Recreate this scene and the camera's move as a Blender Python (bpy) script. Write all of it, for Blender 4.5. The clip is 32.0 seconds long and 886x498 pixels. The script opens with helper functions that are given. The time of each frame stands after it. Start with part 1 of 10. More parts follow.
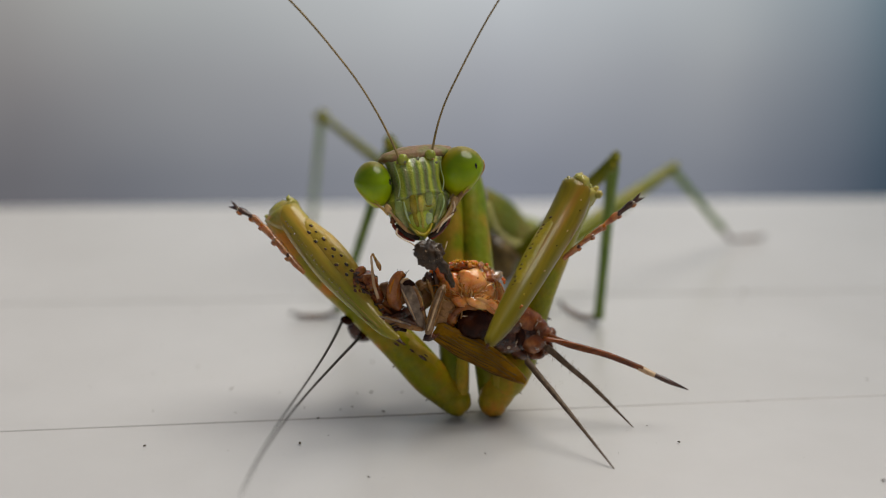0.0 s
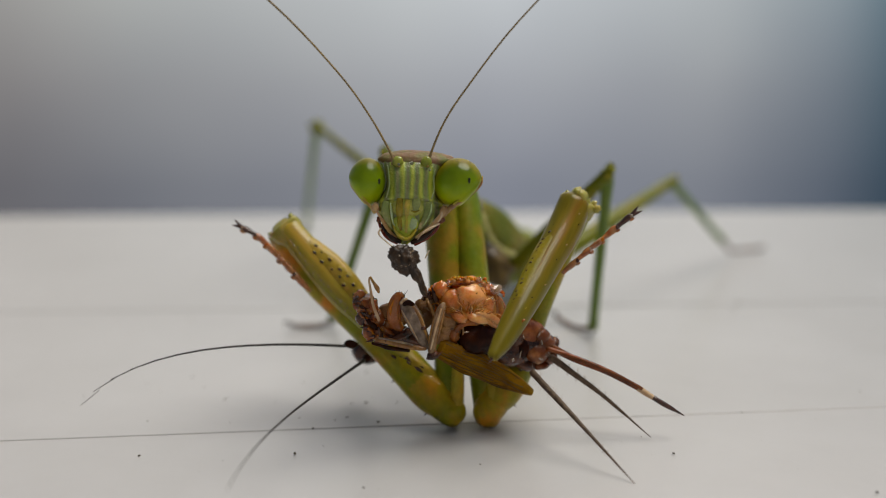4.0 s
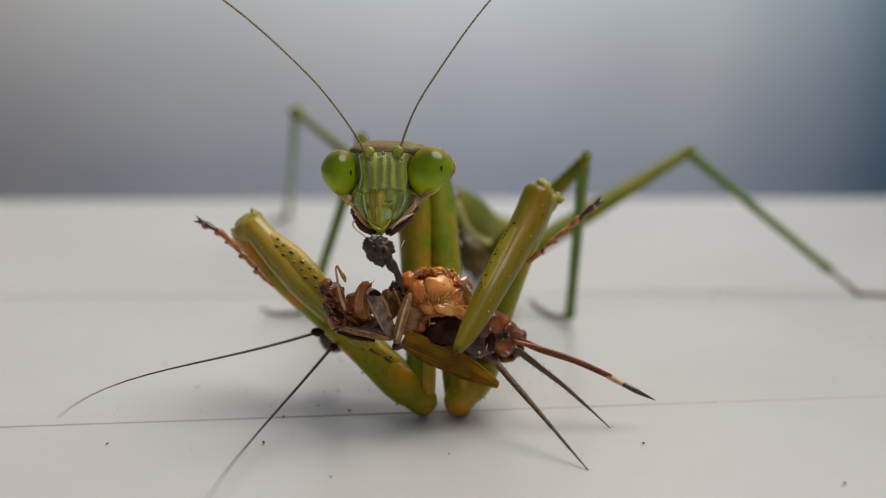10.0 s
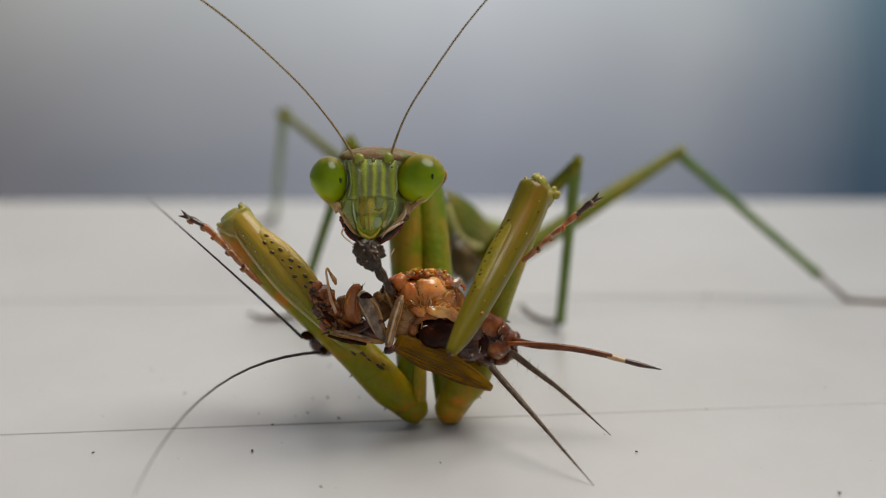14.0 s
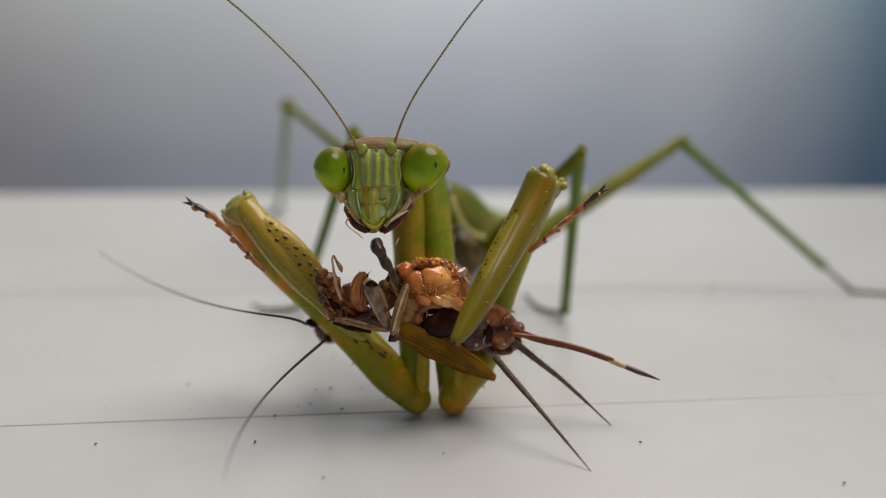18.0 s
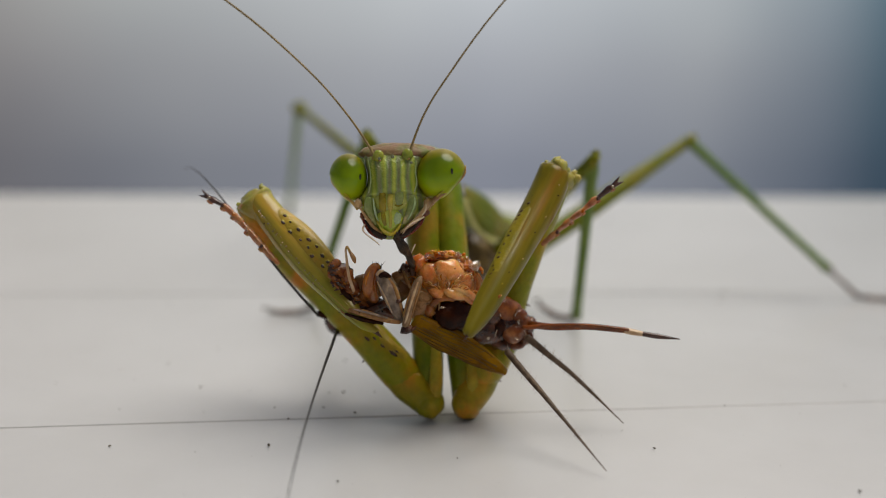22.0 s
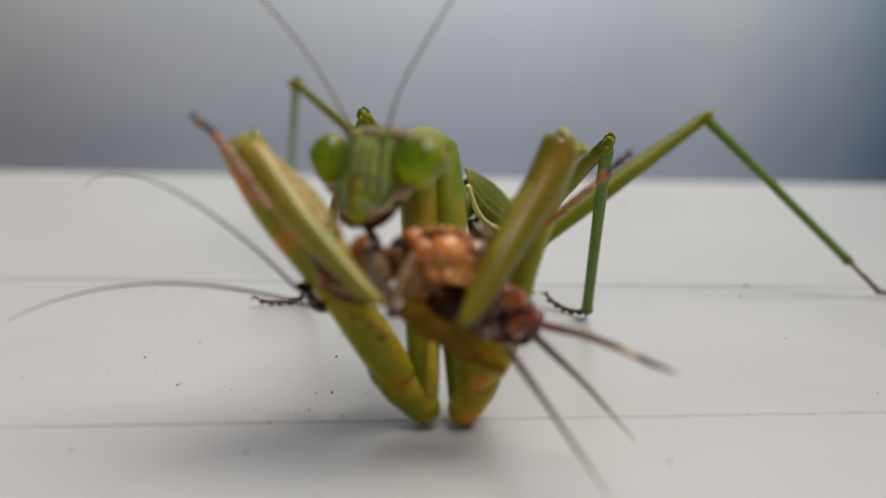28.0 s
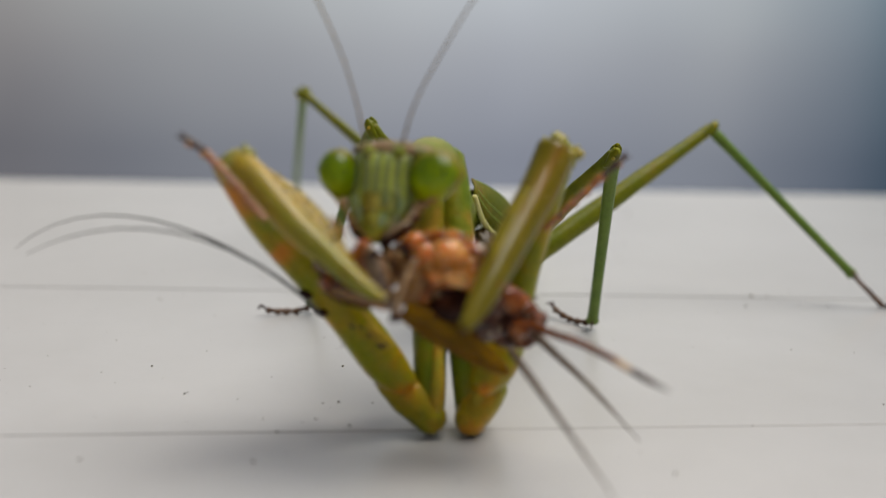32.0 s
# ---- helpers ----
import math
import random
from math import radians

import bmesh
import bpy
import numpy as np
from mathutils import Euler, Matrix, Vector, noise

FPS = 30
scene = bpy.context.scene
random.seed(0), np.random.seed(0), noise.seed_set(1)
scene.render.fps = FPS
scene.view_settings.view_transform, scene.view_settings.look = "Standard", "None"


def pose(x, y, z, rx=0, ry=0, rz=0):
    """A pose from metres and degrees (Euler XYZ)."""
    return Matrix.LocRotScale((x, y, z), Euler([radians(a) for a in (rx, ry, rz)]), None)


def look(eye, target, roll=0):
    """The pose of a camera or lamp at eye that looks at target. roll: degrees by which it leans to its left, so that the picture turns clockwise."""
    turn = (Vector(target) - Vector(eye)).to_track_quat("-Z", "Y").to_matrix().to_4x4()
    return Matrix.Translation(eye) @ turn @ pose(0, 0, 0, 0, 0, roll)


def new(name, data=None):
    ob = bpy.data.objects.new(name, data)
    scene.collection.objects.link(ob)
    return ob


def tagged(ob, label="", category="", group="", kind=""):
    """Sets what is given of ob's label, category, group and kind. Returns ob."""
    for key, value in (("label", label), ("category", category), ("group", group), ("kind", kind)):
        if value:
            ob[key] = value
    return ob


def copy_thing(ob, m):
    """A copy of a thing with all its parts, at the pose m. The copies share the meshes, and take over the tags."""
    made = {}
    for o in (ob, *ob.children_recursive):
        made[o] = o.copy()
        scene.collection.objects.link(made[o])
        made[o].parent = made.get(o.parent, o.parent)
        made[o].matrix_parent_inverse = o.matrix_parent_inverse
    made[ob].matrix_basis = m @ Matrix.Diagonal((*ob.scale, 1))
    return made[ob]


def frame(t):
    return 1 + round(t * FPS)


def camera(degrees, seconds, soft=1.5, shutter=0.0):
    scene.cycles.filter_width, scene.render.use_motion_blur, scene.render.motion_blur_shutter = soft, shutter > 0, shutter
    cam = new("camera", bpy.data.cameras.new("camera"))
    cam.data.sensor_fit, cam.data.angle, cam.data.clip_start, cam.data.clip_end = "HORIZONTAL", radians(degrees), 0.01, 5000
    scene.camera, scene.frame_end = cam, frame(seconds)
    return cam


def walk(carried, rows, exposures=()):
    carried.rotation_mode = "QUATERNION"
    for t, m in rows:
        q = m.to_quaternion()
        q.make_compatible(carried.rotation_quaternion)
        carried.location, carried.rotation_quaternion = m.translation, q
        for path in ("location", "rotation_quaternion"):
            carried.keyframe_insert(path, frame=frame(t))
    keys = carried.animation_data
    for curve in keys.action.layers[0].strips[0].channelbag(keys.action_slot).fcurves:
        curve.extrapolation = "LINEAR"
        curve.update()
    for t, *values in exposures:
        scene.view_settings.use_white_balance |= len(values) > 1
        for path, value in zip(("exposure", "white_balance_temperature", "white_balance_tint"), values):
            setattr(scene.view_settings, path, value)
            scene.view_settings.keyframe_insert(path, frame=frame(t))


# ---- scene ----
# ---------------------------------------------------------------- camera
cam = camera(42.4, 32.0, soft=1.0, shutter=0.5)
cam.data.dof.use_dof = True
focus_point = new("focus_point")
focus_point.empty_display_size = 0.001
cam.data.dof.focus_object = focus_point
cam.data.dof.aperture_fstop = 22.0
walk(cam, [
    (0, pose(-0.00114, -0.06618, 0.02491, 77.649, 0.646, 0.514)),
    (0.5, pose(-0.00115, -0.06633, 0.02520, 77.698, 0.599, 0.617)),
    (1, pose(-0.00148, -0.06611, 0.02510, 77.791, 0.388, 0.392)),
    (1.5, pose(-0.00101, -0.06657, 0.02529, 77.877, 0.706, 0.606)),
    (2, pose(-0.00136, -0.06636, 0.02505, 78.053, 0.752, 0.228)),
    (2.5, pose(-0.00137, -0.06664, 0.02509, 78.105, 0.783, 0.132)),
    (3, pose(-0.00112, -0.06647, 0.02482, 78.268, 0.726, 0.211)),
    (3.5, pose(-0.00123, -0.06637, 0.02494, 78.184, 0.545, 0.203)),
    (5.5, pose(-0.00145, -0.06611, 0.02518, 77.931, 0.131, 0.165)),
    (6, pose(-0.00123, -0.06634, 0.02539, 77.803, 0.313, 0.292)),
    (6.5, pose(-0.00074, -0.06610, 0.02513, 77.914, 0.433, 0.630)),
    (7, pose(-0.00070, -0.06606, 0.02503, 77.912, 0.410, 0.680)),
    (7.5, pose(-0.00056, -0.06615, 0.02496, 78.015, 0.493, 0.667)),
    (8, pose(-0.00027, -0.06604, 0.02510, 77.969, 0.224, 0.378)),
    (8.5, pose(0.00001, -0.06561, 0.02484, 77.523, 0.017, -0.007)),
    (9, pose(0.00003, -0.06554, 0.02472, 77.500, 0.000, -0.000)),
    (9.5, pose(0.00010, -0.06583, 0.02504, 77.366, 0.064, 0.018)),
    (10, pose(0.00006, -0.06590, 0.02510, 77.394, 0.064, -0.031)),
    (10.5, pose(0.00035, -0.06602, 0.02519, 77.333, 0.037, 0.154)),
    (11, pose(0.00032, -0.06582, 0.02508, 77.368, -0.045, 0.133)),
    (11.5, pose(0.00036, -0.06584, 0.02515, 77.316, -0.057, 0.150)),
    (12, pose(0.00060, -0.06621, 0.02525, 77.419, 0.167, 0.456)),
    (12.5, pose(0.00024, -0.06573, 0.02538, 77.494, 0.063, 0.747)),
    (13, pose(-0.00020, -0.06514, 0.02509, 77.792, -0.022, 0.391)),
    (13.5, pose(-0.00028, -0.06510, 0.02523, 77.793, 0.111, 0.110)),
    (14, pose(-0.000330, -0.065061, 0.025381, 77.309, -0.190, -0.767)),
    (14.5, pose(-0.000218, -0.065183, 0.025541, 77.889, 0.024, -0.614)),
    (15, pose(-0.000117, -0.065298, 0.025537, 78.000, 0.138, -0.560)),
    (15.5, pose(-0.000217, -0.064975, 0.025322, 77.414, -0.072, -0.698)),
    (17.5, pose(-0.000391, -0.064732, 0.025228, 76.928, -0.139, -0.658)),
    (18, pose(-0.000055, -0.064839, 0.025189, 76.935, 0.024, -0.433)),
    (18.5, pose(-0.000344, -0.064866, 0.025187, 76.962, -0.103, -0.615)),
    (19, pose(-0.000466, -0.064730, 0.025155, 76.990, -0.190, -0.446)),
    (19.5, pose(-0.000630, -0.064570, 0.025136, 76.874, -0.273, -0.150)),
    (20, pose(-0.000744, -0.064657, 0.025079, 76.976, -0.413, -0.081)),
    (20.5, pose(-0.000928, -0.064572, 0.025057, 77.045, -0.411, -0.189)),
    (21, pose(-0.000586, -0.064826, 0.025277, 77.006, -0.280, 0.008)),
    (21.5, pose(-0.000806, -0.064624, 0.025144, 77.053, -0.392, -0.186)),
    (22, pose(-0.000735, -0.064771, 0.025293, 77.052, -0.335, -0.191)),
    (22.5, pose(-0.000889, -0.064736, 0.025315, 77.054, -0.514, -0.322)),
    (23, pose(-0.000451, -0.064757, 0.025398, 76.995, -0.324, -0.038)),
    (23.5, pose(-0.000278, -0.064689, 0.025362, 76.913, -0.230, 0.121)),
    (24, pose(-0.000376, -0.064666, 0.025046, 77.060, -0.319, 0.074)),
    (24.5, pose(-0.001261, -0.062848, 0.024910, 75.899, -0.898, 0.013)),
    (25, pose(0.000414, -0.059367, 0.024915, 76.377, -0.803, 0.480)),
    (25.5, pose(0.000500, -0.058904, 0.024456, 75.873, -0.825, 0.451)),
    (27.5, pose(0.000169, -0.058742, 0.024408, 75.900, -0.894, 0.717)),
    (28, pose(0.000239, -0.058859, 0.024552, 76.023, -0.894, 0.719)),
    (28.5, pose(0.000226, -0.058937, 0.024626, 76.146, -0.903, 0.802)),
    (29, pose(0.000237, -0.058989, 0.024698, 76.246, -0.900, 0.804)),
    (29.5, pose(0.000225, -0.059046, 0.024732, 76.375, -0.908, 0.826)),
    (30, pose(0.000200, -0.059062, 0.024739, 76.456, -0.910, 0.805)),
    (30.5, pose(0.000131, -0.059017, 0.024698, 76.439, -0.948, 0.796)),
    (31, pose(0.000150, -0.058974, 0.024687, 76.397, -0.947, 0.841)),
    (31.5, pose(0.000132, -0.058955, 0.024632, 76.387, -0.947, 0.832)),
    (32, pose(0.000028, -0.059042, 0.024735, 76.420, -1.052, 0.931)),
], exposures=[(0.0, 0.31, 6600, 9), (12.0, 0.34, 6600, 9), (32.0, 0.39, 6500, 9)])

# the lens is drawn from the face to the walking legs behind it
walk(focus_point, [(0, pose(-0.003, -0.0017, 0.013)), (24.0, pose(-0.003, -0.0017, 0.013)), (25.0, pose(-0.003, -0.004, 0.012)), (25.6, pose(-0.003, -0.004, 0.012)),
                   (27.0, pose(0.002, 0.012, 0.008)), (32.0, pose(0.002, 0.012, 0.008))])

# ---------------------------------------------------------------- light
world = bpy.data.worlds.new("overcast_sky")
scene.world = world
world.use_nodes = True
sky = world.node_tree.nodes.new("ShaderNodeTexSky")
sky.sky_type = "NISHITA"
sky.sun_disc = False
sky.sun_elevation, sky.sun_rotation = radians(52), radians(20)
sky.air_density, sky.dust_density = 1.0, 4.0
world.node_tree.nodes["Background"].inputs["Strength"].default_value = 0.045
world.node_tree.links.new(sky.outputs["Color"], world.node_tree.nodes["Background"].inputs["Color"])
sun = new("sun", bpy.data.lights.new("sun", "SUN"))
sun.data.energy, sun.data.angle, sun.data.color = 2.2, radians(40), (1.0, 0.95, 0.88)
sun.matrix_world = look((0.36, 0.06, 0.92), (0, 0, 0))

MM = 0.001


# ---------------------------------------------------------------- materials
def rgb(c):
    return (c[0], c[1], c[2], 1.0)


def material(name, base, other=None, size=1.0, rough=0.45, bump=0.15, gloss=0.5, soft=0.0, third=None, metal=0.0, spread=(0.38, 0.62),
             coat=0.0, alpha=1.0, through_light=0.0, fleck=0.35, bleed=(0.9, 1.0, 0.3), along=None):
    """A surface of two or three colours mixed by noise of that size in mm, with fine relief; streaked where the way along it is given."""
    m = bpy.data.materials.new(name)
    m.use_nodes = True
    nt = m.node_tree
    b = nt.nodes["Principled BSDF"]
    b.inputs["Roughness"].default_value = rough
    b.inputs["Metallic"].default_value = metal
    b.inputs["Specular IOR Level"].default_value = gloss * 0.6 if soft else gloss
    b.inputs["Coat Weight"].default_value = coat
    b.inputs["Coat Roughness"].default_value = 0.06
    b.inputs["Alpha"].default_value = alpha
    b.inputs["Transmission Weight"].default_value = through_light
    if soft:
        b.inputs["Subsurface Weight"].default_value = soft
        b.inputs["Subsurface Radius"].default_value = bleed
        b.inputs["Subsurface Scale"].default_value = 0.0006 if bleed[1] > 0.5 else 0.0011
    co = nt.nodes.new("ShaderNodeTexCoord")
    n1 = nt.nodes.new("ShaderNodeTexNoise")
    n1.inputs["Scale"].default_value, n1.inputs["Detail"].default_value = 1000.0 / size, 5
    place = co.outputs["Object"]
    if along:
        way = tuple(Vector(along).normalized())
        dot, far, less = (nt.nodes.new("ShaderNodeVectorMath") for _ in range(3))
        dot.operation, far.operation, less.operation = "DOT_PRODUCT", "SCALE", "SUBTRACT"
        dot.inputs[1].default_value = far.inputs[0].default_value = way
        shrink = nt.nodes.new("ShaderNodeMath")
        shrink.operation, shrink.inputs[1].default_value = "MULTIPLY", 0.88
        nt.links.new(place, dot.inputs[0])
        nt.links.new(dot.outputs["Value"], shrink.inputs[0])
        nt.links.new(shrink.outputs[0], far.inputs["Scale"])
        nt.links.new(place, less.inputs[0])
        nt.links.new(far.outputs[0], less.inputs[1])
        place = less.outputs[0]
    nt.links.new(place, n1.inputs["Vector"])
    ramp = nt.nodes.new("ShaderNodeValToRGB")
    ramp.color_ramp.elements[0].position, ramp.color_ramp.elements[1].position = spread
    ramp.color_ramp.elements[0].color = rgb(base)
    ramp.color_ramp.elements[1].color = rgb(other or base)
    if third:
        e = ramp.color_ramp.elements.new(min(0.97, spread[1] + 0.12))
        e.color = rgb(third)
    nt.links.new(n1.outputs["Fac"], ramp.inputs["Fac"])
    n2 = nt.nodes.new("ShaderNodeTexNoise")
    n2.inputs["Scale"].default_value, n2.inputs["Detail"].default_value = 6500.0 / size, 3
    nt.links.new(place, n2.inputs["Vector"])
    mix = nt.nodes.new("ShaderNodeMix")
    mix.data_type, mix.blend_type = "RGBA", "MULTIPLY"
    mix.inputs[0].default_value = fleck
    fine = nt.nodes.new("ShaderNodeValToRGB")
    fine.color_ramp.elements[0].position, fine.color_ramp.elements[1].position = 0.3, 0.6
    fine.color_ramp.elements[0].color, fine.color_ramp.elements[1].color = (0.55, 0.55, 0.5, 1), (1, 1, 1, 1)
    nt.links.new(n2.outputs["Fac"], fine.inputs["Fac"])
    nt.links.new(ramp.outputs["Color"], mix.inputs[6])
    nt.links.new(fine.outputs["Color"], mix.inputs[7])
    nt.links.new(mix.outputs[2], b.inputs["Base Color"])
    if bump:
        bp = nt.nodes.new("ShaderNodeBump")
        bp.inputs["Strength"].default_value, bp.inputs["Distance"].default_value = bump, 0.0001 * size
        nt.links.new(n2.outputs["Fac"], bp.inputs["Height"])
        nt.links.new(bp.outputs["Normal"], b.inputs["Normal"])
    return m


def eye_material():
    """Lime-green lens with its inner glow painted in, deep green on top and paler below, with an amber border and a
    glassy skin.
    """
    m = material("green_eye", (0.15, 0.245, 0.001), (0.195, 0.29, 0.002), 2.2, 0.35, 0.0, 0.1, 0.6, coat=0.4, fleck=0.1)
    nt = m.node_tree
    b = nt.nodes["Principled BSDF"]
    b.inputs["Coat Roughness"].default_value = 0.03
    b.inputs["Subsurface Scale"].default_value = 0.0009
    green = b.inputs["Base Color"].links[0].from_socket
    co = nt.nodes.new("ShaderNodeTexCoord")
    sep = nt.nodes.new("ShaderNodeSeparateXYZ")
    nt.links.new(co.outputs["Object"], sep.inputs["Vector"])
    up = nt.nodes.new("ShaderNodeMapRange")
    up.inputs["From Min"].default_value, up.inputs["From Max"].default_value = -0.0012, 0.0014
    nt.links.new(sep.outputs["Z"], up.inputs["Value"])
    # tone puts the translucent glow into the green: bright below, dim above
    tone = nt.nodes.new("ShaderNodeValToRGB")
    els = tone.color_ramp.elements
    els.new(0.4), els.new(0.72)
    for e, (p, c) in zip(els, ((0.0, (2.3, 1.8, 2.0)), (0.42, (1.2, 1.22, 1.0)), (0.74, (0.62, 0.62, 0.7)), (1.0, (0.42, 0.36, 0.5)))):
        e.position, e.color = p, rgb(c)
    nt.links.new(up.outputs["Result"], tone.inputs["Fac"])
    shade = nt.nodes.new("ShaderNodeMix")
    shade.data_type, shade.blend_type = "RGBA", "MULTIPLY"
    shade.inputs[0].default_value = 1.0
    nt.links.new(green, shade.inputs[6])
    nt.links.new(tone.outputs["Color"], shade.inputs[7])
    flat = nt.nodes.new("ShaderNodeVectorMath")
    flat.operation = "MULTIPLY"
    flat.inputs[1].default_value = (1000, 0, 1000)
    far = nt.nodes.new("ShaderNodeVectorMath")
    far.operation = "LENGTH"
    ring = nt.nodes.new("ShaderNodeValToRGB")
    ring.color_ramp.elements[0].position, ring.color_ramp.elements[1].position = 0.56, 0.8
    ring.color_ramp.elements[0].color, ring.color_ramp.elements[1].color = (0, 0, 0, 1), (0.8, 0.8, 0.8, 1)
    size = nt.nodes.new("ShaderNodeMath")
    size.operation, size.inputs[1].default_value = "MULTIPLY", 0.54
    mix = nt.nodes.new("ShaderNodeMix")
    mix.data_type = "RGBA"
    mix.inputs[7].default_value = (0.27, 0.19, 0.004, 1)
    nt.links.new(co.outputs["Object"], flat.inputs[0])
    nt.links.new(flat.outputs[0], far.inputs[0])
    nt.links.new(far.outputs["Value"], size.inputs[0])
    nt.links.new(size.outputs[0], ring.inputs["Fac"])
    nt.links.new(ring.outputs["Color"], mix.inputs[0])
    nt.links.new(shade.outputs[2], mix.inputs[6])
    nt.links.new(mix.outputs[2], b.inputs["Base Color"])
    return m


def striped_face_material():
    """Green face cuticle with soft upright stripes of yellow-green, grey-green and dull mauve, mottled and wet."""
    m = material("striped_green_face", (0.20, 0.27, 0.05), (0.30, 0.37, 0.08), 0.7, 0.14, 0.9, 0.4, 0.45, third=(0.62, 0.50, 0.24), coat=0.5, fleck=0.5, spread=(0.4, 0.6))
    nt = m.node_tree
    b = nt.nodes["Principled BSDF"]
    plain = b.inputs["Base Color"].links[0].from_socket
    co = nt.nodes.new("ShaderNodeTexCoord")
    wave = nt.nodes.new("ShaderNodeTexWave")
    wave.wave_type, wave.bands_direction = "BANDS", "X"
    wave.inputs["Scale"].default_value = 560.0
    wave.inputs["Distortion"].default_value, wave.inputs["Detail"].default_value, wave.inputs["Detail Scale"].default_value = 3.0, 3.0, 0.8
    nt.links.new(co.outputs["Object"], wave.inputs["Vector"])
    ramp = nt.nodes.new("ShaderNodeValToRGB")
    els = ramp.color_ramp.elements
    els.new(0.35), els.new(0.7)
    for e, (p, c) in zip(els, ((0.0, (0.22, 0.20, 0.12)), (0.35, (0.20, 0.27, 0.10)), (0.7, (0.32, 0.40, 0.05)), (1.0, (0.50, 0.52, 0.07)))):
        e.position, e.color = p, rgb(c)
    nt.links.new(wave.outputs["Fac"], ramp.inputs["Fac"])
    mix = nt.nodes.new("ShaderNodeMix")
    mix.data_type = "RGBA"
    mix.inputs[0].default_value = 0.65
    nt.links.new(plain, mix.inputs[6])
    nt.links.new(ramp.outputs["Color"], mix.inputs[7])
    nt.links.new(mix.outputs[2], b.inputs["Base Color"])
    return m


BLOOD = (1.0, 0.4, 0.12)      # how far red, green and blue light spreads under wet skin
GREEN = material("leaf_green_cuticle", (0.136, 0.189, 0.006), (0.19, 0.204, 0.01), 2.6, 0.34, 0.25, 0.3, 0.4, third=(0.313, 0.204, 0.02), spread=(0.4, 0.54))
LEG_GREEN = material("olive_green_cuticle", (0.247, 0.259, 0.005), (0.356, 0.259, 0.007), 2.2, 0.28, 0.25, 0.28, 0.45, fleck=0.4, third=(0.575, 0.22, 0.014), spread=(0.4, 0.52), coat=0.15)
LEG_FEMUR = material("grass_green_leg_cuticle", (0.144, 0.166, 0.004), (0.196, 0.190, 0.006), 2.0, 0.34, 0.3, 0.35, 0.3, third=(0.258, 0.180, 0.02))
SHIN_GREEN = material("dark_bluish_green_shin", (0.106, 0.189, 0.026), (0.15, 0.227, 0.039), 2.0, 0.34, 0.25, 0.4, 0.25)
COOL_GREEN = material("bluish_green_cuticle", (0.22, 0.33, 0.04), (0.31, 0.41, 0.07), 2.5, 0.36, 0.15, 0.5, 0.25)
BODY_GREEN = material("soft_green_cuticle", (0.147, 0.192, 0.01), (0.205, 0.23, 0.017), 3.0, 0.42, 0.2, 0.3, 0.4, third=(0.285, 0.23, 0.048))
TIBIA_GREEN = material("yellow_green_cuticle", (0.25, 0.25, 0.016), (0.36, 0.27, 0.03), 1.3, 0.24, 0.15, 0.3, 0.5, third=(0.44, 0.27, 0.035), spread=(0.4, 0.56), fleck=0.25, coat=0.3, along=(7.4, -2.1, -7.6))
# right tibia only: olive cuticle with its shade mixed into the colour
SHADED_TIBIA = material("olive_tibia_cuticle", (0.145, 0.12, 0.005), (0.19, 0.138, 0.006), 1.1, 0.3, 0.12, 0.25, 0.45, third=(0.235, 0.125, 0.008), fleck=0.3, spread=(0.4, 0.54), coat=0.2, along=(-5.1, -7.8, -7.6))
TIBIA_EDGE = material("ochre_green_edge", (0.26, 0.20, 0.012), (0.20, 0.17, 0.01), 1.8, 0.28, 0.2, 0.3, 0.4, third=(0.38, 0.20, 0.03), fleck=0.25)
KNEE = material("stained_knee_cuticle", (0.41, 0.31, 0.07), (0.292, 0.291, 0.05), 0.9, 0.24, 0.4, 0.4, 0.5, third=(0.54, 0.291, 0.1), coat=0.35)
JOINT = material("ochre_joint_cuticle", (0.494, 0.302, 0.03), (0.38, 0.336, 0.03), 1.8, 0.4, 0.3, 0.3, 0.35, third=(0.437, 0.157, 0.036))
YELLOW = material("yellow_inner_cuticle", (0.43, 0.285, 0.039), (0.356, 0.26, 0.026), 1.3, 0.28, 0.3, 0.35, 0.5, third=(0.505, 0.243, 0.039), coat=0.08)
TARSUS = material("reddish_tan_tarsus", (0.40, 0.20, 0.08), (0.22, 0.085, 0.03), 0.6, 0.22, 0.4, 0.45, 0.5, third=(0.56, 0.36, 0.2), coat=0.45, bleed=(1.0, 0.4, 0.12))
FOOT = material("dark_brown_foot", (0.17, 0.085, 0.04), (0.08, 0.04, 0.022), 0.8, 0.35, 0.3, 0.4)
CLAW = material("dark_claw", (0.03, 0.015, 0.01), (0.08, 0.03, 0.02), 0.5, 0.25, 0.1, 0.6)
ELBOW = material("ochre_stained_cuticle", (0.25, 0.24, 0.006), (0.38, 0.26, 0.01), 2.4, 0.3, 0.3, 0.3, 0.4, third=(0.56, 0.23, 0.015), spread=(0.38, 0.52), coat=0.15)
OCHRE = material("orange_ochre_stain", (0.432, 0.276, 0.032), (0.324, 0.276, 0.024), 2.4, 0.35, 0.3, 0.3, 0.4, third=(0.432, 0.184, 0.048))
EYE = eye_material()
STRIPED_FACE = striped_face_material()
AMBER_LINE = material("amber_eye_line", (0.50, 0.32, 0.03), (0.40, 0.34, 0.03), 0.5, 0.25, 0.2, 0.4, 0.4, coat=0.4)
DARK_OLIVE = material("dark_olive_stripe", (0.177, 0.144, 0.002), (0.326, 0.252, 0.007), 0.5, 0.18, 0.3, 0.4, 0.3, coat=0.5)
LIP_YELLOW = material("ochre_yellow_lip", (0.52, 0.36, 0.03), (0.40, 0.36, 0.03), 0.6, 0.2, 0.3, 0.4, 0.4, coat=0.5)
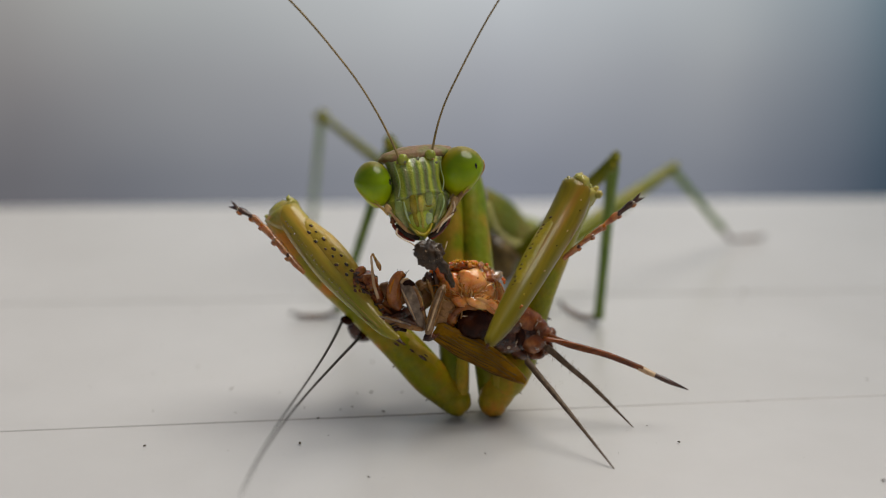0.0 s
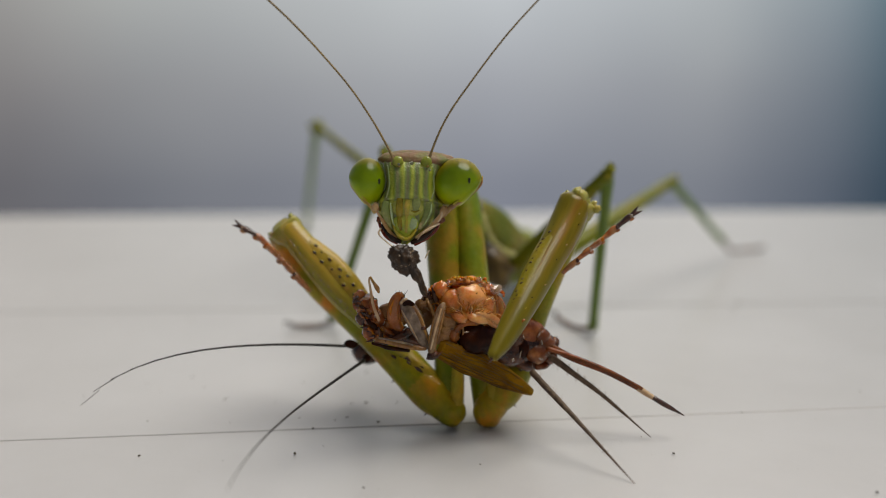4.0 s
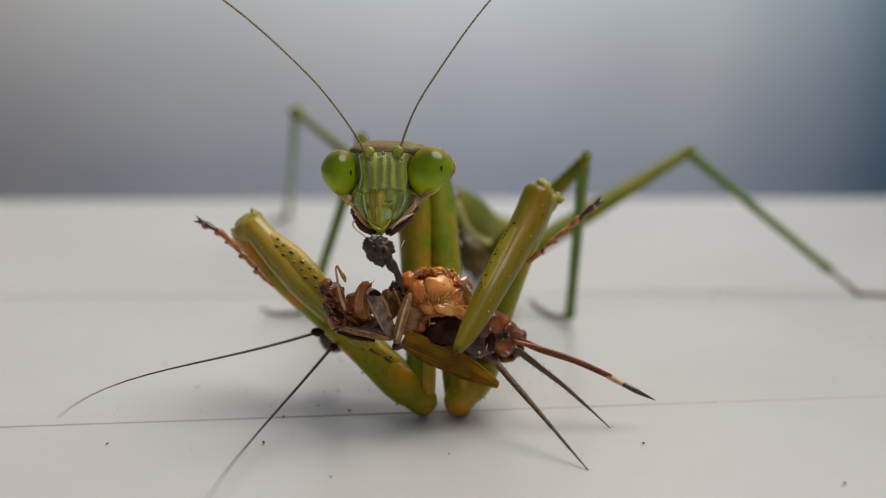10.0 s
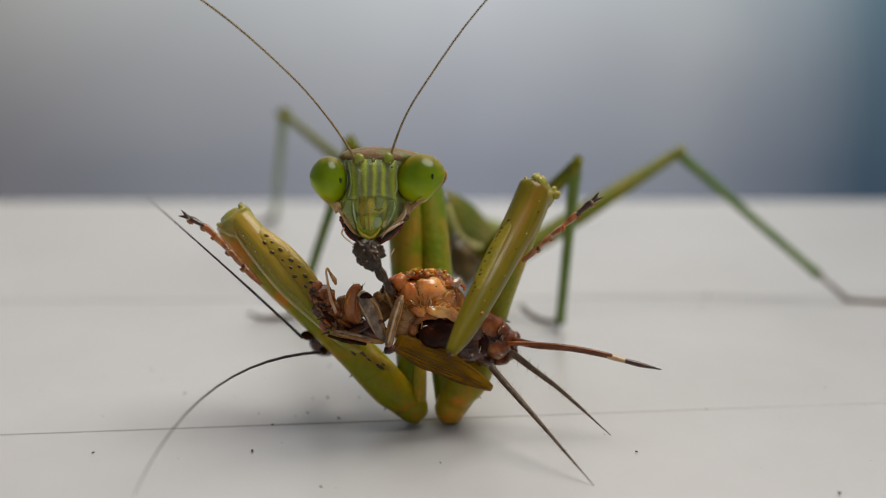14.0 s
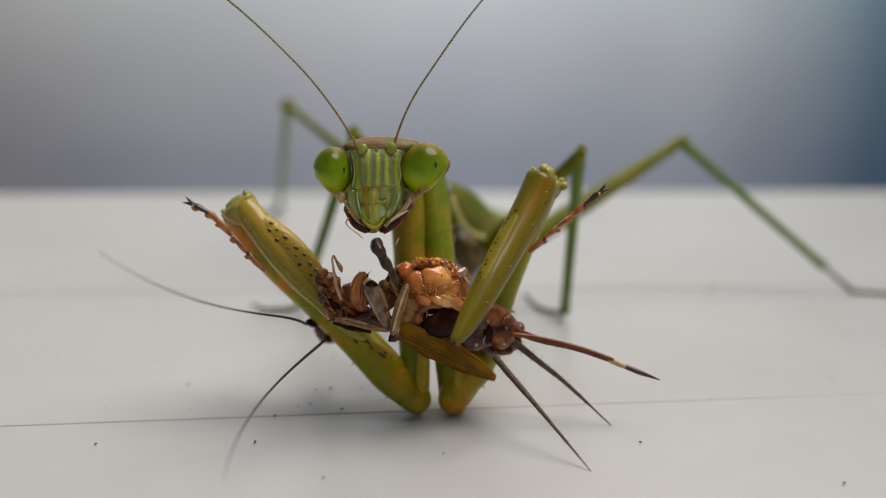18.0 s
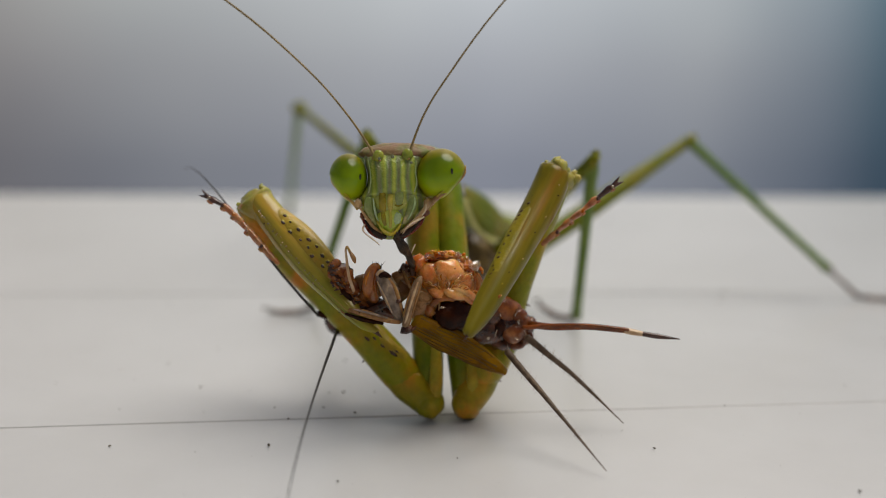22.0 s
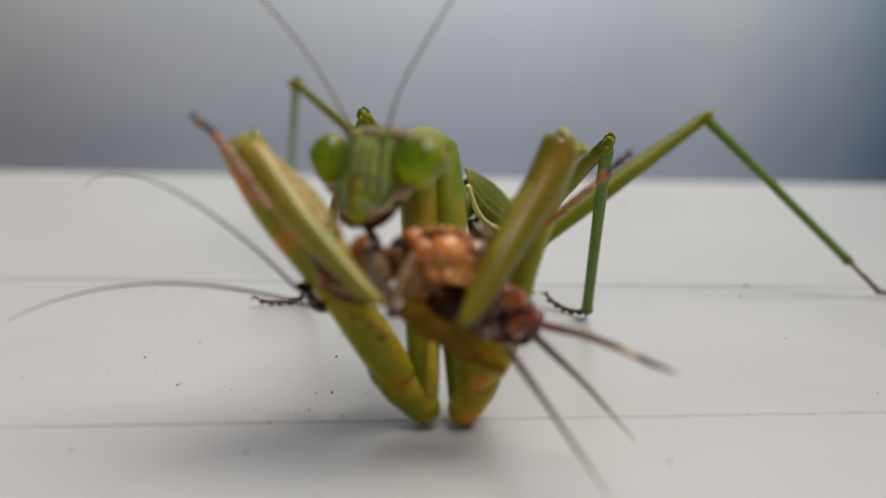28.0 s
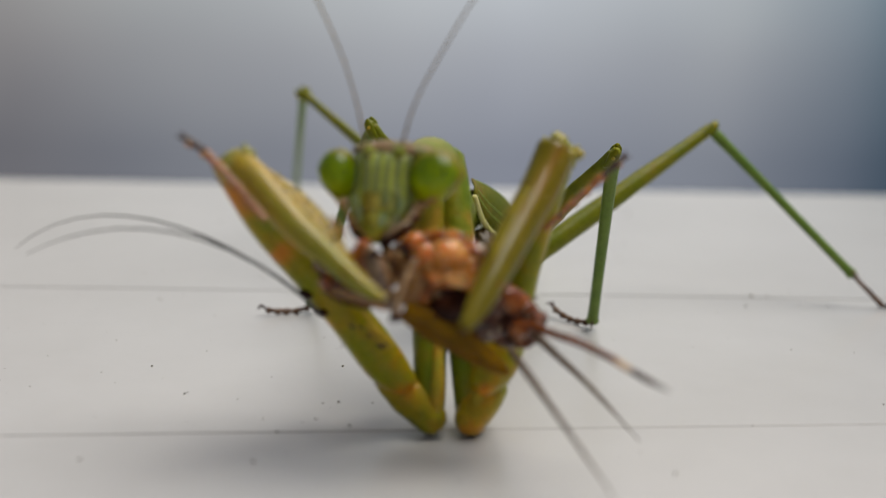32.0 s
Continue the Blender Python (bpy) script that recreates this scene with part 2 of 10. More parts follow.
OCELLUS = material("grey_glassy_bead", (0.09, 0.10, 0.06), (0.22, 0.22, 0.13), 0.3, 0.12, 0.1, 0.6, 0.2, coat=0.8)
JAW_BROWN = material("reddish_brown_jaw", (0.22, 0.075, 0.03), (0.10, 0.03, 0.014), 0.4, 0.22, 0.4, 0.4, 0.3, coat=0.4)
PUPIL = material("black_eye_spot", (0.01, 0.012, 0.004), None, 1.0, 0.2, 0.0, 0.5)
EYE_RIM = material("mauve_brown_eye_rim", (0.30, 0.16, 0.08), (0.50, 0.34, 0.11), 0.6, 0.25, 0.4, 0.35, 0.3, coat=0.3)
CROWN = material("dull_pink_crown", (0.26, 0.139, 0.087), (0.223, 0.158, 0.074), 1.2, 0.4, 0.4, 0.3, 0.4, third=(0.161, 0.185, 0.05), spread=(0.42, 0.58))
FACE = material("grey_green_face", (0.321, 0.372, 0.042), (0.482, 0.478, 0.09), 0.6, 0.16, 0.45, 0.5, 0.3, third=(0.9, 0.9, 0.39), coat=0.5)
FACE_PALE = material("pale_green_stripe", (0.34, 0.40, 0.20), (0.20, 0.27, 0.11), 0.8, 0.18, 0.4, 0.6, 0.3, coat=0.5)
FACE_YELLOW = material("yellow_stripe", (0.672, 0.46, 0.099), (0.432, 0.414, 0.044), 0.7, 0.2, 0.4, 0.4, 0.3, coat=0.35)
FACE_MINT = material("mint_stripe", (0.344, 0.531, 0.033), (0.62, 0.673, 0.105), 0.7, 0.15, 0.4, 0.5, 0.3, coat=0.5)
TEAL = material("grey_teal_plate", (0.222, 0.296, 0.081), (0.314, 0.342, 0.115), 0.8, 0.16, 0.4, 0.5, 0.3, third=(0.724, 0.592, 0.27), coat=0.4)
SOCKET = material("olive_green_socket", (0.22, 0.26, 0.03), (0.30, 0.30, 0.05), 0.6, 0.2, 0.3, 0.4, 0.5, coat=0.4)
AMBER_BEAD = material("amber_bead", (0.42, 0.24, 0.08), (0.3, 0.2, 0.05), 0.5, 0.12, 0.1, 0.7, 0.3, coat=0.9)
LABRUM = material("wet_mint_white", (0.468, 0.6, 0.312), (0.312, 0.45, 0.156), 0.5, 0.1, 0.5, 0.9, 0.3, coat=1.0)
PALP = material("pale_tan_palp", (0.54, 0.36, 0.18), (0.42, 0.24, 0.10), 0.8, 0.3, 0.2, 0.5, 0.3)
PALE_PALP = material("ivory_pink_palp", (0.72, 0.56, 0.40), (0.60, 0.40, 0.26), 0.7, 0.25, 0.2, 0.5, 0.3, coat=0.4)
MANDIBLE = material("black_brown_mandible", (0.014, 0.008, 0.006), (0.035, 0.014, 0.008), 0.5, 0.22, 0.3, 0.35)
RED_MOUTH = material("wet_red_mouthpart", (0.22, 0.03, 0.016), (0.10, 0.014, 0.008), 0.4, 0.12, 0.4, 0.5, 0.3, third=(0.38, 0.10, 0.05), coat=0.5, bleed=BLOOD)
FEELER = material("olive_brown_feeler", (0.297, 0.208, 0.084), (0.216, 0.156, 0.066), 0.6, 0.5, 0.1, 0.3)
DARK_FEELER = material("charcoal_feeler", (0.035, 0.032, 0.03), (0.06, 0.055, 0.05), 0.5, 0.5, 0.1, 0.3)
FLESH = material("wet_orange_flesh", (0.568, 0.154, 0.019), (0.706, 0.246, 0.047), 0.8, 0.10, 0.5, 0.45, 0.8, third=(0.333, 0.053, 0.006), coat=0.7, bleed=BLOOD, fleck=0.4)
FLESH_PINK = material("wet_pink_flesh", (0.706, 0.255, 0.061), (0.549, 0.15, 0.022), 0.8, 0.10, 0.5, 0.45, 0.8, third=(0.804, 0.405, 0.151), coat=0.7, bleed=BLOOD, fleck=0.35)
PALE_FLESH = material("pale_peach_flesh", (0.804, 0.37, 0.115), (0.666, 0.229, 0.043), 0.9, 0.09, 0.4, 0.45, 0.8, third=(0.862, 0.528, 0.245), coat=0.7, bleed=BLOOD, fleck=0.25)
AMBER = material("amber_cuticle", (0.62, 0.17, 0.006), (0.36, 0.06, 0.003), 0.7, 0.12, 0.25, 0.35, 0.7, coat=0.5, bleed=BLOOD)
# clear wet beads, and the pale streaks that stand in for highlights
GLAZE = material("clear_wet_bead", (0.88, 0.60, 0.36), (0.9, 0.74, 0.55), 0.4, 0.04, 0.1, 0.8, 0.0, coat=1.0, through_light=0.75)
PREY_BROWN = material("wet_brown_cuticle", (0.03, 0.009, 0.004), (0.11, 0.032, 0.010), 0.6, 0.12, 0.8, 0.3, coat=0.5)
PREY_RED = material("wet_reddish_brown_cuticle", (0.14, 0.026, 0.004), (0.28, 0.08, 0.012), 0.5, 0.12, 0.6, 0.35, 0.4, third=(0.42, 0.15, 0.03), coat=0.5, bleed=BLOOD)
TAIL = material("glossy_chestnut_cuticle", (0.085, 0.023, 0.007), (0.19, 0.055, 0.014), 1.2, 0.14, 0.2, 0.4, 0.3, third=(0.36, 0.14, 0.04), coat=0.4, bleed=(1.0, 0.4, 0.12))
PREY_RUST = material("glossy_rust_cuticle", (0.34, 0.10, 0.016), (0.18, 0.045, 0.008), 0.7, 0.14, 0.4, 0.3, 0.5, third=(0.46, 0.19, 0.05), coat=0.45, bleed=BLOOD)
LEG_RUST = material("rusty_translucent_cuticle", (0.44, 0.155, 0.035), (0.28, 0.08, 0.014), 0.6, 0.14, 0.6, 0.45, 0.6, third=(0.52, 0.28, 0.12), coat=0.6, bleed=BLOOD)
PREY_UMBER = material("umber_translucent_cuticle", (0.231, 0.108, 0.038), (0.361, 0.18, 0.06), 0.6, 0.22, 0.6, 0.35, 0.4, third=(0.072, 0.029, 0.012), coat=0.35)
# near-black: shade of the belly hollow, and dark cuticle elsewhere
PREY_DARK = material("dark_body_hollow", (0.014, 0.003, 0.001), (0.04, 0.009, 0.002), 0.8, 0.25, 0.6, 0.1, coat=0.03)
PREY_GREY = material("grey_brown_leg", (0.13, 0.09, 0.065), (0.28, 0.20, 0.145), 0.45, 0.2, 0.6, 0.4, 0.3, third=(0.48, 0.34, 0.22), coat=0.45)
PREY_TAN = material("tan_leg", (0.33, 0.21, 0.115), (0.18, 0.10, 0.045), 0.5, 0.32, 0.6, 0.4, 0.2, coat=0.1)
MORSEL = material("chewed_dark_flesh", (0.022, 0.012, 0.006), (0.065, 0.034, 0.014), 0.45, 0.3, 1.0, 0.3, coat=0.25)
TEGMEN = material("translucent_brown_wing", (0.23, 0.105, 0.004), (0.13, 0.052, 0.003), 1.0, 0.35, 0.5, 0.08, 0.3, third=(0.18, 0.05, 0.002))
VEIN = material("dark_wing_vein", (0.045, 0.02, 0.003), (0.075, 0.035, 0.006), 0.5, 0.4, 0.1, 0.4)
OVIP = material("polished_brown_ovipositor", (0.20, 0.055, 0.008), (0.10, 0.026, 0.004), 0.8, 0.18, 0.3, 0.3, 0.3, coat=0.4, bleed=BLOOD)
OVIP_PALE = material("ivory_ovipositor_band", (0.62, 0.45, 0.28), (0.5, 0.3, 0.15), 0.5, 0.25, 0.2, 0.6)
CERCUS = material("grey_brown_cercus", (0.08, 0.05, 0.03), (0.14, 0.092, 0.058), 0.4, 0.5, 0.6, 0.3)
WING = material("green_wing_cover", (0.098, 0.114, 0.007), (0.155, 0.142, 0.014), 2.0, 0.45, 0.25, 0.15, 0.3, third=(0.179, 0.097, 0.03), spread=(0.36, 0.54))
CREAM = material("cream_wing_margin", (0.66, 0.60, 0.26), (0.55, 0.54, 0.2), 1.0, 0.4, 0.1, 0.4, 0.2)
BELLY_DARK = material("dark_hind_wing", (0.056, 0.035, 0.01), (0.144, 0.091, 0.02), 1.2, 0.45, 0.3, 0.4)
PAINT = material("white_painted_board", (0.468, 0.461, 0.452), (0.498, 0.492, 0.485), 22.0, 0.3, 0.012, 0.75, fleck=0.05)
GROOVE = material("painted_over_joint", (0.40, 0.388, 0.372), (0.45, 0.438, 0.422), 3.0, 0.6, 0.2, 0.3)
CRUMB = material("dark_crumb", (0.08, 0.07, 0.055), (0.20, 0.17, 0.13), 0.3, 0.8, 0.5, 0.2)
PLASTER = material("grey_plaster", (0.40, 0.41, 0.44), (0.46, 0.47, 0.49), 60.0, 0.85, 0.3, 0.2)
FILL_WALL = material("cream_plaster", (0.66, 0.58, 0.47), (0.74, 0.66, 0.54), 60.0, 0.9, 0.3, 0.2)
EARTH = material("grey_paving", (0.22, 0.22, 0.22), (0.28, 0.27, 0.26), 40.0, 0.9, 0.4, 0.2)


def backdrop_material():
    """Soft grey-blue distance that glows by itself: paler high up, warm at one end and deep blue-grey at the other."""
    m = bpy.data.materials.new("blurred_grey_distance")
    m.use_nodes = True
    nt = m.node_tree
    nt.nodes.remove(nt.nodes["Principled BSDF"])
    # emission: the distance's brightness and its falloff are painted in
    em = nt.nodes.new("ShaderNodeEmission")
    co = nt.nodes.new("ShaderNodeTexCoord")
    sep = nt.nodes.new("ShaderNodeSeparateXYZ")
    nt.links.new(co.outputs["Object"], sep.inputs["Vector"])
    noise_x = nt.nodes.new("ShaderNodeTexNoise")
    noise_x.inputs["Scale"].default_value, noise_x.inputs["Detail"].default_value = 8.0, 2
    nt.links.new(co.outputs["Object"], noise_x.inputs["Vector"])

    def mapped(out, lo, hi):
        r = nt.nodes.new("ShaderNodeMapRange")
        r.inputs["From Min"].default_value, r.inputs["From Max"].default_value = lo, hi
        nt.links.new(out, r.inputs["Value"])
        return r.outputs["Result"]

    def ramp(out, *stops):
        r = nt.nodes.new("ShaderNodeValToRGB")
        els = r.color_ramp.elements
        while len(els) < len(stops):
            els.new(0.5)
        for e, (p, c) in zip(els, stops):
            e.position, e.color = p, rgb(c)
        nt.links.new(out, r.inputs["Fac"])
        return r.outputs["Color"]

    def mult(a, b):
        x = nt.nodes.new("ShaderNodeMix")
        x.data_type, x.blend_type = "RGBA", "MULTIPLY"
        x.inputs[0].default_value = 1.0
        nt.links.new(a, x.inputs[6]), nt.links.new(b, x.inputs[7])
        return x.outputs[2]

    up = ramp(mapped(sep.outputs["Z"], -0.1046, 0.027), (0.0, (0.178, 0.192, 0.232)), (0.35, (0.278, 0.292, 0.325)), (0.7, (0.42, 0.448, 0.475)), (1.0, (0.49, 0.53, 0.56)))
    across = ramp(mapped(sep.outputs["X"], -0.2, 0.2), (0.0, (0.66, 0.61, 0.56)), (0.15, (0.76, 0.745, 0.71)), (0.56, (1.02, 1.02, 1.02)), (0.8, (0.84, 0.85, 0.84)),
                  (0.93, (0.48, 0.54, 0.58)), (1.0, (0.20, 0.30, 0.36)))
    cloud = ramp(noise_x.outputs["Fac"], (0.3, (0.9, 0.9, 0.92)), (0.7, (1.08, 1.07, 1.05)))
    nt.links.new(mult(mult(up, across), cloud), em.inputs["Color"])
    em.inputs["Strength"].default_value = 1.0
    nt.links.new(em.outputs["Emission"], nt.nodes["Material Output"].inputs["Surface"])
    return m


# ---------------------------------------------------------------- mesh tools (all lengths in mm)
def thing(name, label, category, at=(0, 0, 0), group="", kind=""):
    e = new(name)
    e.empty_display_size = 0.002
    e.location = Vector(at) * MM
    return tagged(e, label, category, group, kind)


def part(name, bm, mat, parent=None, label="", at=(0, 0, 0), smooth=True):
    """Links a bmesh (world mm, reference pose) as one mesh object with its origin at `at`, under parent."""
    bmesh.ops.recalc_face_normals(bm, faces=bm.faces)
    bmesh.ops.transform(bm, matrix=Matrix.Scale(MM, 4) @ Matrix.Translation(-Vector(at)), verts=bm.verts)
    me = bpy.data.meshes.new(name)
    for f in bm.faces:
        f.smooth = smooth
    bm.to_mesh(me)
    bm.free()
    me.materials.append(mat)
    ob = new(name, me)
    here = Vector(at) * MM
    if parent:
        p, base = parent, Vector((0, 0, 0))
        while p:
            base += p.location
            p = p.parent
        ob.parent = parent
        here = here - base
    ob.location = here
    if label:
        ob["label"] = label
    return ob


def spline(pts, n):
    """Catmull-Rom through the points; each point may carry radii after x, y, z."""
    p = [np.array(q, float) for q in pts]
    if len(p) == 2:
        return [p[0] + (p[1] - p[0]) * i / n for i in range(n + 1)]
    q = [2 * p[0] - p[1]] + p + [2 * p[-1] - p[-2]]
    out = []
    per = max(1, round(n / (len(p) - 1)))
    for i in range(1, len(q) - 2):
        a, b, c, d = q[i - 1:i + 3]
        for k in range(per):
            t = k / per
            out.append(0.5 * (2 * b + (c - a) * t + (2 * a - 5 * b + 4 * c - d) * t * t + (3 * b - a - 3 * c + d) * t ** 3))
    out.append(p[-1])
    return out


def tube(pts, n=12, seg=12, side=(0, 1, 0), bm=None, rough=0.0, keel=0.0, caps=True):
    """A limb swept through points (x, y, z, r) or (x, y, z, r_across, r_side); side: which way r_side lies. keel sharpens the two edges."""
    bm = bm or bmesh.new()
    row = spline([tuple(q) if len(q) > 4 else (*q, q[3]) for q in pts], n)
    rings = []
    for i, q in enumerate(row):
        c = Vector(q[:3])
        a, b = Vector(row[max(0, i - 1)][:3]), Vector(row[min(len(row) - 1, i + 1)][:3])
        ahead = (b - a).normalized()
        s = Vector(side)
        s = (s - ahead * s.dot(ahead)).normalized()
        u = ahead.cross(s)
        ring = []
        for k in range(seg):
            w = 2 * math.pi * k / seg
            cu, cs = math.cos(w), math.sin(w)
            sharp = 1 + keel * (abs(cu) ** 6)
            wob = 1 + (rough * noise.noise(Vector((c.x * 1.3 + cu * 1.7, c.y * 1.3 + cs * 1.7, c.z * 1.3))) if rough else 0)
            ring.append(bm.verts.new(c + u * cu * max(q[3], 0.005) * sharp * wob + s * cs * max(q[4], 0.005) * wob))
        rings.append(ring)
    for r0, r1 in zip(rings, rings[1:]):
        for k in range(seg):
            bm.faces.new((r0[k], r0[(k + 1) % seg], r1[(k + 1) % seg], r1[k]))
    if caps:
        for ring, q, sgn in ((rings[0], row[0], -1), (rings[-1], row[-1], 1)):
            o = row[1] if sgn < 0 else row[-2]
            d = (Vector(q[:3]) - Vector(o[:3])).normalized() * min(q[3], q[4]) * 0.55
            tip = bm.verts.new(Vector(q[:3]) + d)
            mid = [bm.verts.new(Vector(q[:3]) + (v.co - Vector(q[:3])) * 0.72 + d * 0.72) for v in ring]
            for k in range(seg):
                j = (k + 1) % seg
                bm.faces.new((ring[k], ring[j], mid[j], mid[k]))
                bm.faces.new((mid[k], mid[j], tip))
    return bm


def blob(c, r, lump=0.0, freq=1.0, turn=(0, 0, 0), u=20, v=14, bm=None, shape=None, seed=0.0):
    """An ellipsoid of half-axes r about c, turned by degrees, made uneven by noise; shape(p) may reshape the unit ball."""
    bm = bm or bmesh.new()
    m = Euler([radians(a) for a in turn]).to_matrix()
    made = bmesh.ops.create_uvsphere(bm, u_segments=u, v_segments=v, radius=1.0)["verts"]
    for w in made:
        p = w.co.copy()
        k = 1.0
        if lump:
            k += lump * noise.noise(p * freq + Vector((seed, seed * 0.7, 3.1 + seed))) + 0.4 * lump * noise.noise(p * freq * 2.7 + Vector((seed, 1.0, seed))) + 0.25 * lump * noise.noise(p * freq * 6.1 + Vector((1.0, seed, seed)))
        if shape:
            p = shape(p)
        p = Vector((p.x * r[0], p.y * r[1], p.z * r[2])) * k
        w.co = m @ p + Vector(c)
    return bm


def spike(a, b, r, seg=6, bm=None):
    return tube([(*a, r), (*(Vector(a).lerp(Vector(b), 0.5)), r * 0.62), (*b, r * 0.08)], 4, seg, (0.31, 0.9, 0.2), bm)


def plate(rows, thick, bm=None):
    """A thin shell with real thickness from a grid of points."""
    bm = bm or bmesh.new()
    n, k = len(rows), len(rows[0])
    P = [[Vector(p) for p in r] for r in rows]
    top, low = [], []
    for i in range(n):
        ta, tb = [], []
        for j in range(k):
            du = P[min(i + 1, n - 1)][j] - P[max(i - 1, 0)][j]
            dv = P[i][min(j + 1, k - 1)] - P[i][max(j - 1, 0)]
            nn = du.cross(dv)
            nn = nn.normalized() if nn.length > 1e-9 else Vector((0, -1, 0))
            ta.append(bm.verts.new(P[i][j] + nn * thick / 2))
            tb.append(bm.verts.new(P[i][j] - nn * thick / 2))
        top.append(ta), low.append(tb)
    for i in range(n - 1):
        for j in range(k - 1):
            bm.faces.new((top[i][j], top[i + 1][j], top[i + 1][j + 1], top[i][j + 1]))
            bm.faces.new((low[i][j], low[i][j + 1], low[i + 1][j + 1], low[i + 1][j]))
    rim = [(0, j) for j in range(k)] + [(i, k - 1) for i in range(1, n)] + [(n - 1, j) for j in range(k - 2, -1, -1)] + [(i, 0) for i in range(n - 2, 0, -1)]
    for (i, j), (g, h) in zip(rim, rim[1:] + rim[:1]):
        bm.faces.new((top[i][j], top[g][h], low[g][h], low[i][j]))
    return bm


# ---------------------------------------------------------------- the place: painted boards, wall below, distance
def board(corners, top, thick, bevel):
    """A board with its four upper corners given as (x, y), its long edges rounded."""
    bm = bmesh.new()
    up = [bm.verts.new((x, y, top)) for x, y in corners]
    dn = [bm.verts.new((x, y, top - thick)) for x, y in corners]
    bm.faces.new(up), bm.faces.new(dn[::-1])
    for i in range(4):
        j = (i + 1) % 4
        bm.faces.new((up[i], dn[i], dn[j], up[j]))
    bmesh.ops.bevel(bm, geom=[e for e in bm.edges if e.verts[0].co.z == top and e.verts[1].co.z == top], offset=bevel, segments=3, affect="EDGES", profile=0.6)
    return bm


sill = thing("floor", "white painted timber sill of three long boards", "sill", kind="structure")
L, R = -170, 170
def joint(x, gap):
    return 0.55 + 0.0945 * x + gap


part("board", board([(L, -120), (R, -120), (R, joint(R, -0.022)), (L, joint(L, -0.022))], -0.05, 18, 0.08), PAINT, sill, smooth=False)
part("board", board([(L, joint(L, 0.016)), (R, joint(R, 0.016)), (R, 28.45 + 0.0255 * R), (L, 28.45 + 0.0255 * L)], 0.0, 18, 0.08), PAINT, sill, smooth=False)
part("board", board([(L, 28.49 + 0.0255 * L), (R, 28.49 + 0.0255 * R), (R, 74.57 + 0.0113 * R), (L, 74.57 + 0.0113 * L)], 0.03, 18, 0.8), PAINT, sill, smooth=False)
part("joint_filler", board([(L, -22), (R, -22), (R, 36), (L, 36)], -0.1, 10, 0.02), GROOVE, sill, "painted-over joint between the boards", smooth=False)

# unseen wall added behind the camera to shape the fill light
fill_wall = part("wall_house", board([(-560, -640), (560, -640), (560, -600), (-560, -600)], 620.0, 740, 1.0), FILL_WALL, None, "", smooth=False)
tagged(fill_wall, "unseen plain cream wall added behind the camera for fill light", "wall", kind="structure")
wall_below = part("wall_below", board([(-165, -118), (165, -118), (165, 66), (-165, 66)], -18.0, 102, 1.0), PLASTER, None, "", smooth=False)
tagged(wall_below, "grey plastered parapet wall under the sill", "wall", kind="structure")
ground = part("ground", board([(-700, -700), (700, -700), (700, 700), (-700, 700)], -120.0, 20, 1.0), EARTH, None, smooth=False)
tagged(ground, "grey paving below the sill", "ground", kind="structure")
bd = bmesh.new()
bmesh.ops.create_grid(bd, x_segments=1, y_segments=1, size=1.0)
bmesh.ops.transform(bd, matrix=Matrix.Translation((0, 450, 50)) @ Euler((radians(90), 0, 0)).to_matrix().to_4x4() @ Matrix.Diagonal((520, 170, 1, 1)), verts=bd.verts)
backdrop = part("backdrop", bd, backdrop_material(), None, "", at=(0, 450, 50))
tagged(backdrop, "self-lit sheet painted as soft grey-blue out-of-focus distance", "backdrop", kind="structure")


# ---------------------------------------------------------------- the mantis
mantis = thing("praying_mantis", "green praying mantis on the white sill gripping a cricket", "mantis")

# trunk
part("pronotum", tube([(-2.5, 1.0, 14.1, 0.9), (-1.9, 3.8, 14.6, 1.2, 1.1), (-1.3, 7.5, 14.0, 1.35, 1.2), (-0.3, 13.0, 11.0, 1.0, 1.0), (0.5, 18.0, 8.4, 1.0, 1.1)], 24, 18, (0, 0.5, 1), keel=0.12), BODY_GREEN, mantis,
     "long green neck shield with fine keeled edges")
part("neck_base", blob((-1.0, 6.6, 11.6), (1.2, 1.5, 3.2), 0.08, 1.5, (-20, 0, 0)), BODY_GREEN, mantis)
part("thorax", blob((-0.1, 20.0, 5.6), (1.0, 4.0, 1.4), 0.08, 1.5, (-18, 0, -10)), BODY_GREEN, mantis)
abd = part("abdomen", tube([(3.2, 22.5, 5.2, 1.5), (3.9, 26, 4.6, 2.4, 2.0), (4.6, 33, 3.6, 2.6, 2.0), (5.2, 39, 2.9, 1.9, 1.5), (5.6, 43, 2.6, 0.7, 0.6)], 28, 16, (0, 0, 1)), BODY_GREEN, mantis)
for k in range(6):
    y = 26.5 + 2.6 * k
    r = (2.4, 2.55, 2.6, 2.55, 2.3, 1.85)[k]
    x, z = 3.3 + 0.1 * (y - 20), 5.8 - 0.15 * (y - 20)
    part("segment_ring", tube([(x - 0.02, y - 0.35, z + 0.05, r * 0.94, r * 0.78), (x, y, z, r * 1.03, r * 0.84), (x + 0.04, y + 0.35, z - 0.05, r * 0.94, r * 0.78)], 4, 16, (0, 0, 1)), BODY_GREEN, abd)


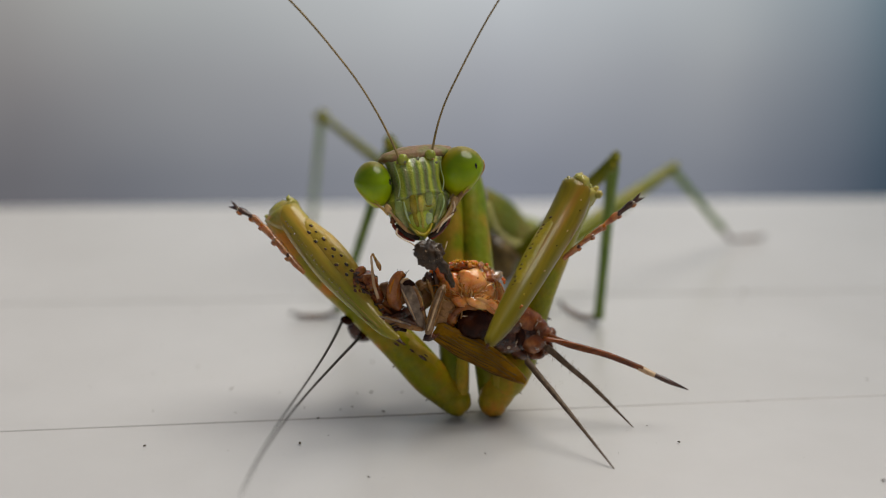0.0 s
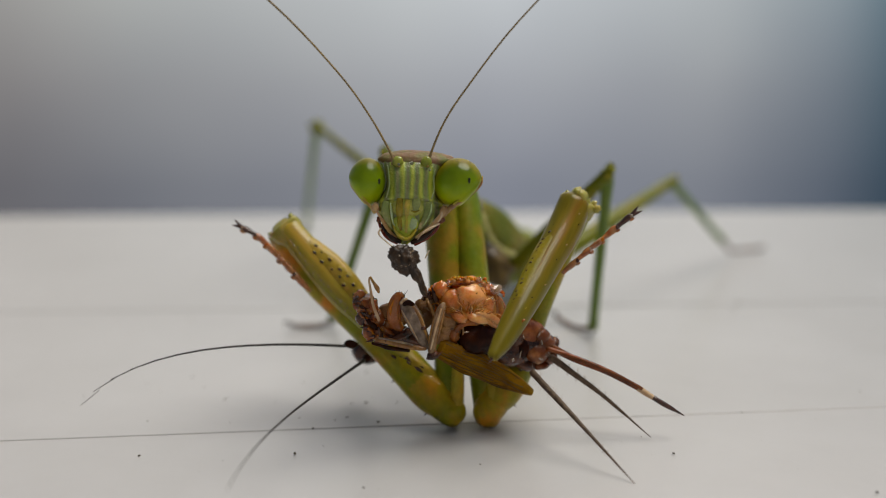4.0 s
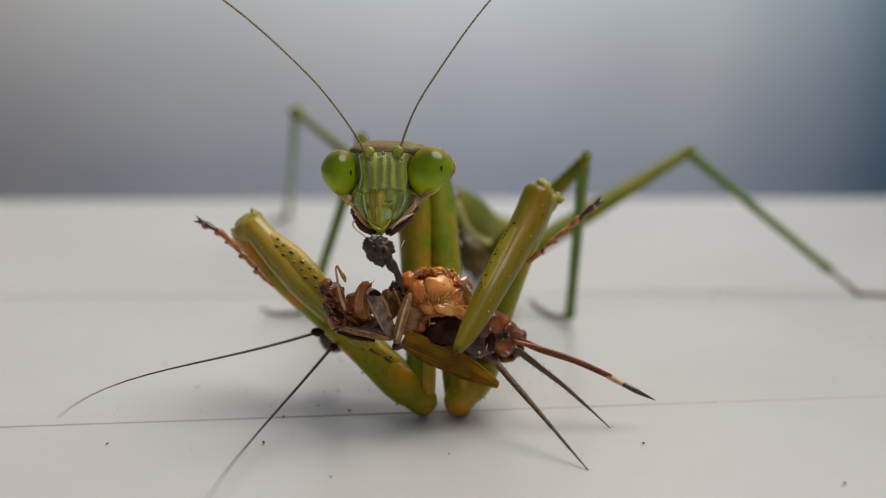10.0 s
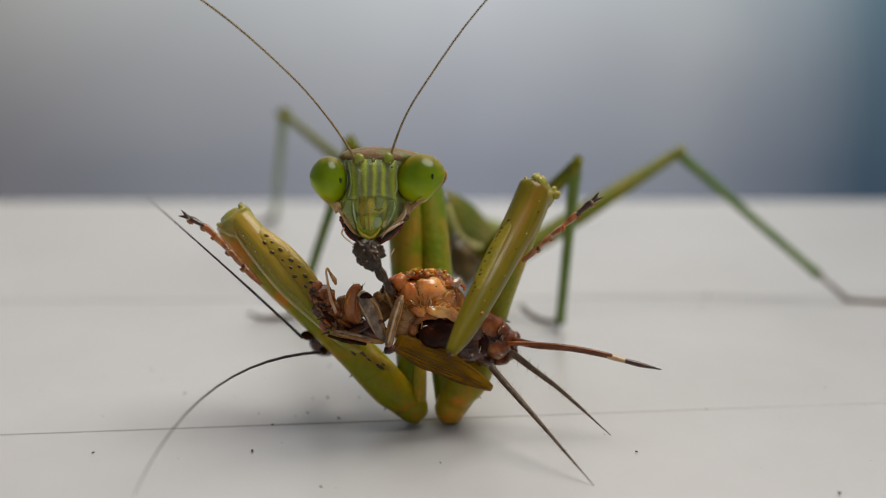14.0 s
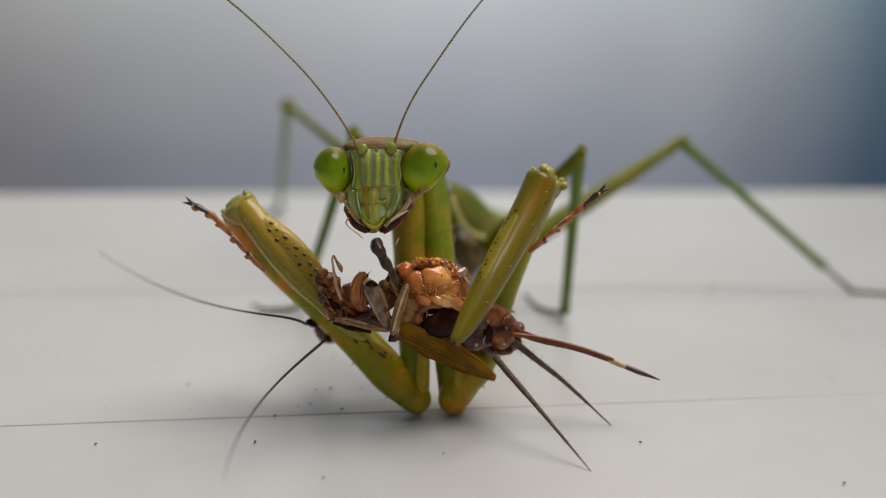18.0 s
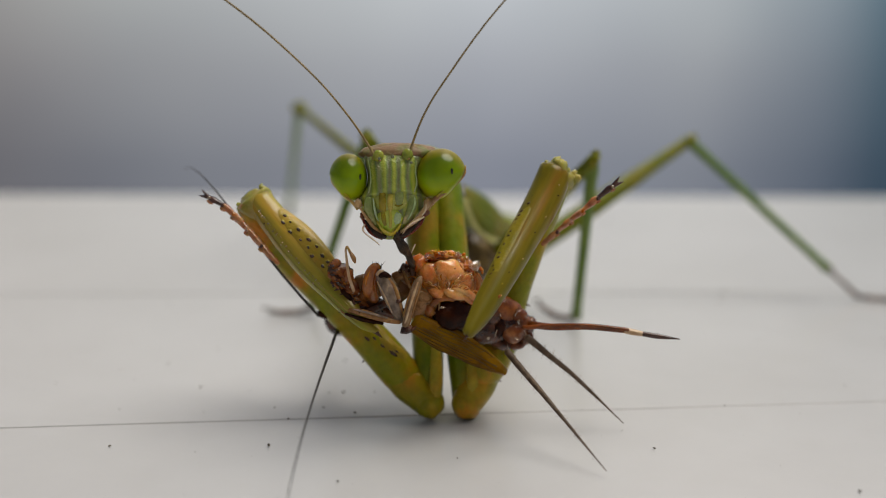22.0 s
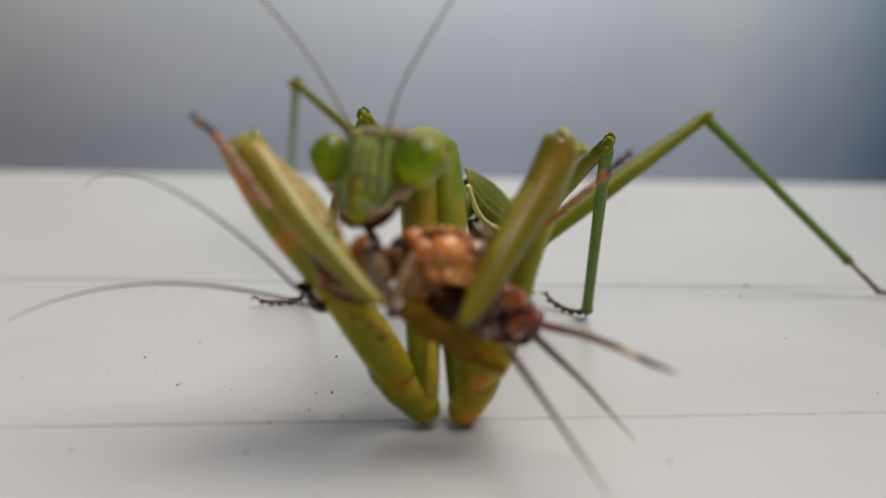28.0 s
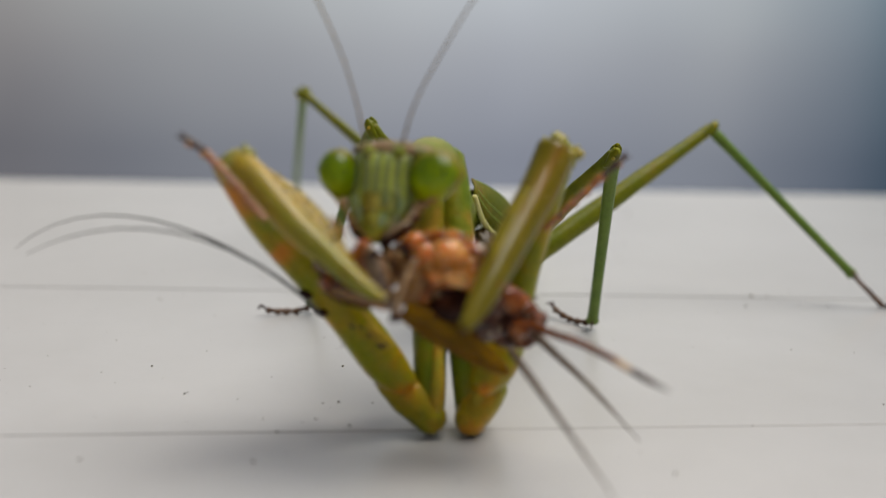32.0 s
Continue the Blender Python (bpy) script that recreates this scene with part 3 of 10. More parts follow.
def wing_cover(lower, upper, back, flip):
    """A leathery pad from its cream lower margin over the upper edge to the back."""
    rows = []
    a, b, c = spline(lower, 12), spline(upper, 12), spline(back, 12)
    for p, q, r in zip(a, b, c):
        p, q, r = Vector(p), Vector(q), Vector(r)
        m = (p + q) / 2 + Vector((0.12 * flip, -0.35, 0.1))
        rows.append([p, p.lerp(m, 0.6), m, q, q.lerp(r, 0.5) + Vector((0, 0, 0.15)), r])
    pad = part("wing_cover", plate(rows, 0.12), WING, mantis, "green leathery wing pad with a cream margin")
    part("margin", tube([(*(r[0] + Vector((0, -0.35, -0.05))), 0.2) for r in rows], 24, 8), CREAM, pad, "cream wing margin")
    for j in (1, 2, 3):
        part("vein", tube([(*(r[j] + Vector((0, -0.07, 0.03))), 0.05) for r in rows[1:-1]], 16, 6), COOL_GREEN, pad)


wing_cover([(1.18, 16.50, 10.28), (1.78, 17.50, 8.50), (2.68, 19.00, 7.16), (4.46, 22.00, 5.81)], [(0.95, 18.0, 11.12), (2.2, 19.5, 10.28), (3.59, 22.0, 8.87), (5.29, 26.0, 6.27)],
           [(1.6, 26.0, 9.0), (2.4, 28.0, 8.2), (3.6, 31.0, 7.0), (5.2, 34.0, 5.4)], 1)
wing_cover([(-1.0, 16.5, 9.2), (-0.9, 18.0, 8.0), (-0.3, 20.5, 6.6), (0.8, 24.0, 5.4)], [(0.5, 17.5, 10.2), (1.1, 19.5, 9.6), (1.6, 23.0, 8.4), (2.6, 27.0, 6.8)],
           [(1.5, 25.0, 9.0), (2.2, 27.0, 8.2), (3.2, 30.0, 7.0), (4.8, 33.5, 5.4)], -1)
part("hind_wing", blob((2.3, 17.3, 6.0), (1.0, 1.3, 1.75), 0.45, 2.4, (0, -22, -15)), BELLY_DARK, mantis, "dark crumpled hind wing below the wing pad")

# forelegs: upper segment (coxa) still, the rest turns on the elbow
for x0, x1, y1 in ((-1.2, -1.75, 5.0), (0.98, -0.25, 6.0)):
    c = part("foreleg_coxa", tube([(x0, 0.5, 1.0, 0.72), (x0 + 0.12 * (x1 - x0), 1.0, 3.0, 0.82, 0.9), (0.5 * (x0 + x1), 3.0, 7.0, 0.9, 1.05), (x1, y1, 12.0, 1.0, 1.2), (x1 - 0.4, y1 + 1.4, 14.2, 0.95, 1.1)], 24, 14, (0, 1, 0), keel=0.1), GREEN, mantis)
    part("orange_edge", tube([(x0 + 0.3, -0.3, 1.0, 0.4), (x0 + 0.4, 0.1, 3.0, 0.38), (0.5 * (x0 + x1) + 0.5, 2.1, 6.6, 0.2)], 14, 8), JOINT, c, "ochre front edge")
    for k in range(6):
        z = 2.0 + 1.05 * k
        part("bump", blob((x0 - 0.25 + (x1 - x0) * z / 12, -0.38 + 0.33 * z - 0.2, z), (0.1, 0.1, 0.09), u=8, v=6), YELLOW, c)


def foreleg(elbow, femur, tibia, tarsus, side, flange, lobes, shin):
    """Femur on the elbow and the folded tibia on the knee, with its pitted flange, teeth and tarsus."""
    fem = part("foreleg_femur", tube(femur, 36, 20, (0, 1, 0), keel=0.1), LEG_GREEN, mantis, "olive-green fore femur stained ochre", at=elbow)
    e, far_end = Vector(elbow), Vector(femur[2][:3])
    row_ = [Vector(q[:3]) for q in spline([q[:3] for q in femur], 24)]
    wide_ = [q[3] for q in spline([tuple(q) if len(q) > 4 else (*q, q[3]) for q in femur], 24)]
    ochre_ = []
    for i in range(3, 14):
        ahead_ = (row_[i + 1] - row_[i - 1]).normalized()
        out_ = ahead_.cross(Vector((0, 1, 0))).normalized()
        out_ = out_ if out_.z > 0 else -out_
        ochre_.append((*(row_[i] + out_ * wide_[i] * 0.42 + Vector((0, -0.2 * wide_[i], 0))), wide_[i] * (0.3 + 0.34 * math.sin(math.pi * (i - 3) / 10))))
    part("ochre_side", tube(ochre_, 30, 16, (0, 1, 0), rough=0.2), OCHRE, fem, "orange-ochre inner side of the femur")
    tro = part("foreleg_trochanter", tube([(*e, 0.93), (*e.lerp(far_end, 0.3), 1.1, 1.02), (*e.lerp(far_end, 0.62), 1.04, 0.98), (*e.lerp(far_end, 0.8), 0.72, 0.7)], 15, 18, (0, 1, 0), rough=0.06), ELBOW, mantis, "short olive joint segment resting on the board")
    part("elbow_cap", blob((elbow[0], elbow[1] - 0.05, elbow[2] - 0.03), (0.93, 0.95, 0.92), 0.08, 2.0, seed=elbow[0]), ELBOW, tro, "rounded elbow cap")
    row = [(Vector(q[:3]), q[3]) for q in spline([q[:4] for q in femur], 40)]
    for k in range(26):
        c, r = row[3 + k]
        side_way = (row[4 + k][0] - row[2 + k][0]).normalized().cross(Vector((0, 1, 0)))
        if k % 8 == 3:
            p = c + side_way * side * r * 0.9
            part("femur_spine", spike(p, p + side_way * side * 0.5 + Vector((0, -0.25, 0.1)), 0.1), CLAW, fem)
    kx, ky, kz = tibia[0][:3]
    k0, k1 = Vector(femur[-2][:3]), (Vector(femur[-1][:3]) + Vector((kx, ky, kz))) / 2
    way = (Vector(femur[-1][:3]) - k0).normalized()
    end = part("knee_end", tube([(*(k1 - way * 2.0), 0.8, 0.72), (*(k1 - way * 1.1), 0.86, 0.78), (*(k1 - way * 0.35), 1.0, 0.84), (*(k1 + way * 0.12), 1.1, 0.84), (*(k1 + way * 0.34), 1.06, 0.74), (*(k1 + way * 0.44), 0.7, 0.5)], 40, 24, (0, 1, 0), rough=0.18), KNEE, fem, "blunt flared knee stained ochre")
    wide_way = way.cross(Vector((0, 1, 0))).normalized()
    for o, hi_ in ((-1, 0.62), (1, 0.5), (0.25, 0.58)):
        q = k1 + wide_way * 0.88 * o
        part("knee_horn", tube([(*(q - way * 0.5), 0.26, 0.3), (*(q + way * 0.1), 0.25, 0.28), (*(q + way * hi_ * 0.8), 0.17, 0.2), (*(q + way * hi_ + wide_way * 0.1 * o), 0.07)], 14, 12, (0, 1, 0), rough=0.35), KNEE, end, "small horn at the corner of the knee")
    for dx, dz, r, tilt in lobes:
        part("knee_lobe", blob((kx + dx, ky + 0.1, kz + dz), (r, r * 1.2, r * 1.3), 0.3, 2.0, (0, tilt, 0), u=18, v=14, seed=dx * 3), KNEE, end)
    tib = part("foreleg_tibia", tube(tibia, 36, 20, (0, 1, 0), keel=0.16), shin, mantis, "yellow-green fore tibia with dark-dotted flange", at=tibia[0][:3])
    tl = [(Vector(q[:3]), q[3]) for q in spline([q[:4] for q in tibia], 50)]
    n = len(tl)
    along = (tl[-1][0] - tl[0][0]).normalized()
    across = along.cross(Vector((0, 1, 0))).normalized() * side
    front = across.cross(along)
    front = front if front.y < 0 else -front
    lo, hi, wide = flange
    mid = []
    for k in range(9):
        s_ = lo + (hi - lo) * k / 8
        c, r = tl[int(s_ * (n - 1))]
        swell = math.sin(math.pi * (0.02 + 0.93 * k / 8)) ** 1.3
        mid.append((c + across * (r * 0.3 * swell + wide * swell * 0.62), r * (0.72 - 0.1 * swell) + wide * swell * 0.54, r * 0.8))
    part("inner_flange", tube([(*c, a, b) for c, a, b in mid], 32, 16, tuple(front), keel=0.1), YELLOW if wide > 0.5 else TIBIA_EDGE, tib, "yellowish inner flange pitted with dark dots")
    fl = spline([(*c, a, b) for c, a, b in mid], 32)
    dots = random.Random(21 if wide > 0.5 else 22)
    for k in range(17 if wide > 0.5 else 24):
        if wide > 0.5:                            # two uneven rows of pits with ochre haloes
            at_ = 6 + int(1.35 * k + dots.uniform(-0.6, 0.6))
            off = (0.66, 0.12)[k % 2] + dots.uniform(-0.13, 0.13)
            r = dots.uniform(0.085, 0.13)
        else:                                     # one row close to the edge
            at_, off, r = 5 + int(1.0 * k + dots.uniform(-0.4, 0.4)), 0.86 + dots.uniform(-0.06, 0.1), dots.uniform(0.05, 0.1)
        q = fl[min(at_, len(fl) - 2)]
        p = Vector(q[:3]) + across * q[3] * off + front * q[4] * math.sqrt(max(0.05, 1 - off * off)) * 0.98
        pit = part("spine_pit", blob(p, (r * 1.2, r * 0.6, r * 0.75), 0.4, 2.0, (0, (38 + dots.uniform(-25, 25)) * side, 0), 10, 8, seed=k), CLAW, tib, "dark dot")
        if wide > 0.5:
            part("pit_halo", blob(p + front * -0.02, (r * 1.6, r * 0.4, r * 1.15), 0.3, 2.0, (0, 38 * side, 0), 12, 8, seed=k), JOINT, pit, "ochre ring round the dot")
    for k in range(9):
        c, r = tl[6 + int(3.3 * k)]
        p = c - across * r * (0.3 + 0.3 * math.sin(2.3 * k)) + front * r * 0.86
        part("bead", blob(p, (0.06, 0.04, 0.035), 0.2, 2.0, (0, 40 * side, 0), 8, 5, seed=k), (PALP, CLAW, JOINT)[k % 3], tib)
    for off, fr, rr, mat in ((-0.62, 0.8, 0.05, TIBIA_EDGE), (-0.2, 0.97, 0.06, shin), (0.3, 0.94, 0.05, shin))[:3 if side > 0 else 0]:
        part("shin_ridge", tube([(*(tl[m][0] + across * tl[m][1] * off + front * tl[m][1] * fr * 0.92), rr) for m in range(4, 42, 6)], 30, 8, rough=0.12), mat, tib, "low ridge along the shin")
    if wide > 0.5:                                # a row of pale beads in place of wet glints
        for k in range(58):
            c, r = tl[min(len(tl) - 1, 5 + int(0.42 * k + dots.uniform(-0.5, 0.5)))]
            p = c - across * r * (0.2 + dots.uniform(-0.12, 0.12)) + front * r * 0.99
            g = dots.uniform(0.015, 0.036)
            part("pale_bead", blob(p, (g * 1.8, g, g), 0.3, 2.0, (0, (45 + dots.uniform(-40, 40)) * side, 0), 8, 5, seed=k), GLAZE, tib)
    part("dark_stain", blob(tl[int(0.7 * n)][0] + front * tl[int(0.7 * n)][1] * 0.6 - across * 0.3, (0.3, 0.1, 0.1), 0.5, 2.5, (0, 35 * side, 0), 12, 8), PREY_RUST, tib, "brown stain")
    for k in range(12):
        c, r = tl[int((0.45 + 0.042 * k) * (n - 1))]
        p = c + across * r * 0.95
        if wide > 0.5:
            part("edge_spine", spike(p, p + across * 0.42 + along * 0.25 + front * 0.15, 0.11), CLAW, tib)
    part("tip_claw", spike(tl[-4][0], tl[-1][0] + along * 0.5, 0.2), CLAW, tib)
    tp = [Vector(p) for p in tarsus]
    slim = 0.82 if side > 0 else 0.7
    for k in range(len(tp) - 1):
        a, b = tp[k], tp[k + 1]
        part("tarsus_joint", tube([(*a, 0.17 * slim), (*a.lerp(b, 0.35), 0.21 * slim), (*a.lerp(b, 0.75), 0.26 * slim), (*b, 0.2 * slim)], 10, 12, rough=0.5), TARSUS if k < len(tp) - 2 else CLAW, tib, "reddish-tan jointed tarsus")
        d = (b - a).normalized()
        part("tarsus_pad", blob(b - d * 0.1 + d.cross(Vector((0, 1, 0))) * 0.24 * side * slim, (0.24 * slim, 0.2 * slim, 0.16 * slim), 0.35, 1.8, (0, 30 * side, 0), u=14, v=10, seed=k), TARSUS, tib, "swollen translucent pad")
        part("tarsus_band", blob(b + Vector((0, -0.17, 0)), (0.1, 0.08, 0.12), 0.4, 2, u=10, v=8, seed=k), (CLAW, GLAZE, AMBER)[k % 3], tib)
    d = (tp[-1] - tp[-2]).normalized()
    for s_ in (-1, 1):
        q = tp[-1] + d * 0.1
        part("claw", spike(q, q + d * 0.6 + d.cross(Vector((0, 1, 0))) * 0.2 * s_, 0.15), CLAW, tib)
    return fem, tib


LEFT_ELBOW, RIGHT_ELBOW = (-1.2, 0.0, 0.95), (1.05, 0.0, 0.92)
left_femur, left_tibia = foreleg(LEFT_ELBOW, [(-1.2, 0.0, 0.95, 0.72), (-2.46, 0.6, 1.76, 1.08, 1.0), (-4.58, 1.5, 3.68, 1.06, 1.0), (-7.0, 2.3, 5.66, 0.96, 0.92), (-9.84, 3.2, 8.08, 0.98, 0.85), (-12.25, 4.0, 10.78, 0.88, 0.8)],
                                 [(-11.75, 3.6, 11.14, 0.7, 0.68), (-10.59, 3.2, 9.77, 0.78, 0.78), (-8.69, 2.7, 7.47, 0.74, 0.74), (-6.78, 2.2, 5.56, 0.56, 0.56), (-5.3, 1.8, 4.15, 0.38, 0.38), (-4.34, 1.5, 3.5, 0.14, 0.14)],
                                 [(-10.3, 2.4, 7.42), (-11.25, 2.5, 8.46), (-12.13, 2.6, 9.44), (-12.95, 2.7, 10.33), (-13.61, 2.7, 10.9), (-14.42, 2.7, 11.35)], 1, (0.12, 0.68, 0.66), ((-0.2, -0.1, 0.3, -40), (0.42, 0.3, 0.2, 10)), TIBIA_GREEN)
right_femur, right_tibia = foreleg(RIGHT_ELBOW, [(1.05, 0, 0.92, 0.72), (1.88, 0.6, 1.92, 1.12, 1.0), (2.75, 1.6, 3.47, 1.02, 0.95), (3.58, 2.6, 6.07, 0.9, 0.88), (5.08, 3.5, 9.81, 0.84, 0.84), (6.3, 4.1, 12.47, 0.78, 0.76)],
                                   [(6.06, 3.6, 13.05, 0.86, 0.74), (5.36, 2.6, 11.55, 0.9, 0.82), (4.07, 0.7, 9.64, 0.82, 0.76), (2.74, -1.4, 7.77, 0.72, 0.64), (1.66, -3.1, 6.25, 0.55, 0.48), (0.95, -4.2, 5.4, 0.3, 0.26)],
                                   [(5.34, 2.4, 8.91), (6.16, 2.5, 9.67), (6.94, 2.5, 10.37), (7.62, 2.5, 10.97), (8.45, 2.5, 11.7), (9.26, 2.5, 12.4)], -1, (0.12, 0.75, 0.16), ((-0.7, -0.1, 0.22, -25), (0.15, 0.02, 0.62, 10), (0.3, -0.25, 0.5, 20), (1.2, -0.5, 0.24, 60)), SHADED_TIBIA)


for q, r in (((-4.84, 0.30, 4.17), 0.16), ((-4.39, 0.20, 4.27), 0.12), ((-3.90, 0.00, 3.91), 0.14), ((-3.27, -0.50, 3.71), 0.2), ((-3.07, -0.50, 3.85), 0.1)):
    part("stain", blob(q, (r * 1.3, r * 0.3, r * 0.45), 0.7, 2.6, (0, 38, 0), 12, 8, seed=q[0]), CLAW, left_femur, "dark brown stain")


# walking legs
def tarsus_foot(parent, pts):
    """Five jointed brown segments with lobed soles and a pair of claws."""
    p = [Vector(q) for q in pts]
    for k, (a, b) in enumerate(zip(p, p[1:])):
        d = (b - a).normalized()
        seg = part("tarsus_joint", tube([(*a, 0.13, 0.15), (*a.lerp(b, 0.55), 0.15, 0.17), (*a.lerp(b, 0.9), 0.2, 0.21), (*b, 0.12)], 9, 10, (0, 0, 1), rough=0.3), FOOT, parent, "brown jointed foot segment")
        part("sole_lobe", blob(b - d * 0.12 + Vector((0, 0, -0.16)), (0.24, 0.2, 0.11), 0.3, 2.0, u=10, v=8, seed=k), FOOT, seg)
    d = (p[-1] - p[-2]).normalized()
    out = d.cross(Vector((0, 0, 1))).normalized()
    for s in (-1, 1):
        q = p[-1] + d * 0.4 + out * 0.22 * s + Vector((0, 0, 0.22))
        part("claw", tube([(*p[-1], 0.09), (*q, 0.07), (*(q + d * 0.32 + Vector((0, 0, -0.3))), 0.015)], 8, 6), CLAW, parent, "curved dark claw")


def walking_leg(name, hip, knee, foot, toes, r=0.62, thin=0.34, shin=1.0):
    """Ridged femur with two lobes at the knee, thin shin with small spines and a jointed foot; shin: where the foot's first joint begins."""
    h, k, f = Vector(hip), Vector(knee), Vector(foot)
    ahead = (k - h).normalized()
    bend = ahead.cross((f - k).normalized()).normalized()
    top = bend.cross(ahead)
    fem = part(name + "_femur", tube([(*h, r * 0.95, r * 0.8), (*h.lerp(k, 0.25), r * 1.05, r * 0.85), (*h.lerp(k, 0.6), r * 0.9, r * 0.72), (*h.lerp(k, 0.88), r * 0.66, r * 0.55), (*k, r * 0.62, r * 0.6)], 28, 16, tuple(bend), keel=0.22, rough=0.04), LEG_FEMUR, mantis, at=hip)
    for off in (-0.42, 0.42):
        part("femur_ridge", tube([(*(h.lerp(k, s_) + bend * r * off * (1 - 0.3 * s_) + top * r * 0.72 * (1 - 0.32 * s_)), 0.05) for s_ in (0.12, 0.3, 0.5, 0.7, 0.86)], 20, 6), GREEN, fem, "pale green ridge along the thigh")
    for off in (-1, 1):
        lobe = part("knee_lobe", tube([(*(k - ahead * 1.0 + bend * off * r * 0.4), 0.12, 0.1), (*(k - ahead * 0.35 + bend * off * r * 0.62 + top * 0.12), 0.34, 0.2), (*(k + ahead * 0.28 + bend * off * r * 0.6 - top * 0.05), 0.36, 0.2), (*(k + ahead * 0.62 + bend * off * r * 0.5 - top * 0.22), 0.14, 0.1)], 16, 12, tuple(bend), rough=0.25), LEG_FEMUR, fem, "flared green knee lobe")
        part("knee_spot", blob(k + ahead * 0.1 + bend * off * r * 0.95 - top * 0.04, (0.13, 0.13, 0.13), 0.4, 2.0, u=10, v=8), JOINT, lobe, "amber fleck on the knee")
    part("knee", blob(k + ahead * 0.2, (r * 0.6, r * 0.6, r * 0.6), 0.2, 2.5, u=14, v=10), LEG_FEMUR, fem, "rounded green knee")
    e = k.lerp(f, shin)
    tib = part(name + "_tibia", tube([(*k, thin * 0.9), (*k.lerp(e, 0.05), thin * 1.25, thin * 1.1), (*k.lerp(e, 0.16), thin * 1.1, thin), (*k.lerp(e, 0.6), thin * 0.98, thin * 0.9), (*k.lerp(e, 0.94), thin, thin * 0.95), (*e, thin * 1.25)], 28, 12, tuple(bend), keel=0.15), SHIN_GREEN, mantis, "thin dark bluish-green shin", at=knee)
    down = (e - k).normalized()
    side = down.cross(bend)
    part("shin_ridge", tube([(*(k.lerp(e, s_) + side * thin * 0.95), 0.05) for s_ in (0.1, 0.35, 0.6, 0.9)], 16, 6), GREEN, tib, "pale edge along the shin")
    for o in (-1, 1):
        q = e - down * 0.25 + bend * thin * o
        part("shin_spur", spike(q, q + down * 0.75 + bend * 0.2 * o, 0.1), FOOT, tib, "short dark spur")
    tarsus_foot(tib, [tuple(e), *toes])
    return fem, tib


walking_leg("middle_leg", (-0.6, 18.0, 7.6), (-5.9, 19.0, 14.35), (-10.55, 22.1, 0.75), [(-11.05, 22.0, 0.42), (-11.8, 21.8, 0.26), (-12.5, 21.6, 0.3), (-13.1, 21.4, 0.36), (-13.75, 21.2, 0.5)])
walking_leg("middle_leg", (3.9, 19.0, 5.6), (10.0, 13.7, 13.62), (9.95, 19.8, 0.6), [(9.4, 20.2, 0.38), (8.85, 20.8, 0.3), (8.35, 21.3, 0.34), (7.9, 21.8, 0.46), (7.4, 22.3, 0.75)])
walking_leg("hind_leg", (0.8, 22.0, 6.2), (-13.5, 40.1, 14.4), (-17.7, 63.4, 0.55), [(-17.9, 62.8, 0.3), (-18.3, 61.6, 0.28), (-18.8, 60.2, 0.3), (-19.2, 58.9, 0.35)])
HIND_HIP, HIND_KNEE, HIND_FOOT = (4.6, 20.5, 4.4), (20.14, 28.6, 12.88), (34.5, 26.7, 0.32)
hind_femur, hind_tibia = walking_leg("hind_leg", HIND_HIP, HIND_KNEE, HIND_FOOT, [HIND_FOOT, (35.5, 26.4, 0.3), (36.4, 26.1, 0.3), (37.2, 25.9, 0.3), (38.0, 25.6, 0.32)], shin=0.82)

# head
NECK = (-2.9, 0.5, 14.2)


HEAD_ROWS = [(16.66, -4.20, -1.87, -1.30, 0.10), (16.54, -4.71, -1.30, -1.90, 0.30), (16.28, -4.91, -1.30, -2.35, 0.40), (15.84, -4.85, -1.59, -2.70, 0.40), (15.20, -4.70, -1.81, -2.88, 0.40), (14.49, -4.81, -1.72, -2.98, 0.30), (13.98, -5.20, -1.34, -2.92, 0.10), (13.52, -5.18, -1.41, -2.88, -0.20), (13.00, -4.93, -1.79, -2.84, -0.50), (12.48, -4.55, -2.28, -2.84, -0.90), (12.06, -4.17, -2.76, -2.86, -1.40), (11.73, -3.73, -3.25, -2.88, -1.90)]      # height, one side, other side, front, back


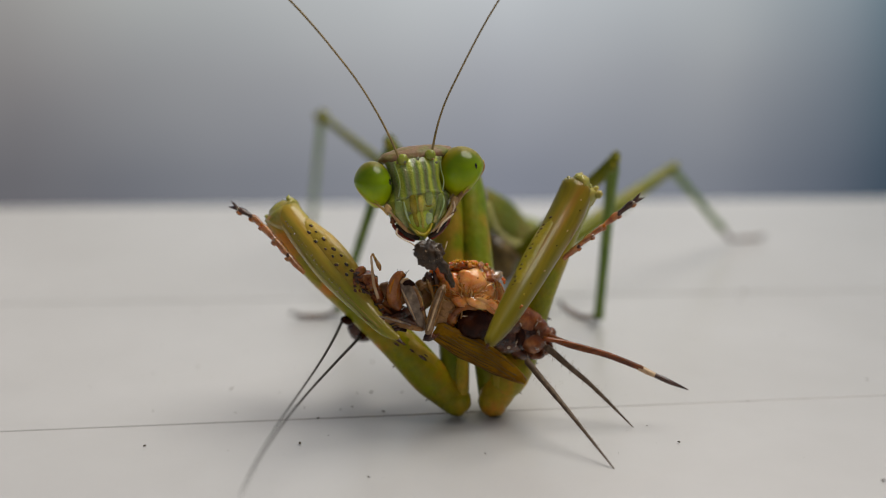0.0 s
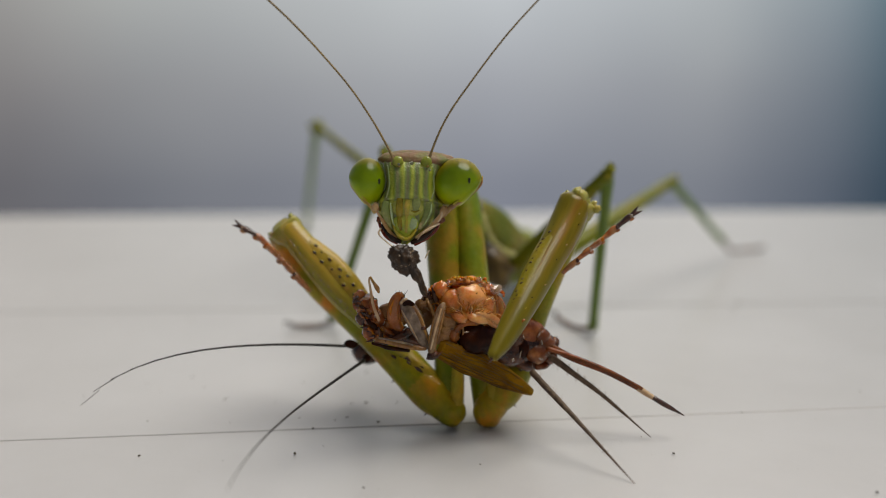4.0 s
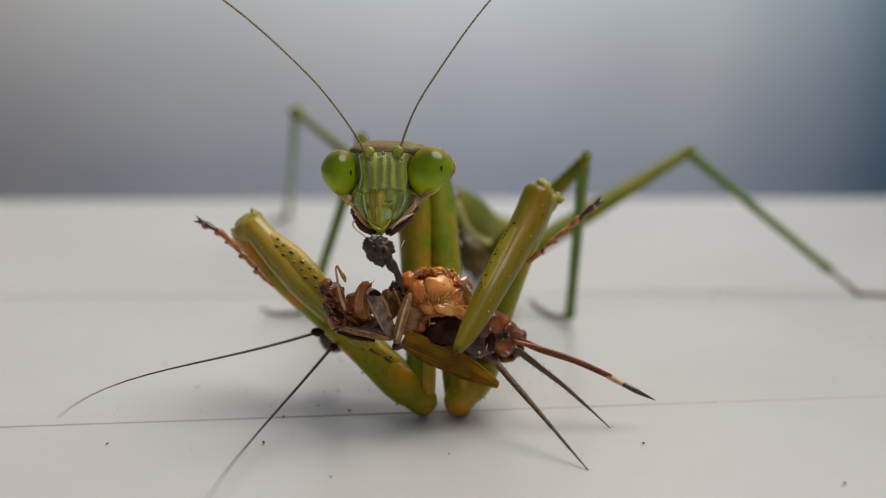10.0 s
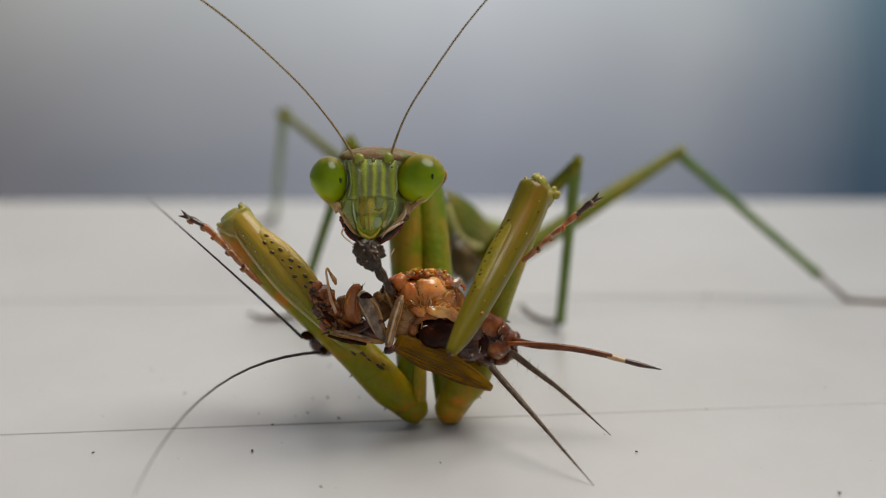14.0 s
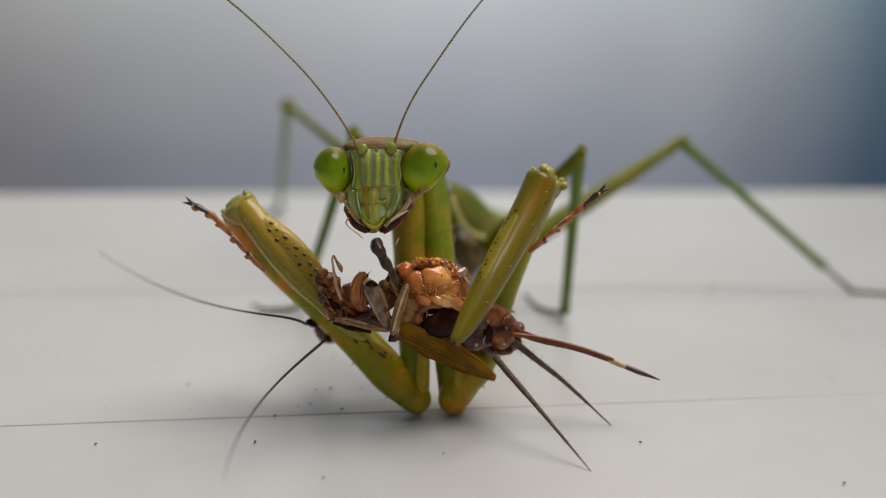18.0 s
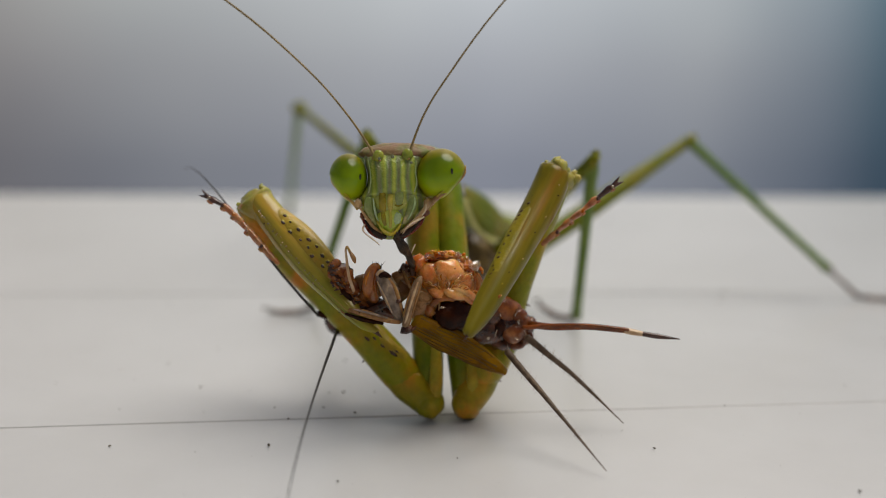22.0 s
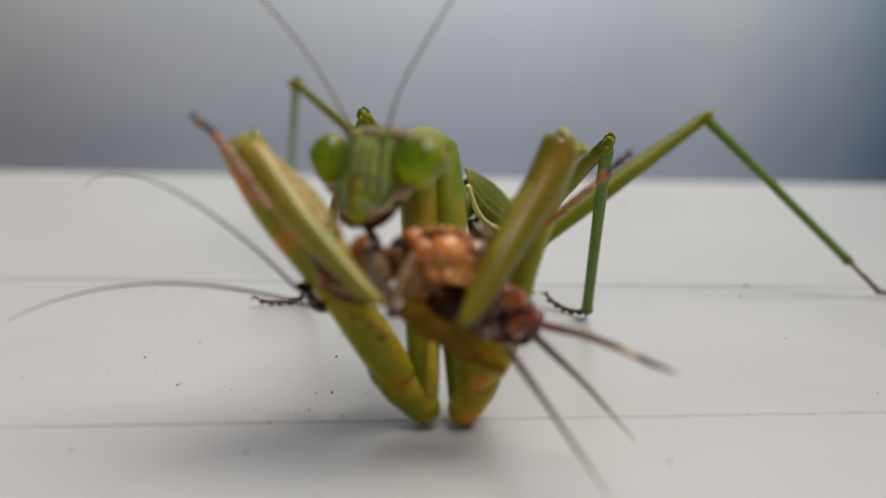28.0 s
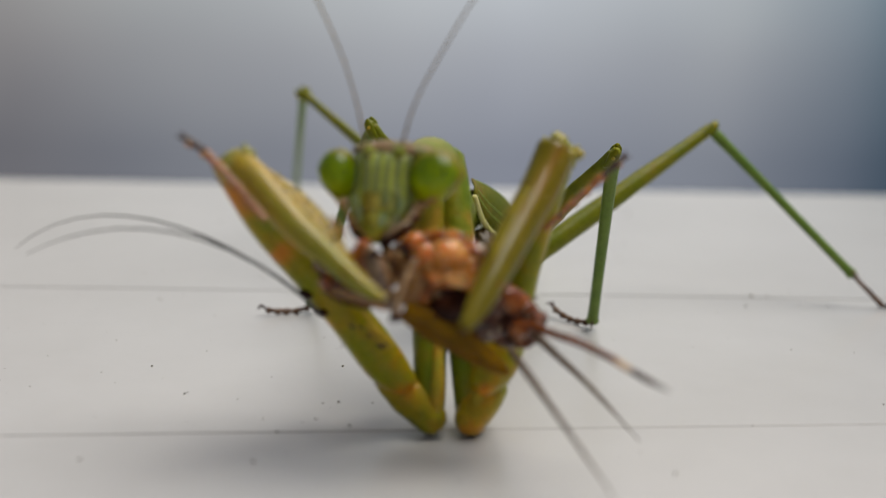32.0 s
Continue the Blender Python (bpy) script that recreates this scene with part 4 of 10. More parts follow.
def head_core():
    """The head without the eyes: level rings from crown to lip, with fine upright ridges on the forehead and a raised line across the face."""
    bm = bmesh.new()
    rings = []
    n, rows_ = 120, spline(HEAD_ROWS, 72)
    for z, xl, xr, yf, yb in rows_:
        cx, hw, cy, hd = (xl + xr) / 2, (xr - xl) / 2, (yf + yb) / 2, (yb - yf) / 2
        ring = []
        for k in range(n):
            w = 2 * math.pi * k / n
            c, q = math.cos(w), math.sin(w)
            e = 0.78
            x = cx + hw * math.copysign(abs(c) ** e, c)
            y = cy + hd * math.copysign(abs(q) ** e, q)
            if q < 0:
                o = x + 3.2
                brow = max(0.0, 1 - ((z - 15.35) / 0.85) ** 4) * max(0.0, 1 - (o / 1.35) ** 6)
                y -= 0.05 * brow * math.cos(2 * math.pi * o / 0.44)
                line = 14.5 - 0.32 * (o / 1.5) ** 2
                y -= 0.07 * math.exp(-((z - line) / 0.07) ** 2)
                y += 0.06 * math.exp(-((z - line + 0.16) / 0.09) ** 2)
                y += 0.05 * max(0.0, 1 - ((z - 13.6) / 0.75) ** 4) * (math.exp(-((o + 0.62) / 0.07) ** 2) + math.exp(-((o - 0.66) / 0.07) ** 2))
                y += 0.035 * noise.noise(Vector((x * 2.2, z * 2.2, 4.0))) + 0.02 * noise.noise(Vector((x * 6.5, z * 6.5, 1.0)))
            ring.append(bm.verts.new((x, y, z)))
        rings.append(ring)
    for a, b in zip(rings, rings[1:]):
        for k in range(n):
            bm.faces.new((a[k], a[(k + 1) % n], b[(k + 1) % n], b[k]))
    bm.faces.new(rings[0]), bm.faces.new(rings[-1])
    return bm


head = part("head", head_core(), STRIPED_FACE, mantis, "triangular green head with bulging eyes", at=NECK)
EYES = ((-5.77, -1.75, 15.08), (1.07, 1.3, 1.34), 4, (-5.00, -2.98, 15.30), 1), ((-0.57, -1.75, 15.21), (1.4, 1.35, 1.42), -4, (0.03, -2.92, 15.54), -1)
for (cx, cy, cz), r, ang, spot, inward in EYES:
    def eye_shape(p):
        low = max(0.0, 0.25 - p.z) ** 1.7
        outer = max(0.0, -p.x * inward)
        return Vector((p.x * (1 - 0.1 * low - 0.36 * low * outer) + inward * 0.14 * low, p.y * (1 - 0.16 * low), p.z))

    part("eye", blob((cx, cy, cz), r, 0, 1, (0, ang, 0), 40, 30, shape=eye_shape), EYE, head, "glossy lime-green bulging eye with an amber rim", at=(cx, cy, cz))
    part("eye_spot", blob(spot, (0.07, 0.06, 0.17), u=10, v=8), PUPIL, head, "tiny black spot in the eye")
for rim in ([(-6.73, -1.95, 15.21, 0.03), (-6.60, -2.10, 14.81, 0.05), (-6.11, -2.35, 14.28, 0.06), (-5.56, -2.55, 13.86, 0.08), (-5.22, -2.60, 13.45, 0.1)],
            [(0.82, -1.80, 15.66, 0.03), (0.73, -2.00, 15.21, 0.07), (0.22, -2.20, 14.73, 0.11), (-0.48, -2.40, 14.22, 0.14), (-1.04, -2.55, 13.80, 0.14), (-1.33, -2.60, 13.39, 0.1)]):
    part("rim", tube(rim, 28, 10, rough=0.35), EYE_RIM, head, "mauve-brown rim running from the eye to the jaw")
for rim in ([(-6.64, -2.20, 15.34, 0.02), (-6.31, -2.50, 14.72, 0.04), (-5.67, -2.70, 14.11, 0.045)], [(0.63, -2.20, 15.18, 0.02), (-0.03, -2.55, 14.72, 0.05), (-0.82, -2.75, 14.12, 0.05)]):
    part("rim_line", tube(rim, 18, 8, rough=0.3), AMBER_LINE, head, "amber line below the eye")
part("crown", blob((-2.95, -1.15, 16.34), (2.25, 1.1, 0.56), 0.09, 2.0, (-6, 1, 0), 44, 24), CROWN, head, "dull pink crown")
for path in ([(-4.58, -2.55, 16.18, 0.03), (-4.48, -2.75, 15.64, 0.032), (-4.44, -2.90, 15.03, 0.035), (-4.58, -2.85, 14.39, 0.04)], [(-1.91, -2.55, 16.05, 0.03), (-1.97, -2.75, 15.58, 0.032), (-1.91, -2.88, 14.97, 0.032), (-2.04, -2.90, 14.40, 0.04)]):
    part("eye_border", tube(path, 16, 8, rough=0.5), FACE_PALE, head, "whitish border beside the eye")
for q, r in (((-3.22, -2.62, 16.35), 0.11), ((-3.95, -2.60, 16.25), 0.08), ((-2.19, -2.75, 16.02), 0.08)):
    part("ocellus", blob(q, (r, r * 0.8, r), u=12, v=9), OCELLUS, head, "bead-like simple eye")
# nose plate and lip, low in relief
part("clypeus", blob((-3.38, -2.62, 13.87), (1.0, 0.42, 0.74), 0.05, 2.0, (0, 0, 0), 26, 18), FACE, head, "green nose plate")
part("clypeus_stripe", tube([(-3.83, -2.90, 14.43, 0.16, 0.07), (-3.83, -3.00, 13.94, 0.2, 0.08), (-3.81, -2.98, 13.33, 0.17, 0.07)], 16, 12, (0, 1, 0), rough=0.25), DARK_OLIVE, head, "dark olive stripe")
part("clypeus_stripe", tube([(-3.36, -2.92, 14.31, 0.13, 0.06), (-3.39, -3.03, 13.91, 0.17, 0.08), (-3.39, -3.00, 13.40, 0.12, 0.06)], 16, 12, (0, 1, 0), rough=0.35), FACE_YELLOW, head, "cream-yellow stripe")
part("clypeus_stripe", tube([(-2.89, -2.90, 14.46, 0.19, 0.06), (-2.89, -3.00, 14.10, 0.22, 0.07), (-2.92, -2.98, 13.71, 0.17, 0.05)], 16, 12, (0, 1, 0), rough=0.25), TEAL, head, "grey-teal stripe")
part("seam", tube([(-3.14, -3.02, 13.72, 0.03), (-2.92, -3.05, 13.66, 0.06), (-2.70, -3.00, 13.75, 0.03)], 10, 8, rough=0.5), DARK_OLIVE, head, "dark seam above the lip")
part("labrum", blob((-3.45, -2.75, 12.84), (0.74, 0.32, 0.8), 0.1, 2.2, (0, 0, 0), 28, 20, shape=lambda p: Vector((p.x * (1 - 0.42 * max(0.0, -p.z)), p.y, p.z))), FACE_MINT, head, "green upper lip")
part("lip_stripe", tube([(-3.83, -3.02, 13.34, 0.11, 0.05), (-3.77, -3.08, 12.97, 0.14, 0.05), (-3.68, -3.06, 12.58, 0.08, 0.04)], 14, 10, (0, 1, 0), rough=0.3), DARK_OLIVE, head)
part("lip_stripe", tube([(-3.42, -3.04, 13.40, 0.08, 0.04), (-3.39, -3.10, 12.97, 0.1, 0.04), (-3.40, -3.06, 12.45, 0.06, 0.03)], 14, 10, (0, 1, 0), rough=0.3), FACE_YELLOW, head, "yellow line down the lip")
# the lip's wet shine, put in as a pale patch
part("lip_shine", blob((-3.02, -3.00, 12.95), (0.24, 0.07, 0.34), 0.3, 1.6, (0, 20, 0), 24, 18, seed=2.0), LABRUM, head, "mint-white patch painted as wet shine on the lip")
part("lip_edge", tube([(-4.13, -2.90, 12.80, 0.05), (-3.94, -3.02, 12.47, 0.08), (-3.69, -3.08, 12.20, 0.1), (-3.40, -3.10, 12.07, 0.11), (-3.12, -3.06, 12.22, 0.1), (-2.84, -2.95, 12.62, 0.05)], 28, 10, rough=0.4), LIP_YELLOW, head, "amber-yellow lip edge")
# cheeks with their wet sheen painted as whitish strips, and jaws
for path, streak, edge in (([(-4.60, -2.75, 14.12, 0.2, 0.07), (-4.63, -2.78, 13.61, 0.24, 0.07), (-4.48, -2.78, 13.10, 0.2, 0.07), (-4.24, -2.80, 12.59, 0.1, 0.06)], [(-4.33, -2.93, 14.09, 0.03), (-4.30, -2.96, 13.65, 0.06), (-4.22, -2.96, 13.20, 0.06), (-4.07, -2.96, 12.81, 0.03)],
                            [(-5.21, -2.60, 13.81, 0.08), (-4.99, -2.72, 13.38, 0.09), (-4.67, -2.80, 12.91, 0.1), (-4.30, -2.85, 12.44, 0.08), (-3.92, -2.90, 12.10, 0.06)]),
                           ([(-2.23, -2.75, 14.18, 0.2, 0.07), (-2.17, -2.80, 13.68, 0.26, 0.07), (-2.37, -2.80, 13.14, 0.22, 0.07), (-2.66, -2.80, 12.62, 0.12, 0.06)], [(-2.04, -2.93, 14.09, 0.03), (-2.04, -2.97, 13.71, 0.06), (-2.23, -2.97, 13.23, 0.06), (-2.43, -2.96, 12.88, 0.03)],
                            [(-1.23, -2.60, 13.81, 0.12), (-1.48, -2.76, 13.42, 0.13), (-1.86, -2.84, 12.98, 0.13), (-2.34, -2.88, 12.54, 0.1), (-2.84, -2.92, 12.16, 0.06)])):
    part("cheek", tube(path, 18, 12, (0, 1, 0), rough=0.15), TEAL, head, "grey-green cheek plate")
    part("cheek_line", tube(streak, 16, 8, (0, 1, 0), rough=0.7), LABRUM, head, "whitish strip painted as wet sheen on the cheek")
    part("cheek_edge", tube(edge, 24, 9, rough=0.8), PALP, head, "tan cheek edge")
for path in ([(-4.80, -2.45, 12.74, 0.07), (-4.46, -2.70, 12.36, 0.13), (-4.10, -2.86, 12.05, 0.16), (-3.70, -2.90, 11.86, 0.12)], [(-1.76, -2.45, 12.78, 0.08), (-2.18, -2.70, 12.36, 0.15), (-2.60, -2.86, 12.06, 0.17), (-3.07, -2.90, 11.86, 0.12)]):
    part("mandible", tube(path, 24, 12, rough=0.5), MANDIBLE, head, "black-brown jaw")
for path in ([(-1.58, -2.20, 12.84, 0.09), (-1.98, -2.50, 12.34, 0.15), (-2.46, -2.65, 11.96, 0.14), (-2.9, -2.65, 11.72, 0.09)], [(-4.93, -2.20, 12.72, 0.08), (-4.64, -2.50, 12.27, 0.12), (-4.28, -2.60, 11.93, 0.12), (-3.9, -2.60, 11.72, 0.08)]):
    part("jaw_side", tube(path, 24, 12, rough=0.9), RED_MOUTH, head, "wet dark red side of the mouth")
part("jaw_joint", blob((-5.19, -2.50, 13.69), (0.22, 0.26, 0.28), 0.5, 2.6, u=18, v=14), PALP, head, "tan jaw hinge")
part("jaw_joint", blob((-1.30, -2.50, 13.69), (0.26, 0.26, 0.28), 0.5, 2.6, u=18, v=14), PALP, head, "tan jaw hinge")
part("jaw_joint", blob((-4.95, -2.40, 13.03), (0.16, 0.2, 0.24), 0.5, 2.6, u=16, v=12), JAW_BROWN, head, "brown jaw hinge")
part("jaw_joint", blob((-1.49, -2.35, 13.15), (0.26, 0.24, 0.24), 0.5, 2.6, u=16, v=12), JAW_BROWN, head, "brown jaw hinge")
for pts in ([(-4.84, -2.80, 12.59, 0.045), (-4.95, -3.00, 12.37, 0.05), (-4.79, -3.15, 12.15, 0.04), (-4.46, -3.30, 11.92, 0.045), (-4.18, -3.40, 11.72, 0.035), (-4.05, -3.45, 11.57, 0.03)],
            [(-1.42, -2.80, 13.68, 0.05), (-1.45, -3.00, 13.40, 0.055), (-1.63, -3.10, 13.13, 0.04)],
            [(-1.55, -2.90, 13.00, 0.05), (-1.92, -3.20, 12.86, 0.065), (-2.29, -3.35, 12.67, 0.055), (-2.57, -3.45, 12.40, 0.045), (-2.73, -3.45, 12.17, 0.03)],
            [(-2.06, -2.90, 11.45, 0.035), (-2.19, -3.00, 11.21, 0.045), (-2.28, -3.00, 10.99, 0.025)]):
    part("palp", tube(pts, 20, 8, rough=0.5), PALE_PALP, head, "pale jointed feeler beside the mouth")
for q in ((-4.03, -2.30, 16.34), (-2.42, -2.30, 16.40)):
    part("antenna_socket", blob(q, (0.32, 0.28, 0.34), 0.14, 2.0, u=18, v=14), SOCKET, head, "rounded olive antenna socket")
    part("socket_bead", blob(Vector(q) + Vector((0.1, -0.22, -0.2)), (0.08, 0.07, 0.07), u=8, v=6), AMBER_BEAD, head)

LEFT_FEELER, RIGHT_FEELER = (-4.3, -2.3, 16.2), (-2.25, -2.3, 16.25)


def feeler(base, pts):
    a = part("antenna", tube(pts, 30, 7), FEELER, head, "thread-like olive-brown antenna", at=base)
    return a


left_feeler = feeler(LEFT_FEELER, [(-4.3, -2.3, 16.2, 0.1), (-4.4, -2.3, 16.7, 0.075), (-5.75, -2.1, 18.75, 0.058), (-7.75, -2.0, 21.1, 0.055), (-11.5, -2.0, 24.5, 0.06), (-16.5, -2.0, 27.8, 0.045), (-23, -2, 30.5, 0.03)])
right_feeler = feeler(RIGHT_FEELER, [(-2.25, -2.3, 16.25, 0.1), (-2.2, -2.3, 16.8, 0.075), (-1.5, -2.1, 18.6, 0.058), (-0.35, -2.0, 20.5, 0.055), (2.5, -2.0, 24.4, 0.05), (6.6, -2.0, 28.6, 0.045), (11.5, -2, 32, 0.03)])

# ---------------------------------------------------------------- the cricket
cricket = thing("cricket", "half-eaten brown cricket held in the mantis's forelegs, belly torn open", "cricket", at=(-0.4, -4.0, 7.0))
PREY_SCALE = 1.05


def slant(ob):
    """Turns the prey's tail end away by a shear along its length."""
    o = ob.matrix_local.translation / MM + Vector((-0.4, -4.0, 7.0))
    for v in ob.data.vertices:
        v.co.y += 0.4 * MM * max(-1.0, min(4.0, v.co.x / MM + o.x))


def lumps(name, mat, parent, seed, specs, label=""):
    for i, (c, r, t) in enumerate(specs):
        part(name, blob(c, r, 0.35, 1.8, t, 18, 12, seed=seed + i * 1.7), mat, parent, label)


rnd = random.Random(5)
belly = part("abdomen", blob((-0.54, -3.70, 8.22), (2.05, 1.4, 1.35), 0.12, 1.6, (0, 8, 0), 36, 26, seed=2.0), FLESH, cricket, "torn orange abdomen, wet and glistening")
part("flesh_lobe", blob((-0.32, -4.20, 8.94), (0.86, 0.7, 0.74), 0.2, 1.4, (0, 12, 0), 24, 16, seed=4.0), PALE_FLESH, belly, "smooth peach segment")
part("flesh_lobe", blob((-1.45, -4.12, 8.56), (0.92, 0.64, 0.82), 0.22, 1.5, (0, -18, 0), 24, 16, seed=6.0), FLESH_PINK, belly, "pinkish torn segment")
part("flesh_lobe", blob((0.53, -4.00, 8.46), (0.6, 0.6, 0.8), 0.25, 1.6, (0, 14, 0), 20, 14, seed=8.0), FLESH, belly)
part("top_rim", tube([(-1.74, -3.70, 9.43, 0.14), (-1.29, -3.90, 9.67, 0.17), (-0.79, -4.00, 9.82, 0.2), (-0.25, -4.00, 9.86, 0.2), (0.21, -4.00, 9.66, 0.16), (0.72, -3.90, 9.41, 0.1)], 40, 14, rough=1.3), AMBER, belly, "frayed amber upper rim")
part("top_rim", tube([(-1.35, -4.10, 9.56, 0.07), (-0.78, -4.40, 9.79, 0.1), (-0.16, -4.50, 9.82, 0.09), (0.28, -4.30, 9.54, 0.07)], 24, 8, rough=1.2), PREY_RED, belly)
for k in range(34):                       # frayed glassy beads along the upper edge
    s_ = k / 33
    p = Vector((-2.41, -4.20, 9.42)).lerp(Vector((0.90, -4.00, 9.50)), s_) + Vector((rnd.uniform(-0.1, 0.1), rnd.uniform(-0.25, 0.1), 0.62 * math.sin(math.pi * s_) ** 0.8 + rnd.uniform(-0.16, 0.12)))
    r = rnd.uniform(0.03, 0.085)
    part("wet_bead", blob(p, (r * rnd.uniform(0.8, 2.0), r, r), 0.4, 2.2, (0, rnd.uniform(-60, 60), 0), 9, 7, seed=k), (GLAZE, AMBER, FLESH, GLAZE)[k % 4], belly)
part("glassy_bead", blob((1.25, -4.20, 9.29), (0.27, 0.25, 0.24), 0.2, 2.0, u=14, v=10), GLAZE, belly, "clear wet bead")
for k in range(7):                        # pleated side of the abdomen
    a, b = Vector((0.46, -4.35, 9.46)), Vector((0.72, -4.50, 7.63))
    o = Vector((0.155 * k, 0.06 * k, -0.05 * k - 0.012 * k * k))
    part("pleat", tube([(*(a + o), 0.07), (*(a.lerp(b, 0.4) + o + Vector((0.2, -0.15, 0))), 0.12), (*(a.lerp(b, 0.85) + o * 0.9), 0.08)], 12, 8, rough=0.8), (AMBER, FLESH, PALE_FLESH)[k % 3], belly, "amber fold")
for k in range(9):                        # folds drawn together at the tear
    a = Vector((-0.35, -4.90, 7.87))
    b = a + Vector((-1.25 + 0.27 * k, 0.35, 0.78 + 0.12 * math.sin(1.9 * k)))
    part("fold", tube([(*b, 0.05), (*(b.lerp(a, 0.5) + Vector((0, -0.12, 0))), 0.11), (*a, 0.06)], 10, 8, rough=0.7), (FLESH_PINK, FLESH, PALE_FLESH)[k % 3], belly, "drawn fold of torn skin")
hub = Vector((-0.41, -4.95, 7.95))
for k in range(64):                       # fine wrinkles running over the skin
    a = rnd.uniform(-0.15, math.pi + 0.15)
    r0 = rnd.uniform(0.35, 1.6)
    pts = []
    for q in (0.0, 0.5, 1.0):
        r = r0 + q * rnd.uniform(0.35, 0.6)
        aa = a + q * rnd.uniform(-0.22, 0.22)
        p = hub + Vector((1.15 * r * math.cos(aa), 0, 0.85 * r * math.sin(aa)))
        p.y = -5.28 + 0.3 * max(0.0, r - 0.6) ** 2
        pts.append((*p, 0.015 if q != 0.5 else rnd.uniform(0.025, 0.05)))
    part("wrinkle", tube(pts, 8, 6, rough=0.6), rnd.choice((FLESH, AMBER, PALE_FLESH, PREY_RUST, LEG_RUST)), belly, "wrinkle of torn skin")
for k in range(44):                       # frayed upper edge
    s_ = rnd.random()
    p = Vector((-2.35, -4.20, 9.42)).lerp(Vector((0.90, -4.00, 9.50)), s_) + Vector((0, rnd.uniform(-0.3, 0.1), 0.6 * math.sin(math.pi * s_) ** 0.8))
    part("fringe", spike(p, p + Vector((rnd.uniform(-0.12, 0.12), -0.1, rnd.uniform(0.1, 0.28))), 0.035, 5), rnd.choice((AMBER, PREY_RUST, FLESH_PINK)), belly)
# rust lines paint crease shade into the gaps between belly segments
for pts in ([(-0.97, -4.72, 9.30, 0.02), (-0.81, -4.84, 8.69, 0.045), (-0.50, -4.95, 8.04, 0.03)], [(0.28, -4.60, 9.39, 0.02), (0.43, -4.75, 8.82, 0.045), (0.18, -4.90, 8.25, 0.03)], [(-1.90, -4.50, 9.14, 0.02), (-1.40, -4.68, 9.41, 0.04), (-0.90, -4.72, 9.36, 0.02)],
            [(-1.78, -4.60, 8.17, 0.02), (-1.19, -4.86, 8.08, 0.05), (-0.47, -4.98, 7.92, 0.03)], [(0.71, -4.40, 8.64, 0.02), (0.90, -4.55, 8.19, 0.05), (0.78, -4.70, 7.75, 0.02)], [(-0.72, -4.88, 8.57, 0.015), (-0.35, -4.93, 8.45, 0.03), (0.15, -4.90, 8.32, 0.02)]):
    part("skin_fold", tube(pts, 14, 7, rough=0.7), PREY_RUST, belly, "rust line painted as the dark crease between belly segments")
part("torn_flap", tube([(-0.35, -5.00, 8.06, 0.16), (0.15, -5.15, 8.26, 0.24), (0.71, -5.10, 8.02, 0.26), (1.40, -4.90, 7.48, 0.14)], 18, 10, rough=0.9), PALE_FLESH, belly, "pale peach torn flap")
part("torn_flap", tube([(0.03, -5.10, 7.92, 0.1), (0.58, -5.25, 7.80, 0.16), (1.21, -5.05, 7.33, 0.1)], 14, 8, rough=0.9), FLESH_PINK, belly)
for k, q in enumerate(((0.09, -5.08, 9.36), (0.18, -5.06, 9.19), (0.06, -5.10, 9.14))):
    part("puncture", blob(q, (0.06, 0.05, 0.05), 0.3, 2, u=8, v=6), PREY_RED, belly, "small dark puncture")
# highlights on the belly, modelled as small pale blobs
for k in range(16):
    q = Vector((-0.34, -5.00, 9.05)) + Vector((rnd.uniform(-1.6, 1.5), 0, rnd.uniform(-0.5, 0.7)))
    q.y += 0.22 * (q.x - 0.0) ** 2 * 0.6
    part("wet_streak", blob(q, (rnd.uniform(0.03, 0.16), 0.05, 0.03), 0.3, 2, (0, rnd.uniform(-60, 60), 0), 8, 6, seed=k), GLAZE, belly, "pale bead put in as a wet highlight")
for k, (q, r, a, m) in enumerate((((-0.25, -4.60, 8.97), (0.95, 0.6, 0.82), 14, PALE_FLESH), ((-1.27, -4.70, 8.82), (0.62, 0.5, 0.75), -10, FLESH_PINK), ((-1.89, -4.50, 9.47), (0.5, 0.42, 0.5), -30, FLESH), ((0.53, -4.50, 8.35), (0.62, 0.5, 0.72), 24, FLESH_PINK),
                                  ((-0.80, -5.00, 8.05), (0.6, 0.42, 0.36), 30, FLESH_PINK), ((0.15, -5.10, 7.97), (0.7, 0.4, 0.32), 26, PALE_FLESH), ((-1.55, -4.90, 7.85), (0.6, 0.42, 0.5), 8, PREY_UMBER), ((-1.89, -4.90, 7.02), (0.55, 0.4, 0.55), 12, PREY_UMBER),
                                  ((0.72, -4.20, 9.16), (0.5, 0.4, 0.42), 10, AMBER), ((-0.72, -4.10, 9.79), (0.85, 0.4, 0.3), 4, AMBER), ((-2.57, -4.50, 8.77), (0.34, 0.3, 0.5), -30, PREY_TAN), ((-1.18, -4.90, 7.11), (0.36, 0.34, 0.5), -8, LEG_RUST))):
    part("flesh_lobe", blob(q, r, 0.18, 1.5, (0, a, 0), 30, 22, seed=11.0 + 2.3 * k), m, belly, "wet fold of the torn belly")
for k in range(9):                        # amber ribs down the flank
    a, b, c = Vector((0.53, -4.50, 9.38)), Vector((0.91, -4.75, 8.37)), Vector((0.47, -4.90, 7.56))
    o = Vector((0.125 * k - 0.3, 0.05 * k, -0.05 * k))
    part("rib", tube([(*(a + o), 0.05), (*(b + o * 1.1), 0.1), (*(c + o * 0.8), 0.05)], 16, 10, rough=0.9), (AMBER, FLESH, LEG_RUST)[k % 3], belly, "amber rib of the torn flank")
